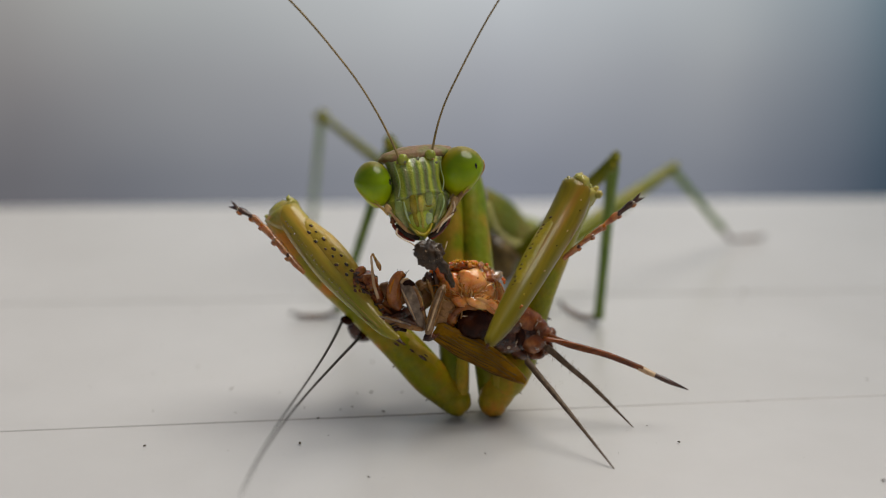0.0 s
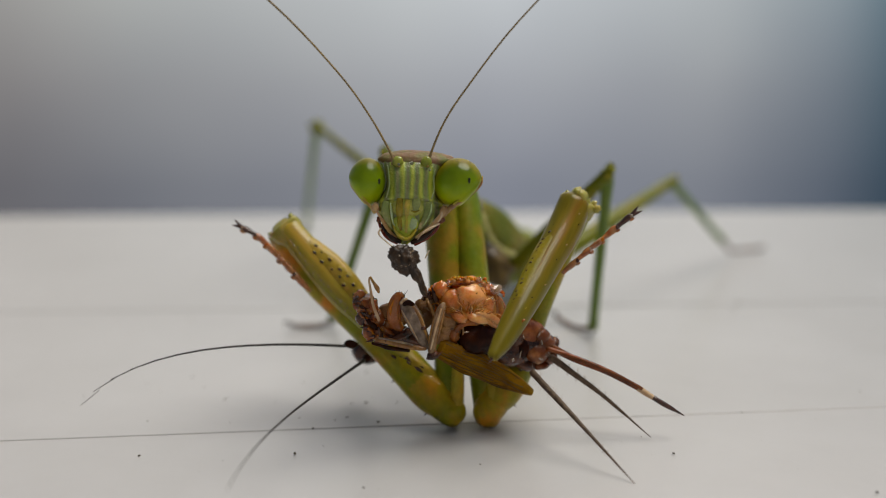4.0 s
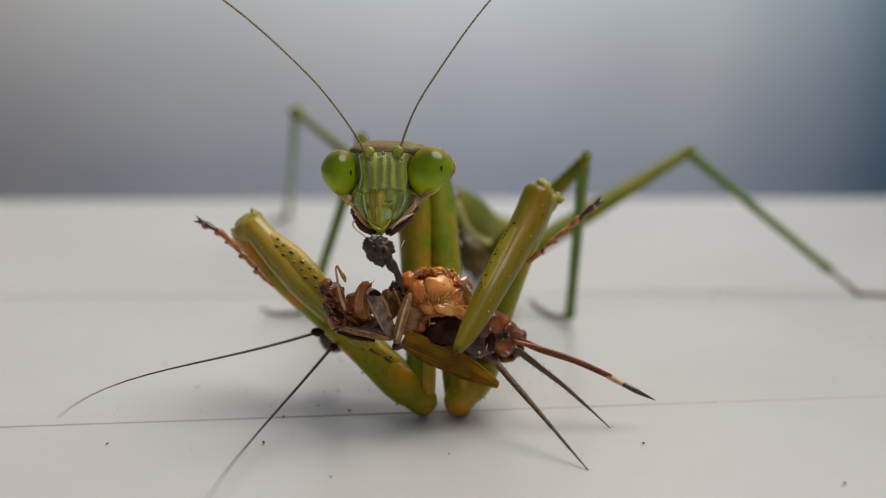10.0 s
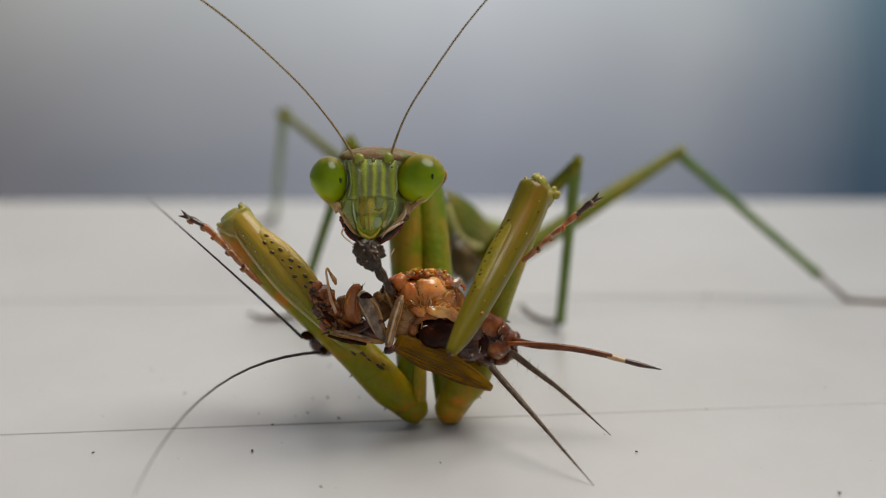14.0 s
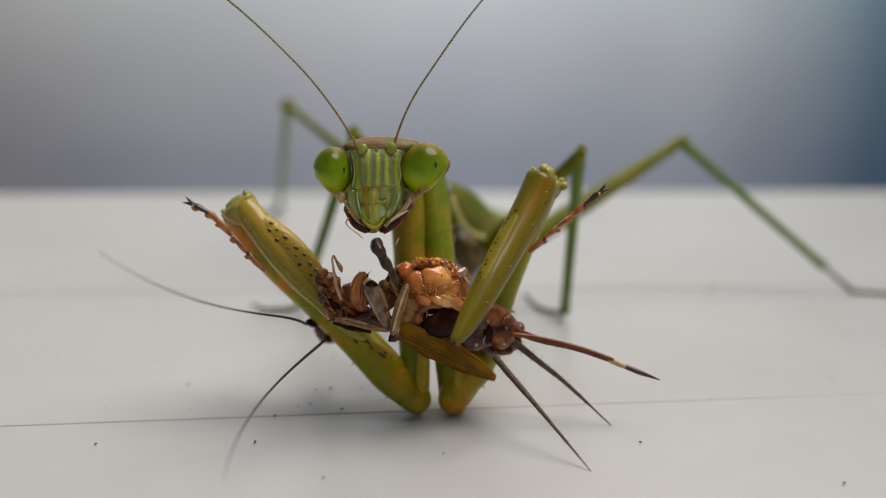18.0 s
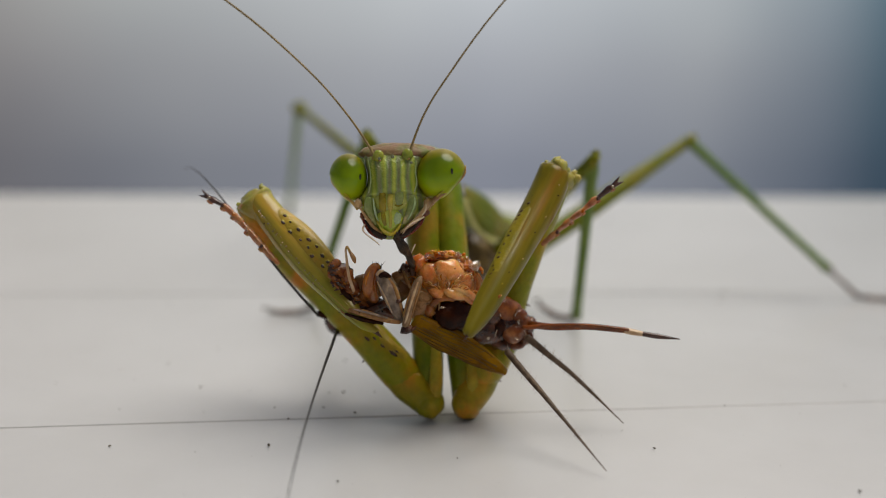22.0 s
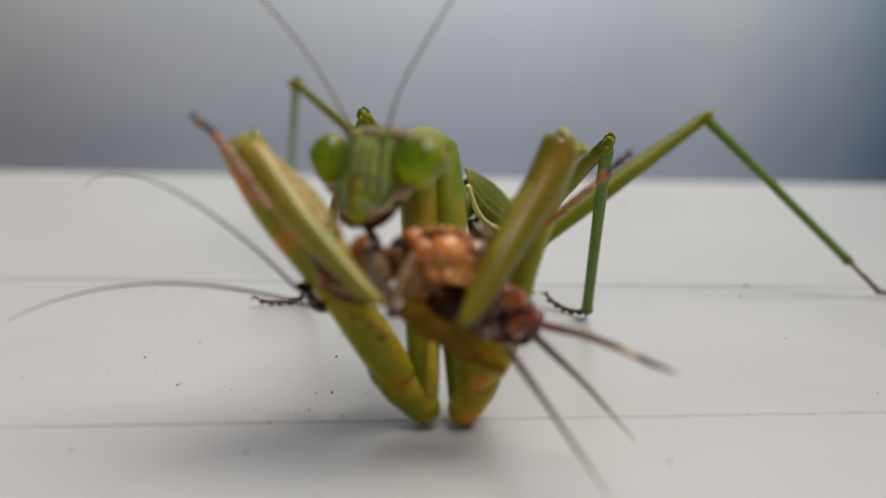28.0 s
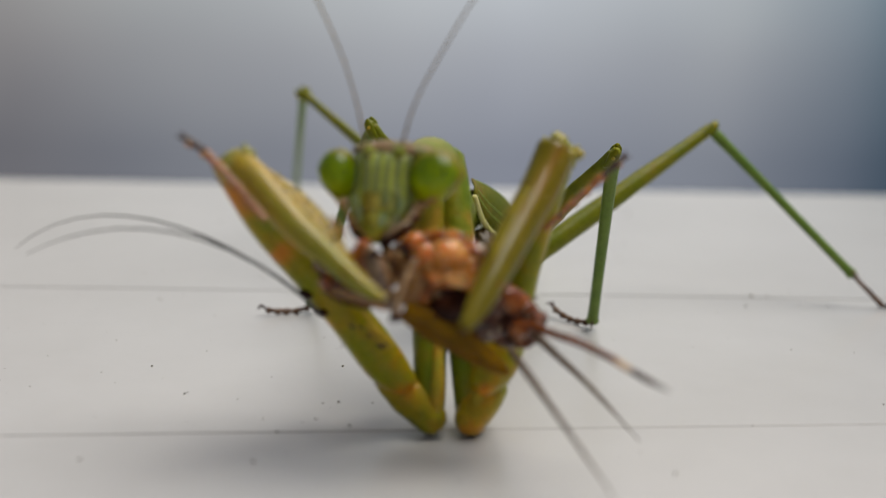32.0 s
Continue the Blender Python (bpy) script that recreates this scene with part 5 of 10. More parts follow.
for k in range(26):                       # glassy shreds along the torn edge
    p = Vector((-2.39, -4.40, 9.38)).lerp(Vector((1.68, -4.10, 8.87)), k / 25) + Vector((rnd.uniform(-0.1, 0.1), rnd.uniform(-0.3, 0.1), 0.85 * math.sin(math.pi * k / 25) ** 0.7 + rnd.uniform(-0.15, 0.1)))
    g = rnd.uniform(0.05, 0.13)
    part("shred", blob(p, (g * rnd.uniform(0.8, 1.8), g, g * rnd.uniform(0.7, 1.6)), 0.6, 2.0, (0, rnd.uniform(-70, 70), 0), 12, 9, seed=k + 90), rnd.choice((GLAZE, AMBER, FLESH, GLAZE, LEG_RUST)), belly, "glassy shred of torn skin")
part("glassy_bead", blob((1.16, -4.50, 9.29), (0.34, 0.28, 0.26), 0.25, 2.0, (0, 20, 0), u=16, v=12), GLAZE, belly, "clear wet bead")
part("inner_wall", blob((-1.50, -4.75, 7.44), (0.8, 0.5, 0.75), 0.3, 1.8, (0, 20, 0), 22, 16, seed=3.0), PREY_UMBER, cricket, "umber translucent inner wall")
part("inner_wall", blob((-1.42, -4.60, 6.58), (0.85, 0.45, 0.42), 0.35, 2.0, (0, 25, 0), 20, 14, seed=5.0), PREY_TAN, cricket, "tan torn lower wall")
for k in range(11):
    a = Vector((-1.96, -5.05, 8.01)) + Vector((rnd.uniform(0, 1.1), 0, rnd.uniform(-0.3, 0.15)))
    part("fibre", tube([(*a, 0.03), (*(a + Vector((rnd.uniform(-0.3, 0.3), -0.1, -0.5))), rnd.uniform(0.03, 0.08)), (*(a + Vector((rnd.uniform(-0.3, 0.5), 0, rnd.uniform(-1.2, -0.8)))), 0.025)], 10, 6, rough=0.8), (PREY_UMBER, AMBER, PREY_TAN)[k % 3], cricket, "torn fibre")
part("hollow_rim", tube([(-1.10, -4.90, 6.57, 0.14), (-1.09, -5.10, 7.21, 0.15), (-0.81, -5.20, 7.63, 0.17), (-0.34, -5.25, 7.80, 0.16), (0.21, -5.10, 7.67, 0.15), (0.71, -4.90, 7.29, 0.14)], 24, 10, rough=0.6), PREY_RUST, cricket, "glossy rust-red rim of the hollow")
# a solid dark lump paints the shade inside the torn belly
part("body_hollow", blob((0.22, -4.75, 6.63), (1.18, 0.85, 1.0), 0.14, 1.6, (0, 10, 0), 24, 16, seed=3.0), PREY_DARK, cricket, "near-black glistening lump standing in for the belly hollow's shade")
# the highlight on the hollow is a pale blob
part("hollow_gloss", blob((-0.47, -5.32, 7.28), (0.17, 0.05, 0.05), 0.2, 2, u=10, v=6), GLAZE, cricket, "pale bead put in as a wet highlight")
part("dark_underside", blob((-3.81, -4.40, 6.82), (1.5, 0.5, 0.55), 0.35, 2.0, (0, 12, 0), 24, 16, seed=8.0), PREY_BROWN, cricket, "dark brown torn underside")
part("dark_underside", blob((-4.51, -4.10, 7.74), (0.75, 0.5, 0.7), 0.3, 2.0, (0, 12, 0), 20, 14, seed=9.0), PREY_UMBER, cricket)
part("dark_underside", blob((-2.94, -4.00, 7.88), (0.75, 0.5, 0.85), 0.35, 2.0, (0, 12, 0), 20, 14, seed=10.0), PREY_UMBER, cricket)
for k, (q, r, a) in enumerate((((-2.99, -4.70, 8.71), (0.42, 0.3, 0.26), -30), ((-2.65, -4.60, 9.07), (0.25, 0.25, 0.4), 20), ((-3.14, -4.80, 8.35), (0.4, 0.25, 0.14), 50), ((-2.45, -4.90, 8.54), (0.12, 0.15, 0.55), -25), ((-2.21, -4.70, 9.10), (0.16, 0.16, 0.5), -15))):
    part("torn_scrap", blob(q, r, 0.6, 2.2, (0, a, 0), 14, 10, seed=k + 60), (PREY_UMBER, PREY_BROWN, PREY_TAN)[k % 3], cricket, "torn scrap of skin")
# rear body: smooth glossy segments
rear = part("rear_body", tube([(0.53, -4.00, 6.24, 0.9), (1.68, -4.10, 5.74, 1.15), (2.82, -4.10, 5.74, 1.25), (3.77, -4.10, 5.54, 1.05), (4.54, -4.10, 5.34, 0.62)], 28, 20, rough=0.16), PREY_BROWN, cricket, "dark glossy reddish-brown rear body")
for k in range(3):
    q = Vector((2.12, -4.10, 5.74)).lerp(Vector((3.58, -4.10, 5.54)), k / 2)
    r = (1.19, 1.25, 1.1)[k]
    part("segment_band", tube([(q.x - 0.3, q.y, q.z + 0.05, r * 0.93), (q.x, q.y, q.z, r * 1.02), (q.x + 0.35, q.y, q.z - 0.06, r * 0.93)], 8, 20, rough=0.35), PREY_BROWN, rear)
for q, r, a, mat in (((3.11, -4.50, 6.71), (1.05, 0.75, 0.72), 30, PREY_RUST), ((2.67, -4.30, 7.11), (0.6, 0.5, 0.5), 30, PREY_RUST), ((3.90, -4.90, 6.44), (0.5, 0.45, 0.4), 35, TAIL), ((4.11, -4.70, 5.92), (0.6, 0.6, 0.5), 30, TAIL), ((2.34, -4.90, 6.51), (0.55, 0.42, 0.6), 0, PREY_BROWN), ((3.66, -4.90, 5.40), (0.75, 0.55, 0.6), 10, TAIL),
                     ((4.37, -4.80, 5.10), (0.42, 0.42, 0.5), -10, TAIL), ((3.05, -4.70, 4.74), (0.75, 0.45, 0.34), 14, PREY_BROWN), ((2.78, -5.00, 5.76), (0.4, 0.3, 0.62), 8, PREY_DARK), ((4.63, -4.40, 5.83), (0.34, 0.4, 0.34), 0, TAIL), ((3.87, -4.80, 4.64), (0.5, 0.4, 0.26), 0, TAIL)):
    part("tail_lobe", blob(q, r, 0.13, 1.4, (0, a, 0), 24, 18, seed=r[0] * 7), mat, rear, "smooth glossy tail segment")
# rear body highlights put in as pale blobs
for q, r, a in (((2.14, -5.50, 5.39), (0.1, 0.06, 0.09), 0), ((2.57, -5.50, 5.65), (0.04, 0.04, 0.22), 12), ((3.76, -5.45, 5.25), (0.16, 0.05, 0.07), 25), ((2.75, -5.50, 6.69), (0.04, 0.04, 0.14), -20)):
    part("wet_streak", blob(q, r, 0.3, 2, (0, a, 0), 10, 8, seed=a), GLAZE, rear, "pale bead put in as a wet highlight")
for k in range(3):
    q = Vector((2.87, -5.45, 6.67)).lerp(Vector((3.99, -5.50, 6.17)), rnd.random())
    part("wet_streak", blob(q + Vector((0, 0.1, rnd.uniform(-0.4, 0.4))), (0.035, 0.03, rnd.uniform(0.1, 0.25)), 0.2, 2, (0, rnd.uniform(-10, 30), 0), 8, 6, seed=k), GLAZE, rear, "pale bead put in as a wet highlight")
# thorax and fore part
lumps("thorax_piece", PREY_RED, cricket, 31.0, [((-6.03, -4.50, 8.66), (0.62, 0.6, 0.55), (0, 30, 0)), ((-5.53, -4.60, 7.88), (0.6, 0.5, 0.55), (0, 30, 0)), ((-5.17, -4.60, 7.20), (0.62, 0.5, 0.45), (0, 25, 0)), ((-5.81, -4.50, 7.11), (0.5, 0.45, 0.5), (0, 30, 0))], "chewed glossy red thorax")
lumps("thorax_piece", PREY_BROWN, cricket, 37.0, [((-6.45, -4.60, 8.95), (0.32, 0.4, 0.4), (0, 20, 0)), ((-6.23, -4.50, 8.02), (0.4, 0.4, 0.5), (0, 25, 0)), ((-5.06, -4.50, 6.71), (0.6, 0.4, 0.36), (0, 0, 0))], "dark chewed body piece")
lumps("thorax_piece", LEG_RUST, cricket, 41.0, [((-6.41, -4.60, 9.23), (0.36, 0.32, 0.24), (0, -35, 0)), ((-4.79, -4.60, 7.52), (0.34, 0.3, 0.5), (0, 10, 0)), ((-5.65, -4.90, 8.64), (0.3, 0.25, 0.42), (0, 20, 0))], "orange chewed edge")
part("thorax_piece", blob((-4.81, -4.20, 8.13), (0.6, 0.5, 0.5), 0.3, 2.0, (0, 0, 0), 18, 12, seed=47.0), PREY_UMBER, cricket, "translucent grey-brown plate")
for k in range(20):
    q = Vector((-6.28, -5.00, 8.98)).lerp(Vector((-4.83, -5.10, 6.83)), rnd.random()) + Vector((rnd.uniform(-0.5, 0.5), rnd.uniform(-0.2, 0.2), rnd.uniform(-0.3, 0.3)))
    r = rnd.uniform(0.08, 0.26)
    part("torn_scrap", blob(q, (r * rnd.uniform(1.0, 2.6), r * 0.7, r * 0.6), 0.4, 1.6, (0, rnd.uniform(10, 80), 0), 14, 10, seed=k + 50), rnd.choice((PREY_RED, PREY_BROWN, PREY_RUST, AMBER, PREY_RED, PREY_DARK)), cricket, "shred of chewed skin")
for k in range(11):                        # dark saw edge
    q = Vector((-6.65, -5.00, 9.18)).lerp(Vector((-5.76, -5.10, 6.73)), k / 10) + Vector((0.15 * math.sin(2.4 * k), 0, 0))
    part("tooth", spike(q + Vector((0.22, 0, 0.05)), q + Vector((-0.12 - 0.08 * math.sin(2 * k), -0.05, 0.08 * math.sin(k))), 0.09), CLAW, cricket, "dark saw tooth")
# thin pale blobs in place of highlights on the thorax
for k in range(12):
    q = Vector((-5.65, -5.20, 8.53)).lerp(Vector((-4.87, -5.20, 7.24)), rnd.random())
    part("wet_streak", blob(q + Vector((rnd.uniform(-0.3, 0.3), 0, rnd.uniform(-0.2, 0.2))), (0.03, 0.03, rnd.uniform(0.05, 0.13)), 0.2, 2, (0, rnd.uniform(-50, 50), 0), 8, 6, seed=k), GLAZE, cricket, "pale bead put in as a wet highlight")
chead = part("cricket_head", blob((-6.46, 0.6, 4.36), (0.9, 0.7, 0.75), 0.08, 1.5, (0, 30, 0)), PREY_BROWN, cricket, "dark shiny cricket head")
part("neck", tube([(-6.16, 0.4, 4.66, 0.45), (-5.8, -1.6, 6.2, 0.45), (-5.0, -3.6, 7.3, 0.5)], 12, 12, rough=0.3), PREY_BROWN, cricket)
part("antenna_root", blob((-7.16, -2.2, 5.57), (0.42, 0.3, 0.26), 0.1, 2, (0, 10, 0)), PREY_DARK, chead)
part("antenna_root", blob((-6.27, -2.1, 4.67), (0.3, 0.3, 0.25), 0.1, 2), PREY_DARK, chead)


def prey_leg(name, pts, mat, label, seg=10):
    return part(name, tube(pts, 14, seg, (0, 1, 0)), mat, cricket, label)


prey_leg("cricket_leg", [(-4.15, -4.90, 7.42, 0.26), (-4.44, -5.10, 7.92, 0.42), (-4.41, -5.30, 8.71, 0.4), (-4.24, -5.40, 9.28, 0.3), (-4.02, -5.40, 9.44, 0.2)], LEG_RUST, "orange-brown bent leg")
part("leg_fold", tube([(-4.59, -5.45, 8.12, 0.05), (-4.63, -5.65, 8.71, 0.09), (-4.44, -5.60, 9.20, 0.06)], 12, 8, rough=0.3), AMBER, cricket, "orange fold on the leg")
part("leg_fold", tube([(-4.10, -5.50, 8.03, 0.04), (-4.14, -5.70, 8.66, 0.07), (-4.07, -5.65, 9.12, 0.05)], 12, 8, rough=0.3), PREY_RUST, cricket)
part("knee_cap", blob((-4.15, -5.35, 9.39), (0.3, 0.28, 0.18), 0.3, 2.2, (0, 12, 0), 14, 10), PREY_BROWN, cricket, "dark leathery knee")
grey = prey_leg("cricket_leg", [(-3.96, -5.50, 9.05, 0.28), (-3.64, -5.75, 8.74, 0.46), (-3.28, -5.90, 8.05, 0.47), (-2.91, -6.00, 7.22, 0.36), (-2.71, -6.00, 6.58, 0.16)], PREY_GREY, "grey translucent leg segment")
part("pale_band", tube([(-4.03, -5.80, 9.07, 0.1), (-3.90, -5.90, 9.25, 0.1), (-3.73, -5.75, 9.27, 0.08)], 8, 8), OVIP_PALE, cricket, "ivory band on the leg")
part("knee_band", tube([(-3.87, -6.00, 9.06, 0.12), (-3.62, -6.10, 9.18, 0.15), (-3.39, -5.90, 9.00, 0.12)], 8, 8, rough=0.3), PREY_DARK, cricket, "dark band on the leg")
part("leg_edge", tube([(-3.51, -5.95, 9.07, 0.09), (-3.02, -6.15, 8.31, 0.1), (-2.72, -6.20, 7.47, 0.09), (-2.58, -6.10, 6.87, 0.04)], 16, 8, rough=0.5), PREY_UMBER, cricket, "brown upper edge of the leg")
part("leg_edge", tube([(-4.00, -6.00, 8.74, 0.04), (-3.62, -6.25, 8.12, 0.05), (-3.15, -6.25, 7.17, 0.04)], 14, 6, rough=0.5), OVIP_PALE, cricket, "pale line along the leg")
part("leg_spot", blob((-2.84, -6.25, 7.80), (0.16, 0.1, 0.13), 0.4, 2.0, u=10, v=8), PREY_BROWN, cricket)
for k in range(9):
    q = Vector((-4.14, -5.45, 9.45)) + Vector((rnd.uniform(-0.28, 0.3), 0, -0.06))
    part("bristle", spike(q, q + Vector((rnd.uniform(-0.15, 0.25), -0.1, rnd.uniform(0.15, 0.4))), 0.022, 5), CLAW, cricket)
prey_leg("cricket_leg", [(-1.72, -5.60, 9.01, 0.1), (-1.87, -5.80, 8.69, 0.24), (-2.11, -6.10, 7.95, 0.25), (-2.29, -6.30, 7.09, 0.22), (-2.41, -6.40, 6.51, 0.2)], PREY_TAN, "tan leg with a pale ridge")
part("leg_ridge", tube([(-1.86, -6.05, 8.82, 0.05), (-2.13, -6.38, 7.96, 0.08), (-2.34, -6.55, 7.07, 0.07), (-2.44, -6.60, 6.70, 0.04)], 14, 6, rough=0.4), OVIP_PALE, cricket, "pale ridge along the leg")
part("leg_edge", tube([(-1.68, -5.95, 8.73, 0.05), (-1.89, -6.25, 7.93, 0.07), (-2.10, -6.40, 7.08, 0.06), (-2.23, -6.50, 6.54, 0.04)], 14, 6, rough=0.5), PREY_UMBER, cricket, "brown edge of the leg")
part("leg_edge", tube([(-2.08, -5.95, 8.66, 0.04), (-2.35, -6.25, 7.93, 0.06), (-2.53, -6.40, 7.02, 0.05)], 14, 6, rough=0.5), PREY_UMBER, cricket)
part("cricket_foot", blob((-2.36, -6.40, 6.29), (0.34, 0.25, 0.22), 0.35, 2, (0, -20, 0)), PREY_BROWN, cricket, "dark hooked foot")
part("cricket_foot", spike((-2.11, -6.40, 6.26), (-1.80, -6.40, 6.54), 0.12), PREY_BROWN, cricket)
prey_leg("cricket_leg", [(-5.46, -5.60, 6.97, 0.12), (-4.76, -5.90, 6.97, 0.19), (-3.92, -6.10, 6.80, 0.19), (-3.15, -6.20, 6.67, 0.15), (-2.73, -6.20, 6.61, 0.1)], PREY_UMBER, "dark grey leg laid along the body")
part("leg_ridge", tube([(-5.26, -5.85, 7.11, 0.04), (-4.38, -6.15, 7.04, 0.06), (-3.39, -6.30, 6.86, 0.05)], 14, 6, rough=0.5), PREY_GREY, cricket)
part("leg_edge", tube([(-5.65, -5.60, 6.78, 0.08), (-4.71, -5.90, 6.58, 0.12), (-3.63, -6.00, 6.45, 0.09)], 14, 8, rough=0.7), PREY_DARK, cricket)
prey_leg("cricket_leg", [(-5.29, -5.20, 7.95, 0.09), (-5.57, -5.40, 8.83, 0.085), (-5.70, -5.50, 9.72, 0.07), (-5.77, -5.60, 10.27, 0.055), (-5.73, -5.60, 10.49, 0.04)], OVIP_PALE, "small pale raised hooked leg")
prey_leg("cricket_leg", [(-5.70, -5.60, 10.49, 0.06), (-5.52, -5.70, 10.20, 0.08), (-5.33, -5.80, 9.92, 0.13), (-5.24, -5.80, 9.66, 0.06)], PREY_UMBER, "small dark hooked leg")
prey_leg("cricket_leg", [(-3.21, -4.90, 7.48, 0.2), (-3.99, -5.00, 7.02, 0.24), (-4.70, -5.10, 6.76, 0.15)], PREY_BROWN, "dark folded leg")

# wing hanging below the belly
wrow = []
for i in range(19):
    s = i / 18
    half = 0.7 * (math.sin(math.pi * (0.16 + 0.82 * s)) ** 0.6) * (1 - 0.2 * s) + 0.05
    c = Vector((-2.09, -5.20, 6.40)).lerp(Vector((3.29, -5.40, 3.30)), s) + Vector((0, 0, 0.16 * math.sin(math.pi * s)))
    up = Vector((0.46, 0, 0.89))
    wrow.append([c + up * half * (j / 4.5 - 1) + Vector((0, -0.3 * math.sin(math.pi * j / 9), 0.025 * math.sin(5 * s + 2 * j))) for j in range(10)])
tegmen = part("tegmen", plate(wrow, 0.06), TEGMEN, cricket, "yellow-brown veined wing hanging from the belly")
for j in range(9):
    lo, hi = (0, 18) if j in (0, 3) else (1 + (j * 5) % 4, 17 - (j * 7) % 5)
    part("wing_vein", tube([(*(wrow[i][j] + Vector((0.0, -0.045, 0.04 * math.sin(0.9 * i + j)))), 0.024 if j in (0, 3) else 0.013 + 0.005 * (j % 3)) for i in range(lo, hi, 2)], 18, 5), VEIN, tegmen)
for i in range(3, 17):
    j = (5, 1, 6, 3, 7)[i % 5]
    part("wing_vein", tube([(*(wrow[i][j] + Vector((0, -0.045, 0))), 0.012), (*(wrow[i + 1][j + 2 - (i % 2)] + Vector((0, -0.045, 0))), 0.012)], 3, 5), VEIN, tegmen)

# ovipositor and cerci
OVI = (4.0, -3.0, 5.85)
ovi = part("ovipositor", tube([(*OVI, 0.24), (5.6, -4.3, 5.5, 0.2), (7.6, -4.5, 4.95, 0.19), (9.5, -4.7, 4.2, 0.17)], 20, 10), OVIP, cricket, "long polished brown ovipositor", at=OVI)
part("ovipositor_valve", tube([(4.1, -4.45, 5.95, 0.15), (5.7, -4.5, 5.62, 0.12), (7.7, -4.7, 5.05, 0.11), (9.6, -4.85, 4.25, 0.1)], 20, 8), OVIP, ovi)
part("pale_band", tube([(9.45, -4.72, 4.215, 0.185), (9.9, -4.79, 3.98, 0.17), (10.35, -4.84, 3.765, 0.14)], 8, 10), OVIP_PALE, ovi, "ivory band near the tip")
part("dark_tip", tube([(10.3, -4.84, 3.79, 0.145), (11.1, -4.95, 3.42, 0.145), (12.15, -5.0, 2.95, 0.03)], 10, 10), CLAW, ovi, "black pointed tip")


def cercus(a, b, c, seed):
    at = a
    ob = part("cercus", tube([(*a, 0.2), (*Vector(a).lerp(Vector(b), 0.5), 0.165), (*b, 0.12), (*c, 0.02)], 30, 9, rough=0.15), CERCUS, cricket, "grey-brown tapering hairy tail bristle", at=at)
    bm = bmesh.new()
    rnd = random.Random(seed)
    row = spline([a, b, c], 40)
    for k in range(240):
        i = rnd.randint(0, 30)
        p = Vector(row[i])
        d = Vector((rnd.uniform(-1, 1), rnd.uniform(-0.6, 0.6), rnd.uniform(-1, 1))).normalized()
        q = p + d * rnd.uniform(0.3, 0.75) * (1 - i / 50)
        w = Vector((0.016, 0, 0.016))
        v = [bm.verts.new(p + w), bm.verts.new(p - w), bm.verts.new(p + Vector((0, 0.012, 0))), bm.verts.new(q)]
        for t in ((0, 1, 3), (1, 2, 3), (2, 0, 3)):
            bm.faces.new([v[x] for x in t])
    h = part("hairs", bm, PREY_TAN, ob, "fine pale hairs")
    h["kind"] = "stuff"
    return ob


cercus((3.23, -5.00, 4.74), (5.43, -8.20, 3.06), (8.11, -11.50, 0.79), 3)
cercus((4.33, -4.30, 5.40), (7.20, -4.60, 3.28), (9.95, -5.2, 0.95), 4)


# antennae in two bending pieces each
def prey_feeler(base, length, tip_length, r):
    """A whip of twelve short stiff joints in a row, which taper to the tip."""
    bx, by, bz = base
    h = (length + tip_length) / 12
    joints = []
    for k in range(12):
        x, r0, r1 = bx + k * h, r * (1.25 - 0.087 * k), r * (1.25 - 0.087 * (k + 1))
        bm = tube([(x - 0.02, by, bz, r0), (x + 0.5 * h, by, bz, (r0 + r1) / 2), (x + h + 0.02, by, bz, r1)], 6, 7, (0, 1, 0))
        joints.append(part("antenna" if k == 0 else "antenna_joint", bm, DARK_FEELER, joints[0] if joints else cricket, "long thread-like dark antenna" if k == 0 else "", at=(x, by, bz)))
    return joints, length / 1000, tip_length / 1000, h / 1000


def bend(whip, bow, rows, tip_rows):
    """Keys the joints of a whip along a smooth curve through its root, its bend and its tip."""
    joints, length, tip_length, h = whip
    keyed = [[] for _ in joints]
    for (t, a), (_, b) in zip(rows, tip_rows):
        way = [a @ Vector(p) for p in ((0, 0, 0), (0.5 * length, 0, bow * length), (length, 0, 0))]
        way += [a @ b @ Vector(p) for p in ((0.5 * tip_length, 0, 2.4 * bow * tip_length), (tip_length, 0, 0))]
        u = np.array([0.0, 0.25, 0.5, 0.75, 1.0])
        d = np.array([tuple(p - way[0]) for p in way])
        powers = np.stack([u, u ** 2, u ** 3], 1)
        coef = np.linalg.lstsq(powers[1:], d[1:], rcond=None)[0]
        fine = np.linspace(0, 1.5, 600)
        line = np.stack([fine, fine ** 2, fine ** 3], 1) @ coef
        run = np.concatenate([[0], np.cumsum(np.linalg.norm(np.diff(line, axis=0), axis=1))])
        knots = [way[0] + Vector([float(np.interp(h * k, run, line[:, c])) for c in range(3)]) for k in range(13)]
        turn, first = a.to_quaternion(), None
        for k in range(12):
            ahead = (knots[k + 1] - knots[k]).normalized()
            turn = (turn @ Vector((1, 0, 0))).rotation_difference(ahead) @ turn
            m = Matrix.Translation(knots[k]) @ turn.to_matrix().to_4x4()
            first = first or m
            keyed[k].append((t, m if k == 0 else first.inverted() @ m))
    for ob, keys in zip(joints, keyed):
        walk(ob, keys)


UPPER_ROOT, LOWER_ROOT = (-7.46, -2.4, 5.52), (-6.37, -2.4, 4.67)
upper_whip = prey_feeler(UPPER_ROOT, 8.6, 8.1, 0.07)
lower_whip = prey_feeler(LOWER_ROOT, 8.0, 9.2, 0.075)

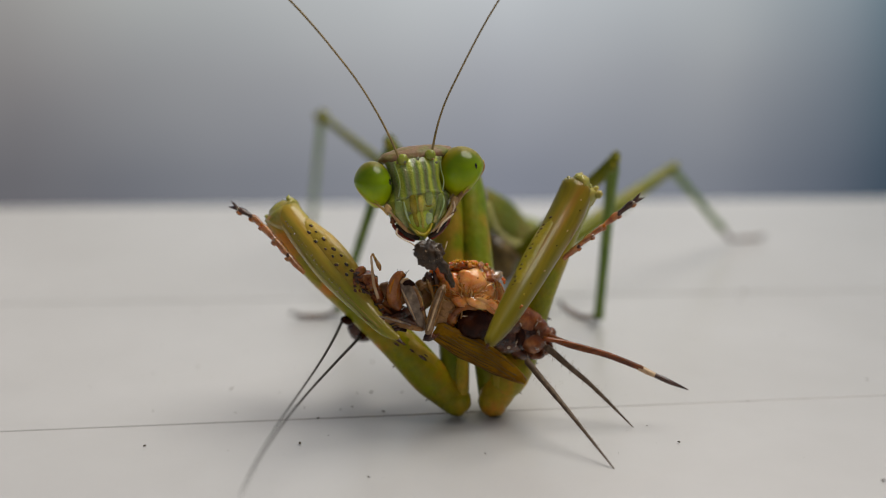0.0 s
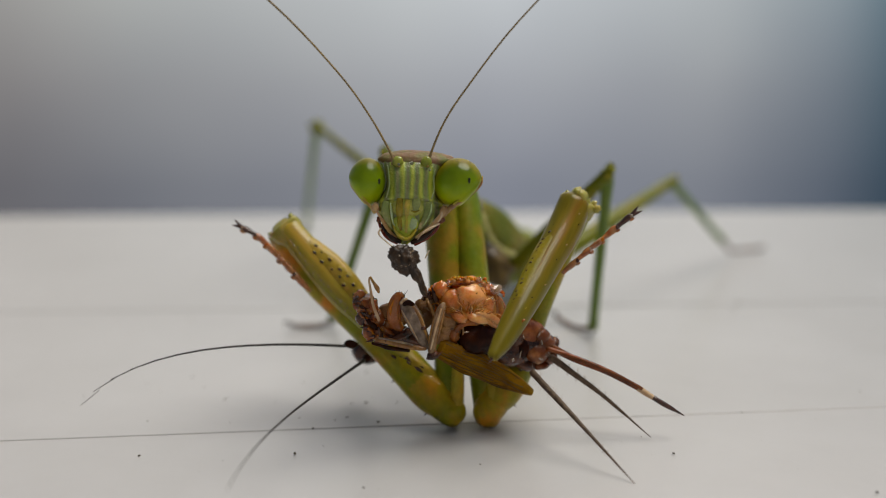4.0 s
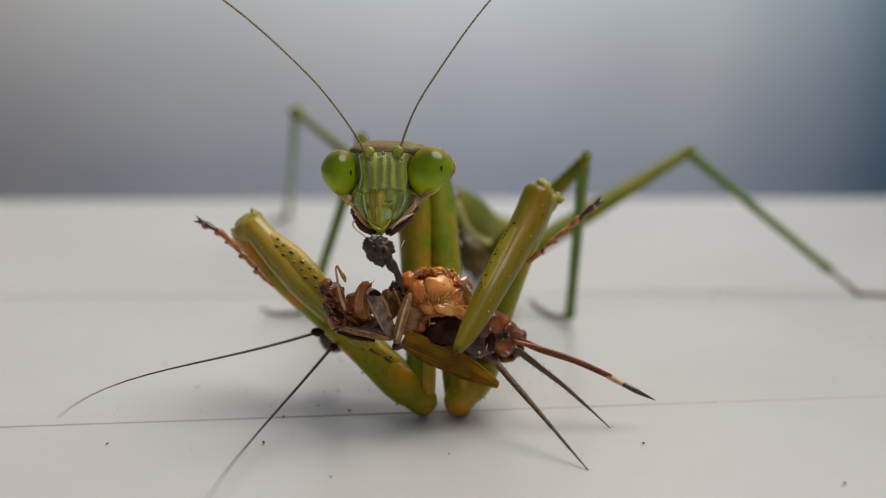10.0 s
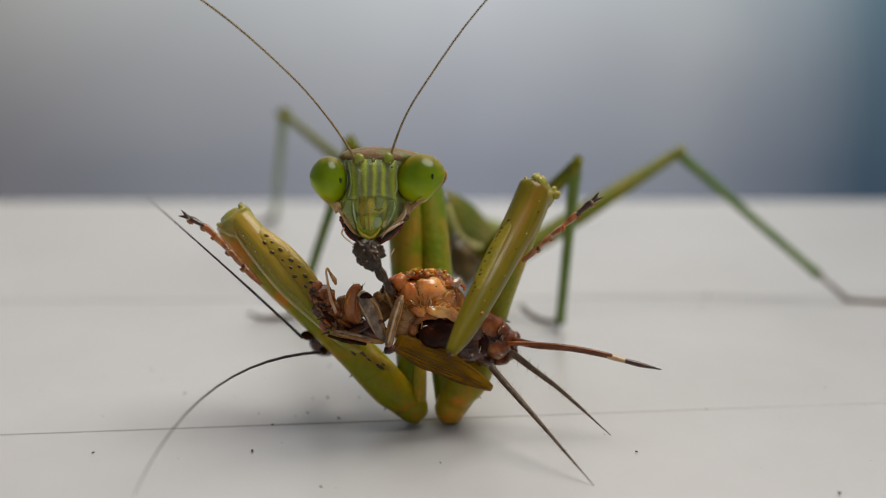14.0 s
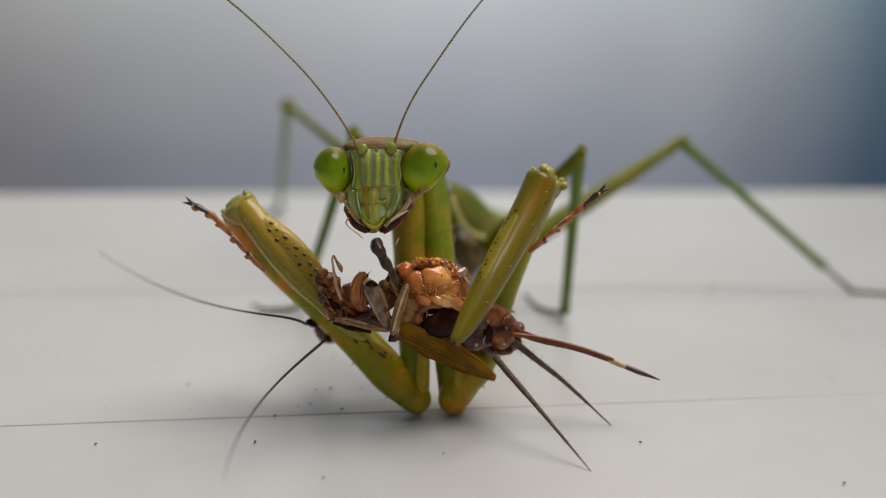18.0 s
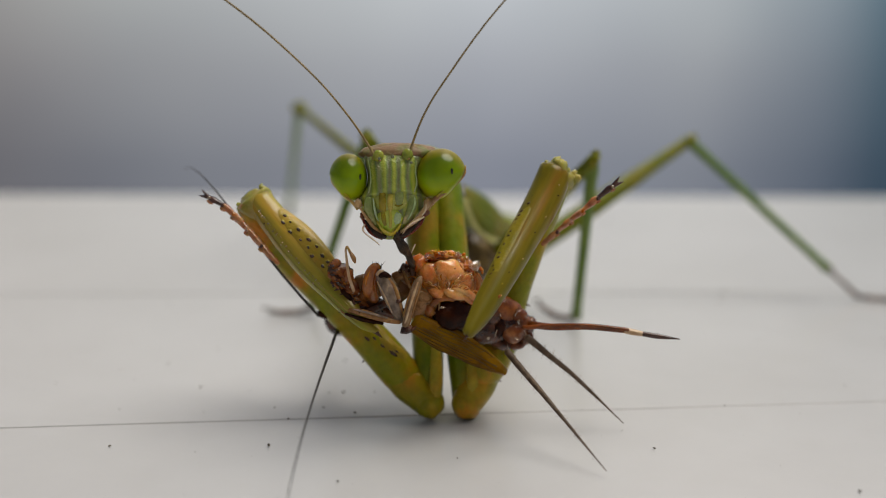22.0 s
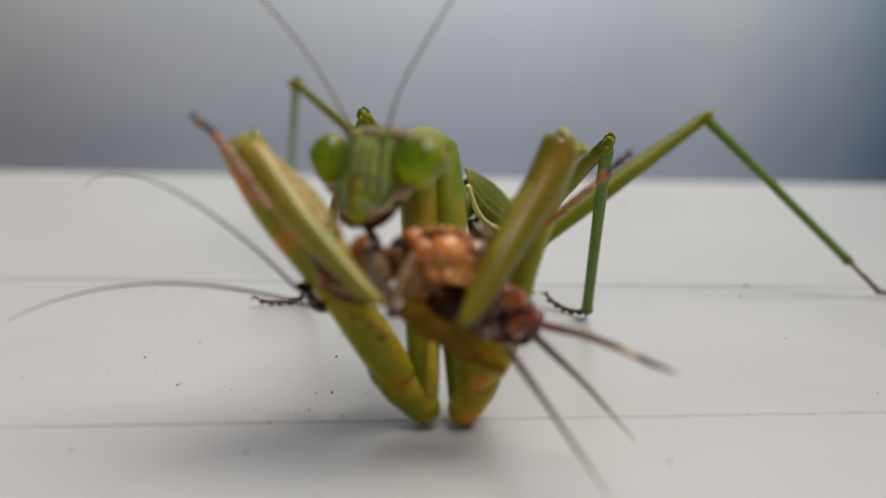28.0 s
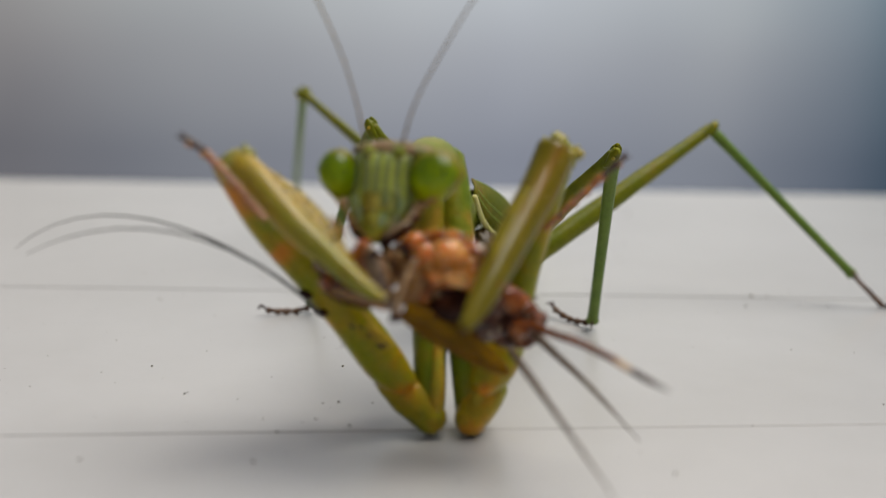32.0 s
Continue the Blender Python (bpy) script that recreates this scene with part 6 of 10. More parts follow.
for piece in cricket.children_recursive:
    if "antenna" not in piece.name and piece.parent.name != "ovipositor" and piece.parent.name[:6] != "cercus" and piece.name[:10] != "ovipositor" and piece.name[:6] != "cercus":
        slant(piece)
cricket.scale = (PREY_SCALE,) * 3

# ---------------------------------------------------------------- chewed flesh in the mouth
morsel = thing("morsel", "dark chewed strand of flesh hanging from the mantis's jaws", "food scrap", at=(-3.4, -4.2, 12.0))
LUMP = (-3.45, -4.0, 11.15)
chewed_lump = part("chewed_lump", blob(LUMP, (0.74, 0.55, 0.74), 0.4, 2.0, (0, 15, 0), 28, 20, seed=1.0), MORSEL, morsel, at=LUMP)
part("torn_flap", blob((-3.9, -4.2, 11.4), (0.4, 0.3, 0.5), 0.5, 2.5, (0, -20, 0), 16, 12, seed=6.0), MORSEL, chewed_lump)
part("torn_strand", tube([(-3.3, -4.0, 11.6, 0.2), (-3.12, -4.1, 11.1, 0.34), (-2.93, -4.15, 10.65, 0.22), (-2.7, -4.2, 10.3, 0.26), (-2.5, -4.05, 9.85, 0.17), (-2.32, -3.9, 9.4, 0.2), (-2.2, -3.7, 9.05, 0.14)], 48, 14, rough=1.1), MORSEL, morsel, "dark torn strand")
for k in range(12):
    q = Vector(LUMP) + Vector((random.uniform(-0.6, 0.6), -0.5, random.uniform(-0.6, 0.6)))
    part("wet_speck", blob(q, (0.06, 0.05, 0.04), 0.3, 2, u=8, v=6), GLAZE, chewed_lump)

# ---------------------------------------------------------------- crumbs of dirt on the boards
def crumb_mesh(seed):
    bm = blob((0, 0, 0.0), (0.16, 0.11, 0.07), 0.7, 1.7, (0, 0, 0), 8, 6, seed=seed)
    return bm


crumbs = []
for k in range(4):
    c = part("dirt_crumb", crumb_mesh(k * 2.3), CRUMB, None, at=(0, 0, 0))
    tagged(c, "tiny dark crumb of dirt on the white boards", "dirt", "dirt crumbs on the sill")
    crumbs.append(c)
spots = [(-10.2, -4.5, 1.0), (-9.6, -0.5, 1.0), (-19.2, 9.7, 0.7), (-16.0, 5.0, 0.7), (-10.7, 1.4, 0.6), (23.2, 16.0, 0.5), (17.1, 2.0, 0.6), (11.5, -4.7, 0.8), (0.4, -6.2, 0.6), (-25.5, 5.6, 0.6), (-19.1, -4.7, 0.9), (-20.1, 1.0, 0.4), (-7.1, 10.5, 0.8), (-6.7, 4.2, 0.8), (-7.6, 4.0, 0.5), (-7.7, 1.5, 0.6), (-5.7, 0.6, 0.8), (-4.7, 4.2, 0.5), (22.6, 26.4, 1.0), (25.0, 29.4, 0.8), (23.7, 29.3, 1.3), (18.2, 60.2, 2.2), (14.7, 40.5, 1.0), (29.1, 27.0, 0.7), (-11.3, 8.2, 0.4), (-9.0, 16.3, 0.4), (-8.7, -3.3, 0.4), (10.1, -2.1, 0.5), (25.9, 5.9, 0.6), (-8.4, 1.0, 0.4), (-5.9, -9.3, 0.8), (21.1, -10.2, 0.9)]
rnd = random.Random(11)
while len(spots) < 230:
    x, y = rnd.uniform(-36, 36), rnd.uniform(-12, 60) if len(spots) < 150 else rnd.uniform(2, 30)
    if abs(x) < 34 + 0.5 * y:
        spots.append((x, y, rnd.choice((0.22, 0.26, 0.32, 0.4, 0.5, 0.7)) * (0.45 + 0.016 * max(y, 0))))
for k, (x, y, s) in enumerate(spots):
    m = pose(x * MM, y * MM, (0.02 + 0.05 * s) * MM, 0, 0, rnd.uniform(0, 180))
    ob = crumbs[k] if k < 4 else copy_thing(crumbs[k % 4], m)
    ob.matrix_basis = m @ Matrix.Diagonal((s * 0.75, s * rnd.uniform(0.25, 0.9), s * 0.75, 1))


# ---------------------------------------------------------------- what moves
def motions():
    walk(cricket, [
        (0, pose(-0.000600, -0.000923, 0.006729, 0.00, 4.66, 0.00)),
        (0.5, pose(-0.000365, -0.000923, 0.006393, 0.00, 2.85, 0.00)),
        (1, pose(-0.000329, -0.000923, 0.006125, 0.00, 2.28, 0.00)),
        (1.5, pose(-0.000288, -0.000923, 0.006118, 0.00, 2.50, 0.00)),
        (2, pose(-0.000260, -0.000923, 0.006006, 0.00, 2.48, 0.00)),
        (2.5, pose(-0.000327, -0.000923, 0.005940, 0.00, 2.47, 0.00)),
        (3, pose(-0.000118, -0.000923, 0.006252, 0.00, -0.08, 0.00)),
        (3.5, pose(-0.000152, -0.000923, 0.006468, 0.00, 0.13, 0.00)),
        (5.5, pose(-0.000320, -0.000923, 0.006201, 0.00, 0.15, 0.00)),
        (6, pose(-0.000241, -0.000923, 0.006271, 0.00, 0.56, 0.00)),
        (6.5, pose(-0.000166, -0.000923, 0.006133, 0.00, 0.44, 0.00)),
        (7, pose(-0.000179, -0.000923, 0.006008, 0.00, 0.41, 0.00)),
        (7.5, pose(-0.000221, -0.000923, 0.006439, 0.00, 0.08, 0.00)),
        (8, pose(-0.000340, -0.000923, 0.006293, 0.00, 1.07, 0.00)),
        (8.5, pose(-0.000376, -0.000923, 0.006011, 0.00, 0.10, 0.00)),
        (9, pose(-0.000421, -0.000923, 0.006114, 0.00, 0.00, 0.00)),
        (9.5, pose(-0.000452, -0.000923, 0.006509, 0.00, 1.29, 0.00)),
        (10, pose(-0.000437, -0.000923, 0.006284, 0.00, 1.33, 0.00)),
        (10.5, pose(-0.000412, -0.000923, 0.006878, 0.00, 1.82, 0.00)),
        (11, pose(-0.000512, -0.000923, 0.007161, 0.00, 2.30, 0.00)),
        (11.5, pose(-0.000421, -0.000923, 0.006761, 0.00, 0.87, 0.00)),
        (12, pose(-0.000383, -0.000923, 0.006521, 0.00, 0.63, 0.00)),
        (12.5, pose(-0.000376, -0.000923, 0.006549, 0.00, 1.28, 0.00)),
        (13, pose(-0.000425, -0.000923, 0.006559, 0.00, 1.20, 0.00)),
        (13.5, pose(-0.000364, -0.000923, 0.006511, 0.00, 0.73, 0.00)),
        (14, pose(-0.000371, -0.001186, 0.006631, 0.023, 0.877, 0.035)),
        (14.5, pose(-0.000399, -0.000960, 0.006558, 0.019, 1.670, -0.030)),
        (15, pose(-0.000370, -0.001006, 0.006498, 0.044, 1.262, -0.082)),
        (15.5, pose(-0.000427, -0.000931, 0.006522, 0.022, 1.486, -0.013)),
        (17.5, pose(-0.000412, -0.001075, 0.006987, 0.030, 2.998, 0.029)),
        (18, pose(-0.000257, -0.000761, 0.006590, 0.065, 2.007, -0.059)),
        (18.5, pose(-0.000311, -0.001083, 0.006687, 0.021, 2.029, 0.099)),
        (19, pose(-0.000324, -0.000770, 0.006814, -0.021, 2.512, -0.059)),
        (19.5, pose(-0.000363, -0.000827, 0.006975, -0.011, 2.891, -0.109)),
        (20, pose(-0.000398, -0.000970, 0.007052, 0.029, 2.956, 0.094)),
        (20.5, pose(-0.000498, -0.000979, 0.007264, -0.112, 3.610, 0.112)),
        (21, pose(-0.000420, -0.000826, 0.007352, 0.074, 3.234, -0.020)),
        (21.5, pose(-0.000448, -0.000556, 0.007213, -0.125, 3.058, 0.078)),
        (22, pose(-0.000389, -0.000710, 0.007271, 0.074, 2.578, 0.082)),
        (22.5, pose(-0.000417, -0.001036, 0.007950, 0.036, 4.259, 0.177)),
        (23, pose(-0.000395, -0.000812, 0.008002, 0.060, 4.756, -0.040)),
        (23.5, pose(-0.000388, -0.000941, 0.008053, 0.101, 6.003, -0.143)),
        (24, pose(-0.000454, -0.001630, 0.008156, -0.148, 5.520, -0.167)),
        (24.5, pose(-0.000518, -0.002482, 0.008581, -0.324, 6.281, -0.714)),
        (25, pose(-0.000461, -0.002768, 0.008945, 0.490, 9.312, -1.598)),
        (25.5, pose(-0.000452, -0.003092, 0.009011, 0.160, 9.224, -1.650)),
        (27.5, pose(-0.000375, -0.003159, 0.008625, 0.019, 5.984, -1.725)),
        (28, pose(-0.000399, -0.003183, 0.008679, 0.102, 6.099, -1.639)),
        (28.5, pose(-0.000514, -0.003255, 0.008936, 0.113, 6.033, -1.637)),
        (29, pose(-0.000564, -0.003260, 0.009004, 0.125, 6.019, -1.663)),
        (29.5, pose(-0.000702, -0.003242, 0.009147, 0.075, 4.657, -1.585)),
        (30, pose(-0.000765, -0.003302, 0.008880, 0.049, 2.602, -1.616)),
        (30.5, pose(-0.000624, -0.003291, 0.009106, 0.094, 3.661, -1.623)),
        (31, pose(-0.000628, -0.003255, 0.009140, 0.024, 4.419, -1.663)),
        (31.5, pose(-0.000618, -0.003225, 0.008928, 0.062, 4.777, -1.672)),
        (32, pose(-0.000642, -0.003156, 0.009038, 0.135, 4.999, -1.637)),
    ])
    walk(left_femur, [
        (0, pose(-0.001397, 0.000027, 0.001175, 6.98, 4.34, 5.62)),
        (0.5, pose(-0.001200, -0.000000, 0.000950, 4.87, 2.96, 3.96)),
        (1, pose(-0.001200, 0.000000, 0.000950, 1.03, 1.65, 0.49)),
        (1.5, pose(-0.001200, 0.000000, 0.000950, 1.90, 2.14, 1.21)),
        (2, pose(-0.001200, 0.000000, 0.000950, -0.26, 1.13, -0.66)),
        (2.5, pose(-0.001200, 0.000000, 0.000950, -0.26, 1.46, -0.78)),
        (3, pose(-0.001200, -0.000000, 0.000950, 1.47, 3.36, 0.37)),
        (3.5, pose(-0.001200, -0.000000, 0.000950, 1.46, 3.36, 0.35)),
        (5.5, pose(-0.001200, -0.000000, 0.000950, -2.88, -0.79, -2.72)),
        (6, pose(-0.001200, 0.000000, 0.000950, -2.04, -0.04, -2.12)),
        (6.5, pose(-0.001200, 0.000000, 0.000950, -2.63, -0.08, -2.72)),
        (7, pose(-0.001200, 0.000000, 0.000950, -2.82, -0.02, -2.94)),
        (7.5, pose(-0.001200, -0.000000, 0.000950, -0.39, 1.45, -0.91)),
        (8, pose(-0.001200, 0.000000, 0.000950, -1.87, -0.20, -1.87)),
        (8.5, pose(-0.001200, 0.000000, 0.000950, -0.39, -0.13, -0.35)),
        (9, pose(-0.001200, 0.000000, 0.000950, -0.00, -0.00, -0.00)),
        (9.5, pose(-0.001200, 0.000000, 0.000950, 4.15, 2.56, 3.36)),
        (10, pose(-0.001200, -0.000000, 0.000950, 0.89, 0.21, 0.85)),
        (10.5, pose(-0.001424, 0.000031, 0.001210, 7.06, 4.69, 5.59)),
        (11, pose(-0.001452, 0.000035, 0.001247, 7.16, 5.12, 5.55)),
        (11.5, pose(-0.001321, 0.000017, 0.001085, 6.81, 3.70, 5.66)),
        (12, pose(-0.001326, 0.000017, 0.001088, 6.71, 3.24, 5.71)),
        (12.5, pose(-0.001276, 0.000010, 0.001034, 6.71, 3.32, 5.69)),
        (13, pose(-0.001200, 0.000000, 0.000950, 5.96, 2.98, 5.04)),
        (13.5, pose(-0.001239, 0.000005, 0.000993, 6.63, 3.01, 5.71)),
        (14, pose(-0.001264, -0.000246, 0.001155, 6.695, 3.085, 5.766)),
        (14.5, pose(-0.001285, -0.000023, 0.001113, 6.729, 3.258, 5.671)),
        (15, pose(-0.001257, -0.000071, 0.001071, 6.687, 3.078, 5.629)),
        (15.5, pose(-0.001297, 0.000007, 0.001094, 6.701, 3.134, 5.697)),
        (17.5, pose(-0.001360, -0.000127, 0.001202, 7.046, 4.605, 5.610)),
        (18, pose(-0.001374, 0.000196, 0.001129, 6.957, 3.940, 5.603)),
        (18.5, pose(-0.001358, -0.000135, 0.001207, 6.960, 4.187, 5.720)),
        (19, pose(-0.001393, 0.000182, 0.001198, 6.996, 4.484, 5.550)),
        (19.5, pose(-0.001491, 0.000133, 0.001226, 7.120, 4.952, 5.470)),
        (20, pose(-0.001454, -0.000010, 0.001314, 7.184, 5.044, 5.654)),
        (20.5, pose(-0.001607, -0.000017, 0.001453, 7.205, 5.621, 5.648)),
        (21, pose(-0.001699, 0.000166, 0.001486, 7.515, 6.087, 5.504)),
        (21.5, pose(-0.001586, 0.000411, 0.001380, 7.123, 5.211, 5.683)),
        (22, pose(-0.001606, 0.000277, 0.001411, 7.350, 5.371, 5.677)),
        (22.5, pose(-0.001731, -0.000040, 0.001647, 7.585, 6.485, 5.699)),
        (23, pose(-0.001784, 0.000201, 0.001672, 7.701, 6.800, 5.462)),
        (23.5, pose(-0.001732, 0.000071, 0.001643, 7.721, 6.763, 5.339)),
        (24, pose(-0.002051, -0.000009, 0.002157, 7.947, 8.394, 5.254)),
        (24.5, pose(-0.002337, -0.000240, 0.002620, 14.01, 11.39, 9.42)),
        (25, pose(-0.002418, 0.000213, 0.002787, 21.23, 13.74, 13.35)),
        (25.5, pose(-0.002460, 0.000100, 0.002972, 20.98, 13.80, 13.34)),
        (27.5, pose(-0.002367, -0.000002, 0.002676, 20.19, 12.23, 13.30)),
        (28, pose(-0.002321, -0.000026, 0.002668, 20.28, 12.24, 13.37)),
        (28.5, pose(-0.002398, -0.000090, 0.002758, 20.05, 11.54, 13.45)),
        (29, pose(-0.002378, -0.000099, 0.002704, 19.92, 11.21, 13.46)),
        (29.5, pose(-0.002362, -0.000101, 0.002567, 19.01, 8.96, 13.70)),
        (30, pose(-0.002322, -0.000177, 0.002414, 18.12, 6.77, 13.86)),
        (30.5, pose(-0.002443, -0.000128, 0.002750, 19.55, 10.22, 13.59)),
        (31, pose(-0.002462, -0.000098, 0.002774, 19.32, 9.79, 13.59)),
        (31.5, pose(-0.002507, -0.000057, 0.002797, 19.36, 9.75, 13.61)),
        (32, pose(-0.002588, 0.000025, 0.002797, 19.34, 9.49, 13.68)),
    ])
    walk(left_tibia, [
        (0, pose(-0.011300, 0.001400, 0.012495, -13.66, -4.16, -12.48)),
        (0.5, pose(-0.011360, 0.002025, 0.011940, -10.63, -3.56, -9.55)),
        (1, pose(-0.011479, 0.003327, 0.011504, -5.84, -0.82, -5.51)),
        (1.5, pose(-0.011425, 0.003045, 0.011640, -5.02, -0.35, -4.82)),
        (2, pose(-0.011504, 0.003766, 0.011330, -1.74, 0.75, -1.90)),
        (2.5, pose(-0.011438, 0.003786, 0.011388, -0.79, 2.01, -1.31)),
        (3, pose(-0.011151, 0.003273, 0.011830, 0.02, 2.51, -0.66)),
        (3.5, pose(-0.011150, 0.003278, 0.011829, -4.16, 0.49, -4.21)),
        (5.5, pose(-0.011680, 0.004610, 0.010800, -5.48, -2.34, -4.72)),
        (6, pose(-0.011603, 0.004348, 0.010999, -5.23, -2.17, -4.52)),
        (6.5, pose(-0.011559, 0.004560, 0.010949, 0.10, 0.26, 0.02)),
        (7, pose(-0.011529, 0.004633, 0.010947, 0.07, 0.90, -0.18)),
        (7.5, pose(-0.011430, 0.003832, 0.011379, -5.41, -1.58, -4.86)),
        (8, pose(-0.011650, 0.004274, 0.010981, -7.66, -3.34, -6.59)),
        (8.5, pose(-0.011750, 0.003734, 0.011092, 0.49, 0.34, 0.38)),
        (9, pose(-0.011750, 0.003600, 0.011140, 0.00, 0.00, 0.00)),
        (9.5, pose(-0.011423, 0.002257, 0.011835, -9.95, -3.73, -8.79)),
        (10, pose(-0.011763, 0.003285, 0.011233, -7.54, -3.81, -6.34)),
        (10.5, pose(-0.011256, 0.001400, 0.012592, -9.69, -2.96, -8.76)),
        (11, pose(-0.011196, 0.001400, 0.012706, -12.67, -4.49, -11.35)),
        (11.5, pose(-0.011355, 0.001400, 0.012288, -9.71, -3.90, -8.50)),
        (12, pose(-0.011451, 0.001400, 0.012208, -5.83, -2.09, -5.14)),
        (12.5, pose(-0.011384, 0.001400, 0.012169, -8.87, -3.54, -7.76)),
        (13, pose(-0.011372, 0.001635, 0.011994, -10.81, -4.50, -9.43)),
        (13.5, pose(-0.011411, 0.001400, 0.012070, -8.89, -3.76, -7.71)),
        (14, pose(-0.011420, 0.001128, 0.012248, -8.559, -3.450, -7.457)),
        (14.5, pose(-0.011405, 0.001367, 0.012237, -9.191, -3.517, -8.141)),
        (15, pose(-0.011411, 0.001329, 0.012162, -8.381, -3.342, -7.445)),
        (15.5, pose(-0.011443, 0.001392, 0.012195, -8.838, -3.371, -7.815)),
        (17.5, pose(-0.011209, 0.001240, 0.012569, -12.982, -4.987, -11.484)),
        (18, pose(-0.011355, 0.001568, 0.012381, -6.807, -2.357, -6.154)),
        (18.5, pose(-0.011293, 0.001219, 0.012500, -8.419, -2.459, -7.552)),
        (19, pose(-0.011266, 0.001566, 0.012544, -10.036, -3.391, -9.038)),
        (19.5, pose(-0.011266, 0.001518, 0.012656, -11.192, -3.991, -10.078)),
        (20, pose(-0.011214, 0.001332, 0.012760, -11.942, -3.877, -10.750)),
        (20.5, pose(-0.011252, 0.001333, 0.012996, -12.754, -3.842, -11.414)),
        (21, pose(-0.011238, 0.001494, 0.013119, -11.338, -3.473, -10.388)),
        (21.5, pose(-0.011316, 0.001763, 0.012852, -12.039, -4.175, -10.596)),
        (22, pose(-0.011298, 0.001591, 0.012919, -11.287, -4.040, -10.035)),
        (22.5, pose(-0.011193, 0.001251, 0.013347, -15.185, -6.395, -13.177)),
        (23, pose(-0.011175, 0.001514, 0.013428, -14.815, -6.411, -13.071)),
        (23.5, pose(-0.011128, 0.001401, 0.013393, -16.103, -7.583, -14.196)),
        (24, pose(-0.011102, 0.001325, 0.014174, -10.539, -0.874, -10.321)),
        (24.5, pose(-0.010612, -0.000572, 0.015250, -22.00, 13.31, 3.09)),
        (25, pose(-0.009817, -0.001889, 0.015786, -39.07, 18.03, 9.93)),
        (25.5, pose(-0.009854, -0.001950, 0.015980, -35.98, 19.97, 12.20)),
        (27.5, pose(-0.010143, -0.001983, 0.015473, -38.99, 16.90, 11.40)),
        (28, pose(-0.010088, -0.002031, 0.015465, -39.76, 16.02, 11.37)),
        (28.5, pose(-0.010324, -0.002102, 0.015456, -40.12, 14.60, 11.74)),
        (29, pose(-0.010381, -0.002103, 0.015354, -41.17, 13.41, 11.64)),
        (29.5, pose(-0.010873, -0.002089, 0.014885, -43.61, 9.37, 12.17)),
        (30, pose(-0.011316, -0.002136, 0.014386, -45.45, 5.23, 12.98)),
        (30.5, pose(-0.010665, -0.002134, 0.015258, -42.18, 11.34, 11.90)),
        (31, pose(-0.010790, -0.002083, 0.015217, -42.37, 10.89, 11.87)),
        (31.5, pose(-0.010839, -0.002054, 0.015236, -42.06, 10.82, 11.76)),
        (32, pose(-0.010971, -0.001993, 0.015196, -42.71, 10.30, 11.15)),
    ])
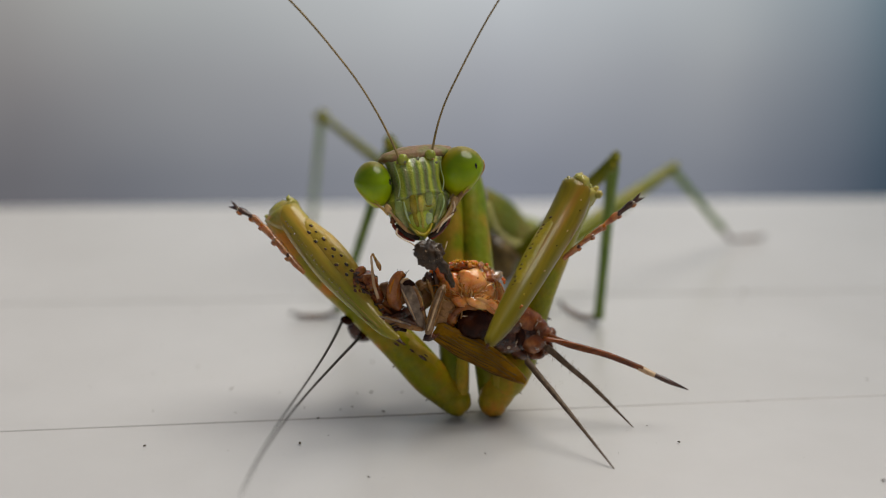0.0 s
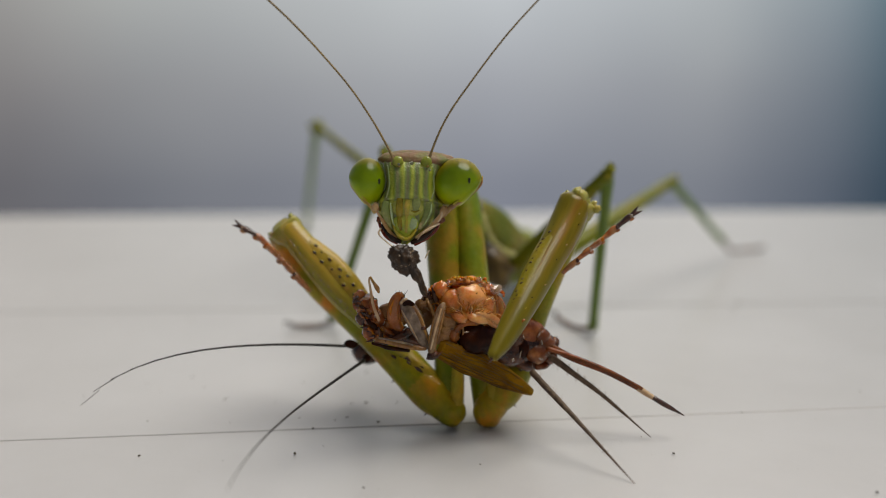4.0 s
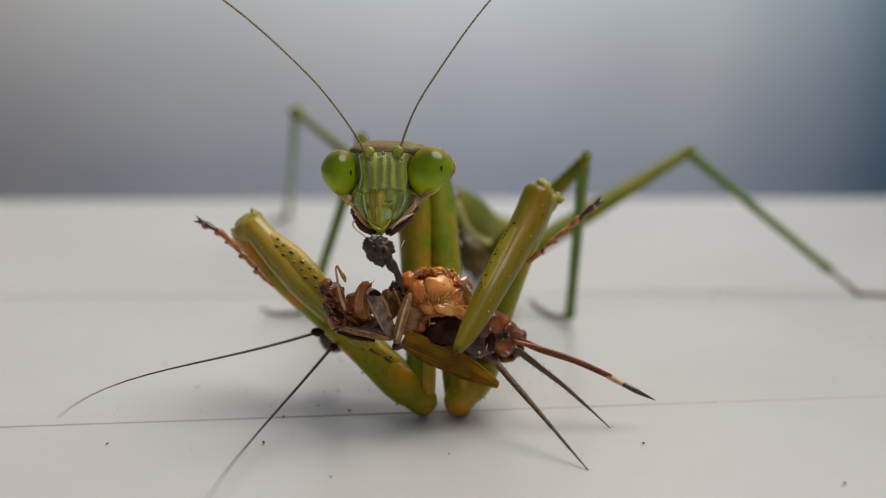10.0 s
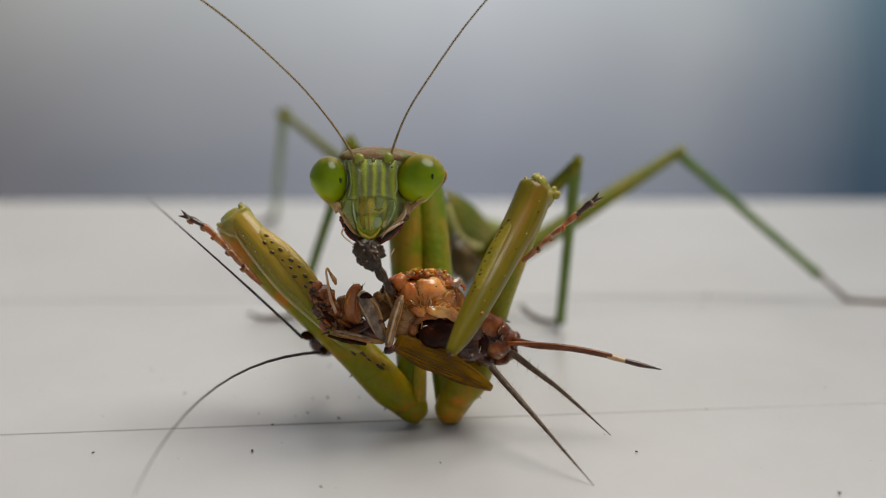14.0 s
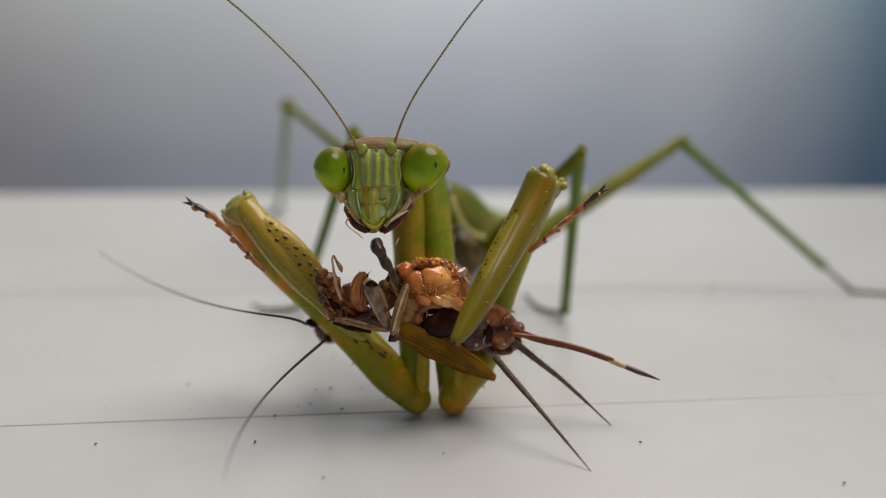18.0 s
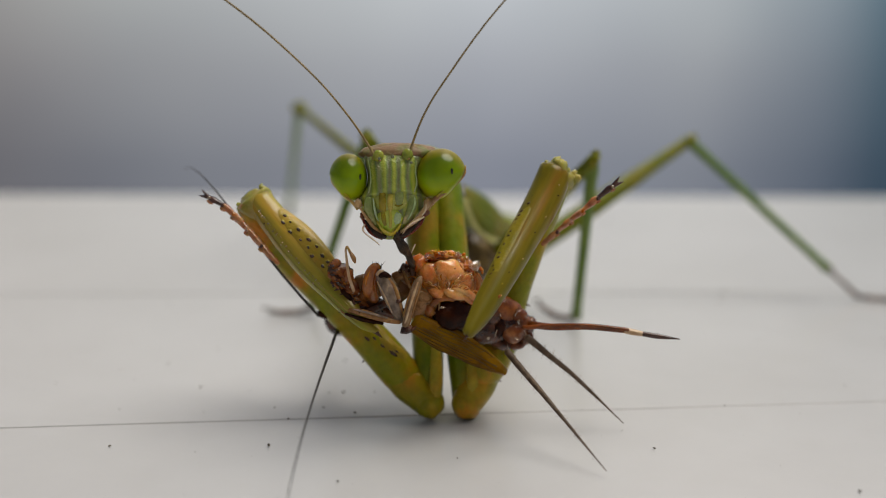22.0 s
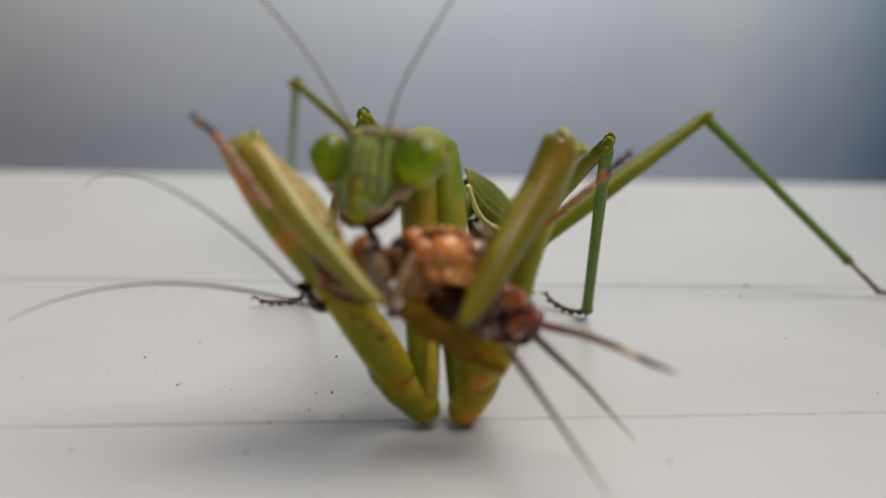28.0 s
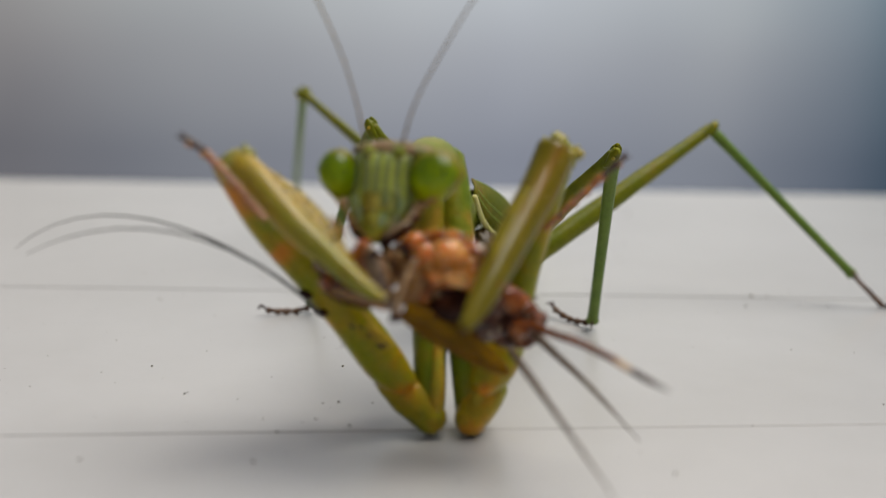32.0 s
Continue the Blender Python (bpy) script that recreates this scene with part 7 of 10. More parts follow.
    walk(right_femur, [
        (0, pose(0.001174, 0.000034, 0.001231, 8.94, -0.44, -3.52)),
        (0.5, pose(0.001050, -0.000000, 0.000920, 2.90, 0.50, -1.33)),
        (1, pose(0.001050, -0.000000, 0.000920, -3.86, 1.47, 1.13)),
        (1.5, pose(0.001050, 0.000000, 0.000920, -4.30, 1.80, 1.19)),
        (2, pose(0.001050, 0.000000, 0.000920, -4.99, 2.53, 1.23)),
        (2.5, pose(0.001050, -0.000000, 0.000920, -6.42, 2.49, 1.82)),
        (3, pose(0.001105, 0.000014, 0.001048, 8.66, 1.07, -3.75)),
        (3.5, pose(0.001165, 0.000030, 0.001195, 8.79, 0.58, -3.69)),
        (5.5, pose(0.001050, -0.000000, 0.000920, 8.00, 0.19, -3.28)),
        (6, pose(0.001103, 0.000014, 0.001050, 8.78, 0.18, -3.59)),
        (6.5, pose(0.001050, 0.000000, 0.000920, 7.81, 0.65, -3.32)),
        (7, pose(0.001050, 0.000000, 0.000920, 1.56, 1.83, -1.16)),
        (7.5, pose(0.001146, 0.000026, 0.001159, 8.88, -0.21, -3.54)),
        (8, pose(0.001050, 0.000000, 0.000920, 3.92, -0.06, -1.59)),
        (8.5, pose(0.001050, 0.000000, 0.000920, -1.55, 0.78, 0.40)),
        (9, pose(0.001050, -0.000000, 0.000920, 0.00, -0.00, -0.00)),
        (9.5, pose(0.001119, 0.000020, 0.001105, 9.05, -1.75, -3.27)),
        (10, pose(0.001050, -0.000000, 0.000920, 2.25, -0.46, -0.80)),
        (10.5, pose(0.001266, 0.000063, 0.001518, 9.28, -2.24, -3.25)),
        (11, pose(0.001331, 0.000084, 0.001733, 9.46, -3.01, -3.16)),
        (11.5, pose(0.001243, 0.000057, 0.001466, 9.31, -2.65, -3.17)),
        (12, pose(0.001193, 0.000041, 0.001306, 9.15, -1.82, -3.29)),
        (12.5, pose(0.001218, 0.000048, 0.001369, 9.14, -1.54, -3.35)),
        (13, pose(0.001199, 0.000043, 0.001321, 9.14, -1.73, -3.31)),
        (13.5, pose(0.001216, 0.000047, 0.001356, 9.10, -1.25, -3.40)),
        (14, pose(0.001267, -0.000211, 0.001469, 9.172, -1.601, -3.306)),
        (14.5, pose(0.001209, 0.000007, 0.001388, 9.119, -1.379, -3.401)),
        (15, pose(0.001169, -0.000046, 0.001314, 9.082, -1.105, -3.484)),
        (15.5, pose(0.001221, 0.000041, 0.001410, 9.152, -1.433, -3.384)),
        (17.5, pose(0.001307, -0.000080, 0.001640, 9.207, -1.140, -3.413)),
        (18, pose(0.001286, 0.000225, 0.001429, 9.104, -0.399, -3.622)),
        (18.5, pose(0.001271, -0.000099, 0.001501, 9.061, -0.530, -3.442)),
        (19, pose(0.001349, 0.000225, 0.001631, 9.131, -0.830, -3.578)),
        (19.5, pose(0.001362, 0.000185, 0.001794, 9.259, -1.160, -3.598)),
        (20, pose(0.001386, 0.000048, 0.001847, 9.282, -1.152, -3.398)),
        (20.5, pose(0.001393, 0.000041, 0.001985, 9.290, -1.937, -3.257)),
        (21, pose(0.001431, 0.000223, 0.002111, 9.514, -1.702, -3.466)),
        (21.5, pose(0.001484, 0.000469, 0.001950, 9.346, -2.189, -3.260)),
        (22, pose(0.001479, 0.000337, 0.002023, 9.520, -1.848, -3.313)),
        (22.5, pose(0.001598, 0.000053, 0.002578, 9.761, -2.759, -3.127)),
        (23, pose(0.001617, 0.000272, 0.002524, 9.799, -2.870, -3.348)),
        (23.5, pose(0.001616, 0.000146, 0.002607, 9.860, -2.962, -3.448)),
        (24, pose(0.001613, 0.000018, 0.002609, 9.611, -3.149, -3.425)),
        (24.5, pose(0.001663, -0.000256, 0.003006, 9.454, -2.578, -4.135)),
        (25, pose(0.001730, 0.000096, 0.002918, 10.282, -2.846, -5.214)),
        (25.5, pose(0.001729, -0.000029, 0.002955, 10.050, -3.725, -5.049)),
        (27.5, pose(0.001618, -0.000131, 0.002669, 9.761, -3.303, -5.141)),
        (28, pose(0.001586, -0.000152, 0.002611, 9.891, -3.963, -4.950)),
        (28.5, pose(0.001625, -0.000206, 0.002893, 10.133, -5.360, -4.764)),
        (29, pose(0.001600, -0.000218, 0.002813, 10.130, -5.443, -4.753)),
        (29.5, pose(0.001568, -0.000199, 0.002903, 10.297, -7.378, -4.367)),
        (30, pose(0.001550, -0.000274, 0.002803, 10.248, -7.554, -4.341)),
        (30.5, pose(0.001579, -0.000239, 0.002997, 10.364, -7.594, -4.377)),
        (31, pose(0.001600, -0.000217, 0.002939, 10.197, -6.758, -4.534)),
        (31.5, pose(0.001582, -0.000192, 0.002811, 10.156, -6.299, -4.619)),
        (32, pose(0.001541, -0.000113, 0.002770, 10.263, -6.613, -4.529)),
    ])
    walk(right_tibia, [
        (0, pose(0.006181, 0.001400, 0.013812, -1.94, 2.24, -1.05)),
        (0.5, pose(0.006234, 0.002863, 0.013173, -2.01, 1.39, -0.09)),
        (1, pose(0.006276, 0.004513, 0.012647, -0.15, 0.49, -0.40)),
        (1.5, pose(0.006334, 0.004610, 0.012583, -0.22, 0.61, -0.47)),
        (2, pose(0.006474, 0.004759, 0.012458, 0.44, 0.73, -1.04)),
        (2.5, pose(0.006401, 0.005107, 0.012343, 0.92, 0.50, -1.12)),
        (3, pose(0.006449, 0.001400, 0.013486, -2.55, 1.53, 0.13)),
        (3.5, pose(0.006402, 0.001400, 0.013681, -2.67, 1.55, 0.19)),
        (5.5, pose(0.006200, 0.001584, 0.013416, -2.51, 1.36, 0.28)),
        (6, pose(0.006249, 0.001400, 0.013571, -2.35, 1.21, 0.33)),
        (6.5, pose(0.006305, 0.001616, 0.013369, -2.47, 1.10, 0.53)),
        (7, pose(0.006512, 0.003159, 0.012977, 0.02, 0.82, -0.84)),
        (7.5, pose(0.006204, 0.001400, 0.013718, -2.74, 1.02, 0.81)),
        (8, pose(0.006122, 0.002622, 0.013273, -1.95, 0.76, 0.54)),
        (8.5, pose(0.006195, 0.003963, 0.012879, 0.77, 0.05, -0.56)),
        (9, pose(0.006060, 0.003600, 0.013050, 0.00, -0.00, -0.00)),
        (9.5, pose(0.005830, 0.001400, 0.013798, -3.05, 0.56, 1.51)),
        (10, pose(0.006005, 0.003051, 0.013222, -1.26, 0.40, 0.44)),
        (10.5, pose(0.005864, 0.001400, 0.014257, -2.20, 0.21, 1.28)),
        (11, pose(0.005755, 0.001400, 0.014535, -2.07, 0.14, 1.26)),
        (11.5, pose(0.005747, 0.001400, 0.014238, -2.03, -0.29, 1.69)),
        (12, pose(0.005886, 0.001400, 0.014007, -1.78, -0.06, 1.28)),
        (12.5, pose(0.005978, 0.001400, 0.014046, -1.28, 0.14, 0.72)),
        (13, pose(0.005913, 0.001400, 0.014014, -1.61, 0.26, 0.82)),
        (13.5, pose(0.006039, 0.001400, 0.014010, -1.18, 0.33, 0.46)),
        (14, pose(0.006010, 0.001138, 0.014152, -1.046, 0.247, 0.524)),
        (14.5, pose(0.006005, 0.001357, 0.014051, -1.091, 0.340, 0.380)),
        (15, pose(0.006027, 0.001302, 0.013954, -1.546, 0.452, 0.567)),
        (15.5, pose(0.006005, 0.001387, 0.014079, -0.468, 0.206, 0.106)),
        (17.5, pose(0.006153, 0.001247, 0.014287, -1.570, 1.228, -0.102)),
        (18, pose(0.006301, 0.001547, 0.014011, -0.965, 0.867, -0.250)),
        (18.5, pose(0.006255, 0.001249, 0.014093, -0.979, 0.959, -0.221)),
        (19, pose(0.006269, 0.001549, 0.014250, -0.501, 0.852, -0.639)),
        (19.5, pose(0.006209, 0.001485, 0.014444, -0.171, 0.711, -0.719)),
        (20, pose(0.006230, 0.001359, 0.014497, -0.040, 0.917, -0.857)),
        (20.5, pose(0.006059, 0.001372, 0.014699, -0.191, 0.738, -0.612)),
        (21, pose(0.006152, 0.001485, 0.014812, -0.046, 0.725, -0.673)),
        (21.5, pose(0.006093, 0.001793, 0.014686, -0.095, 0.587, -0.566)),
        (22, pose(0.006162, 0.001612, 0.014737, -0.167, 0.739, -0.450)),
        (22.5, pose(0.006072, 0.001302, 0.015370, -0.195, 0.659, -0.255)),
        (23, pose(0.006071, 0.001498, 0.015325, -1.060, 0.766, -0.064)),
        (23.5, pose(0.006051, 0.001352, 0.015416, -0.600, 0.533, -0.222)),
        (24, pose(0.006009, 0.001282, 0.015427, -0.027, 0.188, -0.583)),
        (24.5, pose(0.006202, 0.000978, 0.015775, 1.714, 0.279, -2.720)),
        (25, pose(0.006215, 0.001069, 0.015729, -0.088, 0.522, -2.782)),
        (25.5, pose(0.006022, 0.001024, 0.015826, -0.066, -0.315, -2.107)),
        (27.5, pose(0.006012, 0.000972, 0.015502, -0.735, -0.756, -1.507)),
        (28, pose(0.005826, 0.000951, 0.015495, -1.760, -0.953, -0.491)),
        (28.5, pose(0.005542, 0.000882, 0.015881, -1.289, -1.760, -0.052)),
        (29, pose(0.005499, 0.000872, 0.015805, -2.432, -1.305, 0.342)),
        (29.5, pose(0.005017, 0.000915, 0.016021, -3.223, -2.345, 1.958)),
        (30, pose(0.004959, 0.000855, 0.015929, -2.271, -2.779, 1.752)),
        (30.5, pose(0.004978, 0.000863, 0.016128, -2.586, -3.023, 2.220)),
        (31, pose(0.005195, 0.000898, 0.016018, -2.953, -2.110, 1.455)),
        (31.5, pose(0.005284, 0.000920, 0.015860, -2.195, -2.065, 0.882)),
        (32, pose(0.005167, 0.000986, 0.015841, -3.392, -1.857, 1.699)),
    ])
    walk(ovi, [
        (0, pose(0.004400, 0.001000, -0.001150, 0.00, -5.37, 0.00)),
        (0.5, pose(0.004400, 0.001000, -0.001150, 0.00, 1.65, 0.00)),
        (1, pose(0.004400, 0.001000, -0.001150, 0.00, -0.13, 0.00)),
        (1.5, pose(0.004400, 0.001000, -0.001150, 0.00, 1.93, 0.00)),
        (2, pose(0.004400, 0.001000, -0.001150, 0.00, 3.40, 0.00)),
        (2.5, pose(0.004400, 0.001000, -0.001150, 0.00, 3.08, 0.00)),
        (3, pose(0.004400, 0.001000, -0.001150, 0.00, 4.67, 0.00)),
        (3.5, pose(0.004400, 0.001000, -0.001150, 0.00, 5.85, 0.00)),
        (5.5, pose(0.004400, 0.001000, -0.001150, 0.00, -2.91, 0.00)),
        (6, pose(0.004400, 0.001000, -0.001150, 0.00, -7.83, 0.00)),
        (6.5, pose(0.004400, 0.001000, -0.001150, 0.00, -8.03, 0.00)),
        (7, pose(0.004400, 0.001000, -0.001150, 0.00, -11.47, 0.00)),
        (7.5, pose(0.004400, 0.001000, -0.001150, 0.00, -14.47, 0.00)),
        (8, pose(0.004400, 0.001000, -0.001150, 0.00, -6.24, 0.00)),
        (8.5, pose(0.004400, 0.001000, -0.001150, 0.00, 0.72, 0.00)),
        (9, pose(0.004400, 0.001000, -0.001150, 0.00, -0.23, 0.00)),
        (9.5, pose(0.004400, 0.001000, -0.001150, 0.00, -1.49, 0.00)),
        (10, pose(0.004400, 0.001000, -0.001150, 0.00, 0.63, 0.00)),
        (10.5, pose(0.004400, 0.001000, -0.001150, 0.00, -2.36, 0.00)),
        (11, pose(0.004400, 0.001000, -0.001150, 0.00, 1.13, 0.00)),
        (11.5, pose(0.004400, 0.001000, -0.001150, 0.00, 6.61, 0.00)),
        (12, pose(0.004400, 0.001000, -0.001150, 0.00, 3.56, 0.00)),
        (12.5, pose(0.004400, 0.001000, -0.001150, 0.00, -3.03, 0.00)),
        (13, pose(0.004400, 0.001000, -0.001150, 0.00, -7.39, 0.00)),
        (13.5, pose(0.004400, 0.001000, -0.001150, 0.00, -9.67, 0.00)),
        (14, pose(0.004400, 0.001000, -0.001150, 0.00, -12.42, 0.00)),
        (14.5, pose(0.004400, 0.001000, -0.001150, 0.00, -14.52, 0.00)),
        (15, pose(0.004400, 0.001000, -0.001150, 0.00, -18.73, 0.00)),
        (15.5, pose(0.004400, 0.001000, -0.001150, 0.00, -16.46, 0.00)),
        (17.5, pose(0.004400, 0.001000, -0.001150, 0.00, -20.31, 0.00)),
        (18, pose(0.004400, 0.001000, -0.001150, 0.00, -5.51, 0.00)),
        (18.5, pose(0.004400, 0.001000, -0.001150, 0.00, -5.29, 0.00)),
        (19, pose(0.004400, 0.001000, -0.001150, 0.00, -7.71, 0.00)),
        (19.5, pose(0.004400, 0.001000, -0.001150, 0.00, -9.73, 0.00)),
        (20, pose(0.004400, 0.001000, -0.001150, 0.00, -12.04, 0.00)),
        (20.5, pose(0.004400, 0.001000, -0.001150, 0.00, -15.20, 0.00)),
        (21, pose(0.004400, 0.001000, -0.001150, 0.00, -18.53, 0.00)),
        (21.5, pose(0.004400, 0.001000, -0.001150, 0.00, -16.59, 0.00)),
        (22, pose(0.004400, 0.001000, -0.001150, 0.00, -20.14, 0.00)),
        (22.5, pose(0.004400, 0.001000, -0.001150, 0.00, -24.69, 0.00)),
        (23, pose(0.004400, 0.001000, -0.001150, 0.00, -29.15, 0.00)),
        (23.5, pose(0.004400, 0.001000, -0.001150, 0.00, -28.49, 0.00)),
        (24, pose(0.004400, 0.001000, -0.001150, 0.00, -28.93, 0.00)),
        (24.5, pose(0.004400, 0.001000, -0.001150, 0.00, -30.00, -27.00)),
        (25, pose(0.004400, 0.001000, -0.001150, 0.00, -30.00, -30.00)),
        (25.5, pose(0.004400, 0.001000, -0.001150, 0.00, -21.00, -28.00)),
        (27.5, pose(0.004400, 0.001000, -0.001150, 0.00, -18.00, -29.00)),
        (28, pose(0.004400, 0.001000, -0.001150, 0.00, -20.00, -29.00)),
        (28.5, pose(0.004400, 0.001000, -0.001150, 0.00, -22.00, -33.00)),
        (29, pose(0.004400, 0.001000, -0.001150, 0.00, -22.00, -31.00)),
        (29.5, pose(0.004400, 0.001000, -0.001150, 0.00, -18.00, -33.00)),
        (30, pose(0.004400, 0.001000, -0.001150, 0.00, -16.00, -34.00)),
        (30.5, pose(0.004400, 0.001000, -0.001150, 0.00, -17.00, -35.00)),
        (31, pose(0.004400, 0.001000, -0.001150, 0.00, -17.00, -35.00)),
        (31.5, pose(0.004400, 0.001000, -0.001150, 0.00, -16.00, -35.00)),
        (32, pose(0.004400, 0.001000, -0.001150, 0.00, -15.00, -33.00)),
    ])
    walk(head, [
        (0, pose(-0.003544, 0.000500, 0.014001, -1.25, -4.67, 15.05)),
        (0.5, pose(-0.003511, 0.000500, 0.014104, -1.18, -4.40, 15.05)),
        (1, pose(-0.003511, 0.000500, 0.014020, -1.11, -4.14, 15.04)),
        (1.5, pose(-0.003397, 0.000500, 0.014140, -1.04, -3.88, 15.04)),
        (2, pose(-0.003367, 0.000500, 0.014114, -1.13, -4.22, 15.04)),
        (2.5, pose(-0.003572, 0.000500, 0.014609, 0.28, 4.25, 3.76)),
        (3, pose(-0.003175, 0.000500, 0.014538, 0.00, 3.15, 0.00)),
        (3.5, pose(-0.003128, 0.000500, 0.014420, 0.00, 3.03, 0.00)),
        (5.5, pose(-0.003066, 0.000500, 0.014375, 0.00, 1.15, 0.00)),
        (6, pose(-0.003048, 0.000500, 0.014417, 0.00, 1.22, 0.00)),
        (6.5, pose(-0.002946, 0.000500, 0.014418, 0.00, 1.31, 0.00)),
        (7, pose(-0.002911, 0.000500, 0.014418, 0.00, 1.33, 0.00)),
        (7.5, pose(-0.002877, 0.000500, 0.014279, 0.00, 0.78, 0.00)),
        (8, pose(-0.002810, 0.000500, 0.014266, 0.00, 0.11, 0.00)),
        (8.5, pose(-0.002906, 0.000500, 0.014311, 0.00, 0.64, 0.00)),
        (9, pose(-0.002900, 0.000500, 0.014200, 0.00, -0.00, 0.00)),
        (9.5, pose(-0.002911, 0.000500, 0.014112, 0.00, -0.46, 0.00)),
        (10, pose(-0.002936, 0.000500, 0.014269, 0.00, 0.15, 0.00)),
        (10.5, pose(-0.003026, 0.000500, 0.013869, 0.00, 0.87, 0.00)),
        (11, pose(-0.002968, 0.000500, 0.013658, 0.00, 0.37, 0.00)),
        (11.5, pose(-0.002949, 0.000500, 0.013862, 0.00, 0.37, 0.00)),
        (12, pose(-0.003002, 0.000500, 0.013955, 0.00, 0.96, 0.00)),
        (12.5, pose(-0.002995, 0.000500, 0.013960, 0.00, 1.37, 0.00)),
        (13, pose(-0.002957, 0.000500, 0.013863, 0.00, 0.43, 0.00)),
        (13.5, pose(-0.002943, 0.000500, 0.013970, 0.00, 0.61, 0.00)),
        (14, pose(-0.002991, 0.000232, 0.014199, 0.023, 0.537, 0.035)),
        (14.5, pose(-0.002987, 0.000462, 0.014190, 0.019, 0.620, -0.030)),
        (15, pose(-0.002980, 0.000415, 0.014180, 0.044, 1.202, -0.082)),
        (15.5, pose(-0.002979, 0.000490, 0.014137, 0.022, 0.636, -0.014)),
        (17.5, pose(-0.002898, 0.000343, 0.014122, 0.030, -0.692, 0.027)),
        (18, pose(-0.002909, 0.000657, 0.014156, 0.065, -0.263, -0.061)),
        (18.5, pose(-0.002981, 0.000333, 0.014193, 0.021, 0.139, 0.099)),
        (19, pose(-0.002959, 0.000659, 0.014157, -0.021, 0.102, -0.059)),
        (19.5, pose(-0.002990, 0.000602, 0.014080, -0.011, -0.039, -0.109)),
        (20, pose(-0.003023, 0.000445, 0.014143, 0.029, -0.154, 0.092)),
        (20.5, pose(-0.003066, 0.000452, 0.014065, -0.112, -1.090, 0.121)),
        (21, pose(-0.002925, 0.000590, 0.014059, 0.074, -1.046, -0.025)),
        (21.5, pose(-0.002978, 0.000878, 0.013916, -0.125, -0.612, 0.086)),
        (22, pose(-0.002894, 0.000701, 0.014019, 0.074, -1.082, 0.078)),
        (22.5, pose(-0.002795, 0.000376, 0.014005, 0.036, -2.231, 0.173)),
        (23, pose(-0.002642, 0.000606, 0.013911, 0.060, -2.604, -0.048)),
        (23.5, pose(-0.002492, 0.000477, 0.013891, 0.100, -1.967, -0.157)),
        (24, pose(-0.002660, 0.000401, 0.013612, -2.617, -0.440, -3.901)),
        (24.5, pose(-0.002628, 0.000169, 0.013431, -4.707, -1.522, -11.342)),
        (25, pose(-0.002600, 0.000448, 0.013171, -4.990, -1.563, -21.778)),
        (25.5, pose(-0.002731, 0.000387, 0.013134, -6.512, 0.595, -22.139)),
        (27.5, pose(-0.002382, 0.000325, 0.013434, -4.446, -8.672, -23.996)),
        (28, pose(-0.002674, 0.000298, 0.013616, -7.337, -1.423, -22.988)),
        (28.5, pose(-0.002731, 0.000224, 0.013818, -8.314, 1.164, -22.315)),
        (29, pose(-0.002973, 0.000224, 0.013811, -8.979, 3.044, -21.698)),
        (29.5, pose(-0.002950, 0.000239, 0.013896, -8.214, 2.443, -19.601)),
        (30, pose(-0.002711, 0.000173, 0.014070, -4.939, -6.974, -17.746)),
        (30.5, pose(-0.002620, 0.000183, 0.013762, -4.583, -7.255, -15.760)),
        (31, pose(-0.002629, 0.000226, 0.013546, -5.247, -3.413, -13.688)),
        (31.5, pose(-0.002734, 0.000256, 0.013489, -5.418, -2.662, -12.687)),
        (32, pose(-0.002864, 0.000322, 0.013506, -5.841, -0.143, -11.648)),
    ])
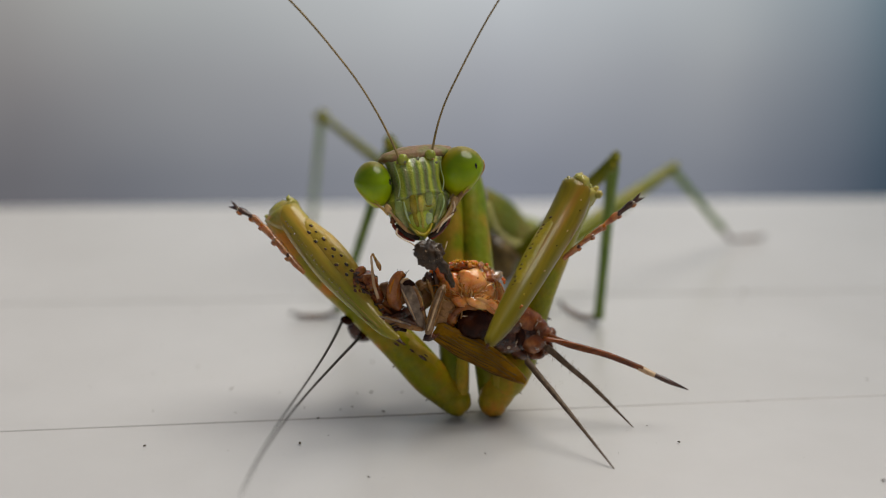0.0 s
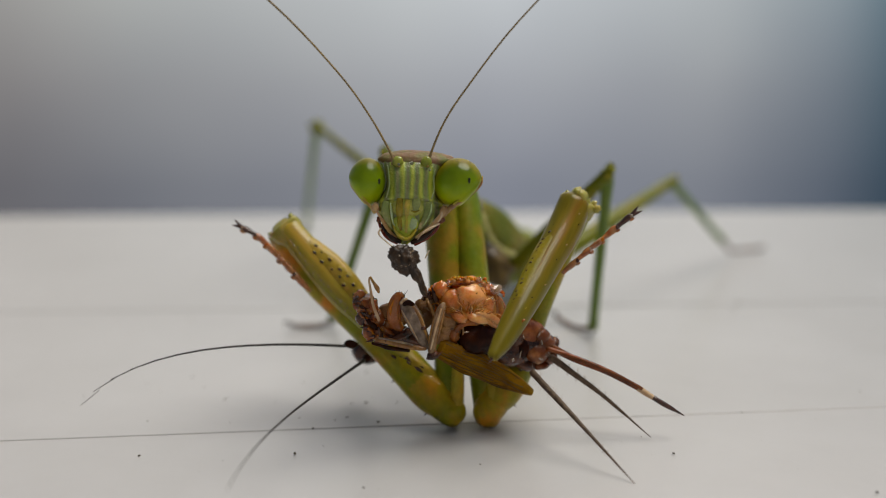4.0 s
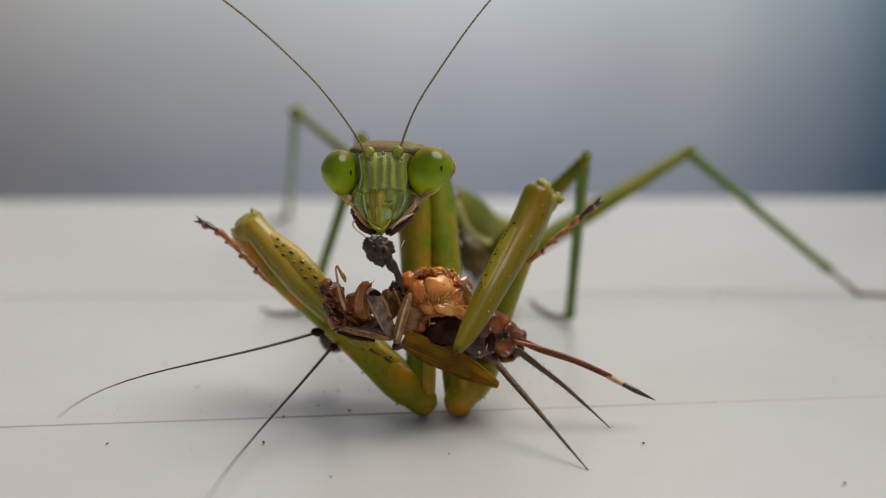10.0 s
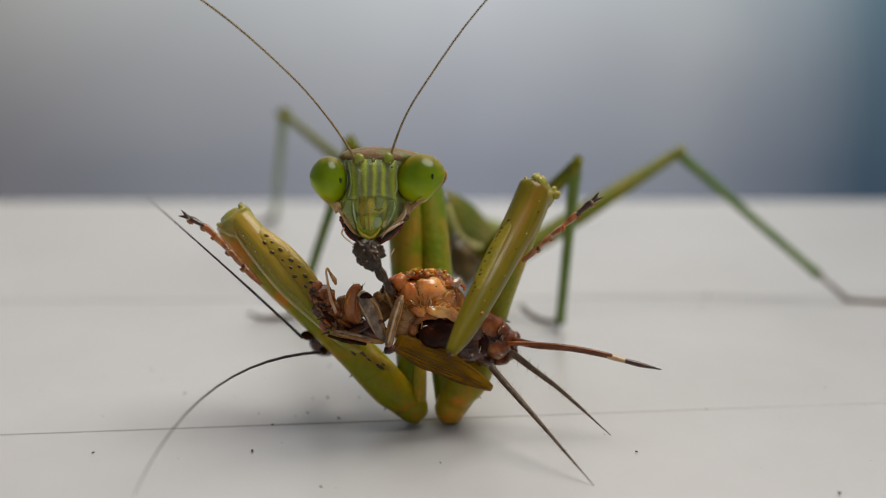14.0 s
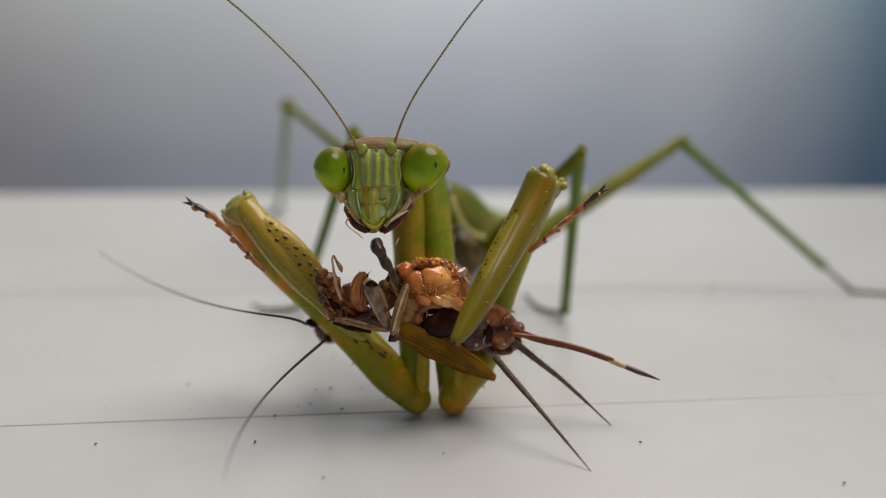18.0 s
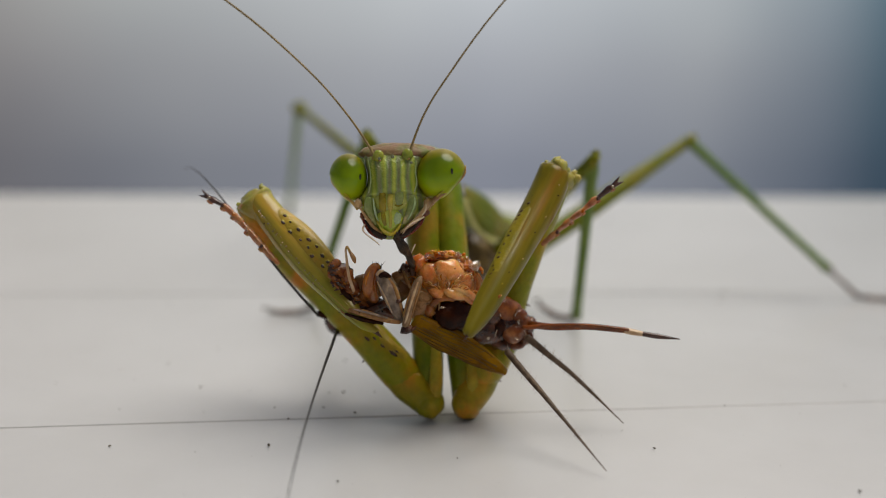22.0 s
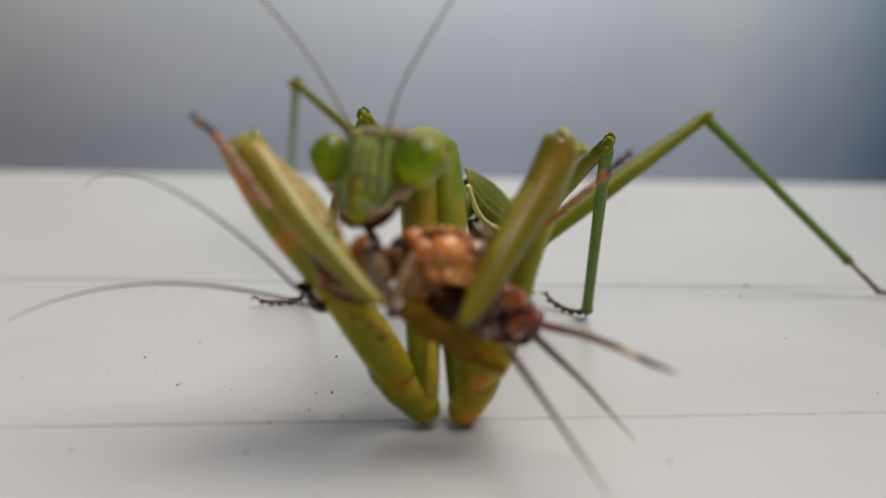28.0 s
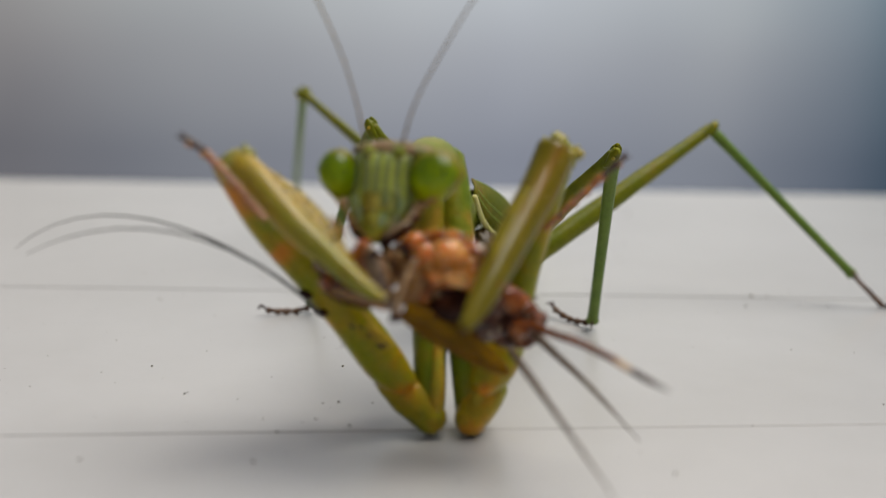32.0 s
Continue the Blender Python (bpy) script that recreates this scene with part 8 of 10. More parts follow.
    walk(left_feeler, [
        (0, pose(-0.001400, -0.002800, 0.002000, 0.00, 12.83, -15.00)),
        (0.5, pose(-0.001400, -0.002800, 0.002000, 0.00, 12.45, -15.00)),
        (1, pose(-0.001400, -0.002800, 0.002000, 0.00, 12.08, -15.00)),
        (1.5, pose(-0.001400, -0.002800, 0.002000, 0.00, 11.72, -15.00)),
        (2, pose(-0.001400, -0.002800, 0.002000, 0.00, 11.97, -15.00)),
        (2.5, pose(-0.001400, -0.002800, 0.002000, 0.00, 2.51, -3.75)),
        (3, pose(-0.001400, -0.002800, 0.002000, 0.00, 3.00, 0.00)),
        (3.5, pose(-0.001400, -0.002800, 0.002000, 0.00, 2.57, 0.00)),
        (5.5, pose(-0.001400, -0.002800, 0.002000, 0.00, 0.21, 0.00)),
        (6, pose(-0.001400, -0.002800, 0.002000, 0.00, -0.92, 0.00)),
        (6.5, pose(-0.001400, -0.002800, 0.002000, 0.00, -1.06, 0.00)),
        (7, pose(-0.001400, -0.002800, 0.002000, 0.00, -1.13, 0.00)),
        (7.5, pose(-0.001400, -0.002800, 0.002000, 0.00, -0.63, 0.00)),
        (8, pose(-0.001400, -0.002800, 0.002000, 0.00, -0.01, 0.00)),
        (8.5, pose(-0.001400, -0.002800, 0.002000, 0.00, -0.59, 0.00)),
        (9, pose(-0.001400, -0.002800, 0.002000, 0.00, -0.00, 0.00)),
        (9.5, pose(-0.001400, -0.002800, 0.002000, 0.00, 0.28, 0.00)),
        (10, pose(-0.001400, -0.002800, 0.002000, 0.00, -0.50, 0.00)),
        (10.5, pose(-0.001400, -0.002800, 0.002000, 0.00, -1.40, 0.00)),
        (11, pose(-0.001400, -0.002800, 0.002000, 0.00, -1.07, 0.00)),
        (11.5, pose(-0.001400, -0.002800, 0.002000, 0.00, -1.24, 0.00)),
        (12, pose(-0.001400, -0.002800, 0.002000, 0.00, -2.01, 0.00)),
        (12.5, pose(-0.001400, -0.002800, 0.002000, 0.00, -2.60, 0.00)),
        (13, pose(-0.001400, -0.002800, 0.002000, 0.00, -1.83, 0.00)),
        (13.5, pose(-0.001400, -0.002800, 0.002000, 0.00, -1.78, 0.00)),
        (14, pose(-0.001400, -0.002800, 0.002000, 0.00, -1.47, 0.00)),
        (14.5, pose(-0.001400, -0.002800, 0.002000, 0.00, -1.34, 0.00)),
        (15, pose(-0.001400, -0.002800, 0.002000, 0.00, -1.67, 0.00)),
        (15.5, pose(-0.001400, -0.002800, 0.002000, 0.00, -0.92, 0.00)),
        (17.5, pose(-0.001400, -0.002800, 0.002000, 0.00, 1.37, 0.00)),
        (18, pose(-0.001400, -0.002800, 0.002000, 0.00, 1.13, 0.00)),
        (18.5, pose(-0.001400, -0.002800, 0.002000, 0.00, 0.94, 0.00)),
        (19, pose(-0.001400, -0.002800, 0.002000, 0.00, 1.17, 0.00)),
        (19.5, pose(-0.001400, -0.002800, 0.002000, 0.00, 0.91, 0.00)),
        (20, pose(-0.001400, -0.002800, 0.002000, 0.00, 0.53, 0.00)),
        (20.5, pose(-0.001400, -0.002800, 0.002000, 0.00, 1.05, 0.00)),
        (21, pose(-0.001400, -0.002800, 0.002000, 0.00, 0.60, 0.00)),
        (21.5, pose(-0.001400, -0.002800, 0.002000, 0.00, -0.30, 0.00)),
        (22, pose(-0.001400, -0.002800, 0.002000, 0.00, -0.18, 0.00)),
        (22.5, pose(-0.001400, -0.002800, 0.002000, 0.00, 0.56, 0.00)),
        (23, pose(-0.001400, -0.002800, 0.002000, 0.00, 0.42, 0.00)),
        (23.5, pose(-0.001400, -0.002800, 0.002000, 0.00, 0.17, 0.00)),
        (24, pose(-0.001400, -0.002800, 0.002000, 2.50, -1.28, 3.70)),
        (24.5, pose(-0.001400, -0.002800, 0.002000, 4.59, -2.20, 10.52)),
        (25, pose(-0.001400, -0.002800, 0.002000, 5.72, -4.58, 19.72)),
        (25.5, pose(-0.001400, -0.002800, 0.002000, 6.09, -6.09, 19.93)),
        (27.5, pose(-0.001400, -0.002800, 0.002000, 7.52, 9.63, 23.46)),
        (28, pose(-0.001400, -0.002800, 0.002000, 7.46, 3.67, 22.00)),
        (28.5, pose(-0.001400, -0.002800, 0.002000, 7.49, 2.81, 21.22)),
        (29, pose(-0.001400, -0.002800, 0.002000, 7.52, 2.85, 20.56)),
        (29.5, pose(-0.001400, -0.002800, 0.002000, 7.17, 5.73, 18.86)),
        (30, pose(-0.001400, -0.002800, 0.002000, 7.07, 17.79, 18.28)),
        (30.5, pose(-0.001400, -0.002800, 0.002000, 6.77, 21.34, 16.56)),
        (31, pose(-0.001400, -0.002800, 0.002000, 6.27, 20.68, 14.29)),
        (31.5, pose(-0.001400, -0.002800, 0.002000, 6.31, 21.00, 13.33)),
        (32, pose(-0.001400, -0.002800, 0.002000, 6.28, 19.66, 12.17)),
    ])
    walk(right_feeler, [
        (0, pose(0.000650, -0.002800, 0.002050, 0.00, -2.07, -15.00)),
        (0.5, pose(0.000650, -0.002800, 0.002050, 0.00, -2.40, -15.00)),
        (1, pose(0.000650, -0.002800, 0.002050, 0.00, -2.72, -15.00)),
        (1.5, pose(0.000650, -0.002800, 0.002050, 0.00, -3.03, -15.00)),
        (2, pose(0.000650, -0.002800, 0.002050, 0.00, -2.73, -15.00)),
        (2.5, pose(0.000650, -0.002800, 0.002050, 0.00, -4.19, -3.75)),
        (3, pose(0.000650, -0.002800, 0.002050, 0.00, -1.21, 0.00)),
        (3.5, pose(0.000650, -0.002800, 0.002050, 0.00, -0.53, 0.00)),
        (5.5, pose(0.000650, -0.002800, 0.002050, 0.00, -0.25, 0.00)),
        (6, pose(0.000650, -0.002800, 0.002050, 0.00, -0.72, 0.00)),
        (6.5, pose(0.000650, -0.002800, 0.002050, 0.00, -0.89, 0.00)),
        (7, pose(0.000650, -0.002800, 0.002050, 0.00, -0.99, 0.00)),
        (7.5, pose(0.000650, -0.002800, 0.002050, 0.00, -0.53, 0.00)),
        (8, pose(0.000650, -0.002800, 0.002050, 0.00, 0.06, 0.00)),
        (8.5, pose(0.000650, -0.002800, 0.002050, 0.00, -0.56, 0.00)),
        (9, pose(0.000650, -0.002800, 0.002050, 0.00, -0.00, 0.00)),
        (9.5, pose(0.000650, -0.002800, 0.002050, 0.00, 0.39, 0.00)),
        (10, pose(0.000650, -0.002800, 0.002050, 0.00, -0.28, 0.00)),
        (10.5, pose(0.000650, -0.002800, 0.002050, 0.00, -1.06, 0.00)),
        (11, pose(0.000650, -0.002800, 0.002050, 0.00, -0.62, 0.00)),
        (11.5, pose(0.000650, -0.002800, 0.002050, 0.00, -0.68, 0.00)),
        (12, pose(0.000650, -0.002800, 0.002050, 0.00, -1.34, 0.00)),
        (12.5, pose(0.000650, -0.002800, 0.002050, 0.00, -1.81, 0.00)),
        (13, pose(0.000650, -0.002800, 0.002050, 0.00, -0.93, 0.00)),
        (13.5, pose(0.000650, -0.002800, 0.002050, 0.00, -1.02, 0.00)),
        (14, pose(0.000650, -0.002800, 0.002050, 0.00, -0.85, 0.00)),
        (14.5, pose(0.000650, -0.002800, 0.002050, 0.00, -0.87, 0.00)),
        (15, pose(0.000650, -0.002800, 0.002050, 0.00, -1.34, 0.00)),
        (15.5, pose(0.000650, -0.002800, 0.002050, 0.00, -0.73, 0.00)),
        (17.5, pose(0.000650, -0.002800, 0.002050, 0.00, 1.00, 0.00)),
        (18, pose(0.000650, -0.002800, 0.002050, 0.00, 0.62, 0.00)),
        (18.5, pose(0.000650, -0.002800, 0.002050, 0.00, 0.28, 0.00)),
        (19, pose(0.000650, -0.002800, 0.002050, 0.00, 0.37, 0.00)),
        (19.5, pose(0.000650, -0.002800, 0.002050, 0.00, 0.49, 0.00)),
        (20, pose(0.000650, -0.002800, 0.002050, 0.00, 0.48, 0.00)),
        (20.5, pose(0.000650, -0.002800, 0.002050, 0.00, 1.38, 0.00)),
        (21, pose(0.000650, -0.002800, 0.002050, 0.00, 1.30, 0.00)),
        (21.5, pose(0.000650, -0.002800, 0.002050, 0.00, 0.77, 0.00)),
        (22, pose(0.000650, -0.002800, 0.002050, 0.00, 1.27, 0.00)),
        (22.5, pose(0.000650, -0.002800, 0.002050, 0.00, 2.39, 0.00)),
        (23, pose(0.000650, -0.002800, 0.002050, 0.00, 2.62, 0.00)),
        (23.5, pose(0.000650, -0.002800, 0.002050, 0.00, 1.22, 0.00)),
        (24, pose(0.000650, -0.002800, 0.002050, 2.50, -1.38, 3.69)),
        (24.5, pose(0.000650, -0.002800, 0.002050, 4.60, -4.04, 10.38)),
        (25, pose(0.000650, -0.002800, 0.002050, 5.76, -8.16, 19.36)),
        (25.5, pose(0.000650, -0.002800, 0.002050, 6.15, -10.00, 19.51)),
        (27.5, pose(0.000650, -0.002800, 0.002050, 7.42, 1.63, 22.41)),
        (28, pose(0.000650, -0.002800, 0.002050, 7.48, -5.36, 20.82)),
        (28.5, pose(0.000650, -0.002800, 0.002050, 7.57, -8.49, 19.73)),
        (29, pose(0.000650, -0.002800, 0.002050, 7.65, -10.72, 18.75)),
        (29.5, pose(0.000650, -0.002800, 0.002050, 7.24, -10.12, 16.87)),
        (30, pose(0.000650, -0.002800, 0.002050, 6.73, -0.35, 16.07)),
        (30.5, pose(0.000650, -0.002800, 0.002050, 6.31, -0.20, 14.06)),
        (31, pose(0.000650, -0.002800, 0.002050, 5.88, -4.28, 11.62)),
        (31.5, pose(0.000650, -0.002800, 0.002050, 5.91, -4.45, 10.60)),
        (32, pose(0.000650, -0.002800, 0.002050, 5.94, -6.30, 9.40)),
    ])
    walk(morsel, [
        (0, pose(-0.002628, -0.004169, 0.011871, -1.25, -4.67, 15.05)),
        (0.5, pose(-0.002605, -0.004169, 0.011970, -1.18, -4.40, 15.05)),
        (1, pose(-0.002615, -0.004169, 0.011881, -1.11, -4.14, 15.04)),
        (1.5, pose(-0.002511, -0.004169, 0.011997, -1.04, -3.88, 15.04)),
        (2, pose(-0.002468, -0.004169, 0.011976, -1.13, -4.22, 15.04)),
        (2.5, pose(-0.003926, -0.004223, 0.012429, 0.28, 4.25, 3.76)),
        (3, pose(-0.003795, -0.004200, 0.012368, 0.00, 3.15, 0.00)),
        (3.5, pose(-0.003743, -0.004200, 0.012250, 0.00, 3.03, 0.00)),
        (5.5, pose(-0.003611, -0.004200, 0.012185, 0.00, 1.15, 0.00)),
        (6, pose(-0.003594, -0.004200, 0.012228, 0.00, 1.22, 0.00)),
        (6.5, pose(-0.003496, -0.004200, 0.012230, 0.00, 1.31, 0.00)),
        (7, pose(-0.003462, -0.004200, 0.012230, 0.00, 1.33, 0.00)),
        (7.5, pose(-0.003407, -0.004200, 0.012086, 0.00, 0.78, 0.00)),
        (8, pose(-0.003314, -0.004200, 0.012067, 0.00, 0.11, 0.00)),
        (8.5, pose(-0.003431, -0.004200, 0.012117, 0.00, 0.64, 0.00)),
        (9, pose(-0.003400, -0.004200, 0.012000, 0.00, -0.00, 0.00)),
        (9.5, pose(-0.003393, -0.004200, 0.011908, 0.00, -0.46, 0.00)),
        (10, pose(-0.003442, -0.004200, 0.012070, 0.00, 0.15, 0.00)),
        (10.5, pose(-0.003560, -0.004200, 0.011677, 0.00, 0.87, 0.00)),
        (11, pose(-0.003483, -0.004200, 0.011461, 0.00, 0.37, 0.00)),
        (11.5, pose(-0.003463, -0.004200, 0.011665, 0.00, 0.37, 0.00)),
        (12, pose(-0.003539, -0.004200, 0.011764, 0.00, 0.96, 0.00)),
        (12.5, pose(-0.003547, -0.004200, 0.011773, 0.00, 1.37, 0.00)),
        (13, pose(-0.003473, -0.004200, 0.011666, 0.00, 0.43, 0.00)),
        (13.5, pose(-0.003466, -0.004200, 0.011775, 0.00, 0.61, 0.00)),
        (14, pose(-0.003509, -0.004467, 0.012001, 0.023, 0.537, 0.035)),
        (14.5, pose(-0.003512, -0.004237, 0.011995, 0.019, 0.620, -0.030)),
        (15, pose(-0.003533, -0.004283, 0.011988, 0.044, 1.202, -0.082)),
        (15.5, pose(-0.003505, -0.004209, 0.011941, 0.022, 0.636, -0.014)),
        (17.5, pose(-0.003370, -0.004356, 0.011914, 0.030, -0.692, 0.027)),
        (18, pose(-0.003404, -0.004040, 0.011949, 0.065, -0.263, -0.061)),
        (18.5, pose(-0.003479, -0.004367, 0.011993, 0.021, 0.139, 0.099)),
        (19, pose(-0.003468, -0.004042, 0.011960, -0.021, 0.102, -0.059)),
        (19.5, pose(-0.003497, -0.003942, 0.011978, -0.011, -0.039, -0.109)),
        (20, pose(-0.003511, -0.003842, 0.012198, 0.029, -0.154, 0.092)),
        (20.5, pose(-0.003523, -0.003582, 0.012283, -0.112, -1.090, 0.121)),
        (21, pose(-0.003396, -0.003179, 0.012426, 0.074, -1.046, -0.025)),
        (21.5, pose(-0.003458, -0.002639, 0.012461, -0.125, -0.612, 0.086)),
        (22, pose(-0.003365, -0.002553, 0.012709, 0.074, -1.082, 0.078)),
        (22.5, pose(-0.003239, -0.002725, 0.012785, 0.036, -2.231, 0.173)),
        (23, pose(-0.003089, -0.002492, 0.012686, 0.060, -2.604, -0.048)),
        (23.5, pose(-0.002959, -0.002619, 0.012669, 0.100, -1.967, -0.157)),
        (24, pose(-0.003365, -0.002710, 0.012552, -2.617, -0.440, -3.901)),
        (24.5, pose(-0.003721, -0.002863, 0.012477, -4.707, -1.522, -11.342)),
        (25, pose(-0.004225, -0.002341, 0.012233, -4.990, -1.563, -21.778)),
        (25.5, pose(-0.004414, -0.002400, 0.012299, -6.512, 0.595, -22.139)),
        (27.5, pose(-0.003997, -0.002441, 0.012414, -4.446, -8.672, -23.996)),
        (28, pose(-0.004376, -0.002485, 0.012811, -7.337, -1.423, -22.988)),
        (28.5, pose(-0.004439, -0.002579, 0.013089, -8.314, 1.164, -22.315)),
        (29, pose(-0.004672, -0.002597, 0.013137, -8.979, 3.044, -21.698)),
        (29.5, pose(-0.004537, -0.002635, 0.013173, -8.214, 2.443, -19.601)),
        (30, pose(-0.004049, -0.002750, 0.013088, -4.939, -6.974, -17.746)),
        (30.5, pose(-0.003847, -0.002781, 0.012758, -4.583, -7.255, -15.760)),
        (31, pose(-0.003818, -0.002774, 0.012606, -5.247, -3.413, -13.688)),
        (31.5, pose(-0.003883, -0.002764, 0.012565, -5.418, -2.662, -12.687)),
        (32, pose(-0.003998, -0.002718, 0.012626, -5.841, -0.143, -11.648)),
    ])
    walk(chewed_lump, [
        (0, pose(-0.000050, 0.000200, -0.000850)),
        (0.5, pose(-0.000050, 0.000200, -0.000850)),
        (1, pose(-0.000050, 0.000200, -0.000850)),
        (1.5, pose(-0.000050, 0.000200, -0.000850)),
        (2, pose(-0.000050, 0.000200, -0.000850)),
        (2.5, pose(-0.000050, 0.000200, -0.000850)),
        (3, pose(-0.000050, 0.000200, -0.000850)),
        (3.5, pose(-0.000050, 0.000200, -0.000850)),
        (5.5, pose(-0.000050, 0.000200, -0.000850)),
        (6, pose(-0.000050, 0.000200, -0.000850)),
        (6.5, pose(-0.000050, 0.000200, -0.000850)),
        (7, pose(-0.000050, 0.000200, -0.000850)),
        (7.5, pose(-0.000050, 0.000200, -0.000850)),
        (8, pose(-0.000050, 0.000200, -0.000850)),
        (8.5, pose(-0.000050, 0.000200, -0.000850)),
        (9, pose(-0.000050, 0.000200, -0.000850)),
        (9.5, pose(-0.000050, 0.000200, -0.000850)),
        (10, pose(-0.000050, 0.000200, -0.000850)),
        (10.5, pose(-0.000044, 0.000213, -0.000819)),
        (11, pose(-0.000038, 0.000225, -0.000788)),
        (11.5, pose(-0.000031, 0.000237, -0.000756)),
        (12, pose(-0.000025, 0.000250, -0.000725)),
        (12.5, pose(-0.000019, 0.000262, -0.000694)),
        (13, pose(-0.000012, 0.000275, -0.000662)),
        (13.5, pose(-0.000006, 0.000287, -0.000631)),
        (14, pose(0.000000, 0.000300, -0.000600)),
        (14.5, pose(0.000050, 0.000700, -0.000200)),
        (15, pose(0.000100, 0.001100, 0.000200)),
        (15.5, pose(0.000100, 0.001500, 0.000500)),
        (17.5, pose(0.000150, 0.002400, 0.001200)),
        (18, pose(0.000150, 0.002400, 0.001200)),
        (18.5, pose(0.000150, 0.002400, 0.001200)),
        (19, pose(0.000150, 0.002400, 0.001200)),
        (19.5, pose(0.000150, 0.002400, 0.001200)),
        (20, pose(0.000125, 0.002150, 0.001100)),
        (20.5, pose(0.000100, 0.001900, 0.001000)),
        (21, pose(0.000075, 0.001650, 0.000850)),
        (21.5, pose(0.000050, 0.001400, 0.000700)),
        (22, pose(0.000050, 0.001400, 0.000679)),
        (22.5, pose(0.000050, 0.001400, 0.000657)),
        (23, pose(0.000050, 0.001400, 0.000636)),
        (23.5, pose(0.000050, 0.001400, 0.000614)),
        (24, pose(0.000050, 0.001400, 0.000593)),
        (24.5, pose(0.000050, 0.001400, 0.000571)),
        (25, pose(0.000050, 0.001400, 0.000550)),
        (25.5, pose(0.000050, 0.001400, 0.000529)),
        (27.5, pose(0.000050, 0.001400, 0.000443)),
        (28, pose(0.000050, 0.001400, 0.000421)),
        (28.5, pose(0.000050, 0.001400, 0.000400)),
        (29, pose(0.000050, 0.001400, 0.000379)),
        (29.5, pose(0.000050, 0.001400, 0.000357)),
        (30, pose(0.000050, 0.001400, 0.000336)),
        (30.5, pose(0.000050, 0.001400, 0.000314)),
        (31, pose(0.000050, 0.001400, 0.000293)),
        (31.5, pose(0.000050, 0.001400, 0.000271)),
        (32, pose(0.000050, 0.001400, 0.000250)),
    ])
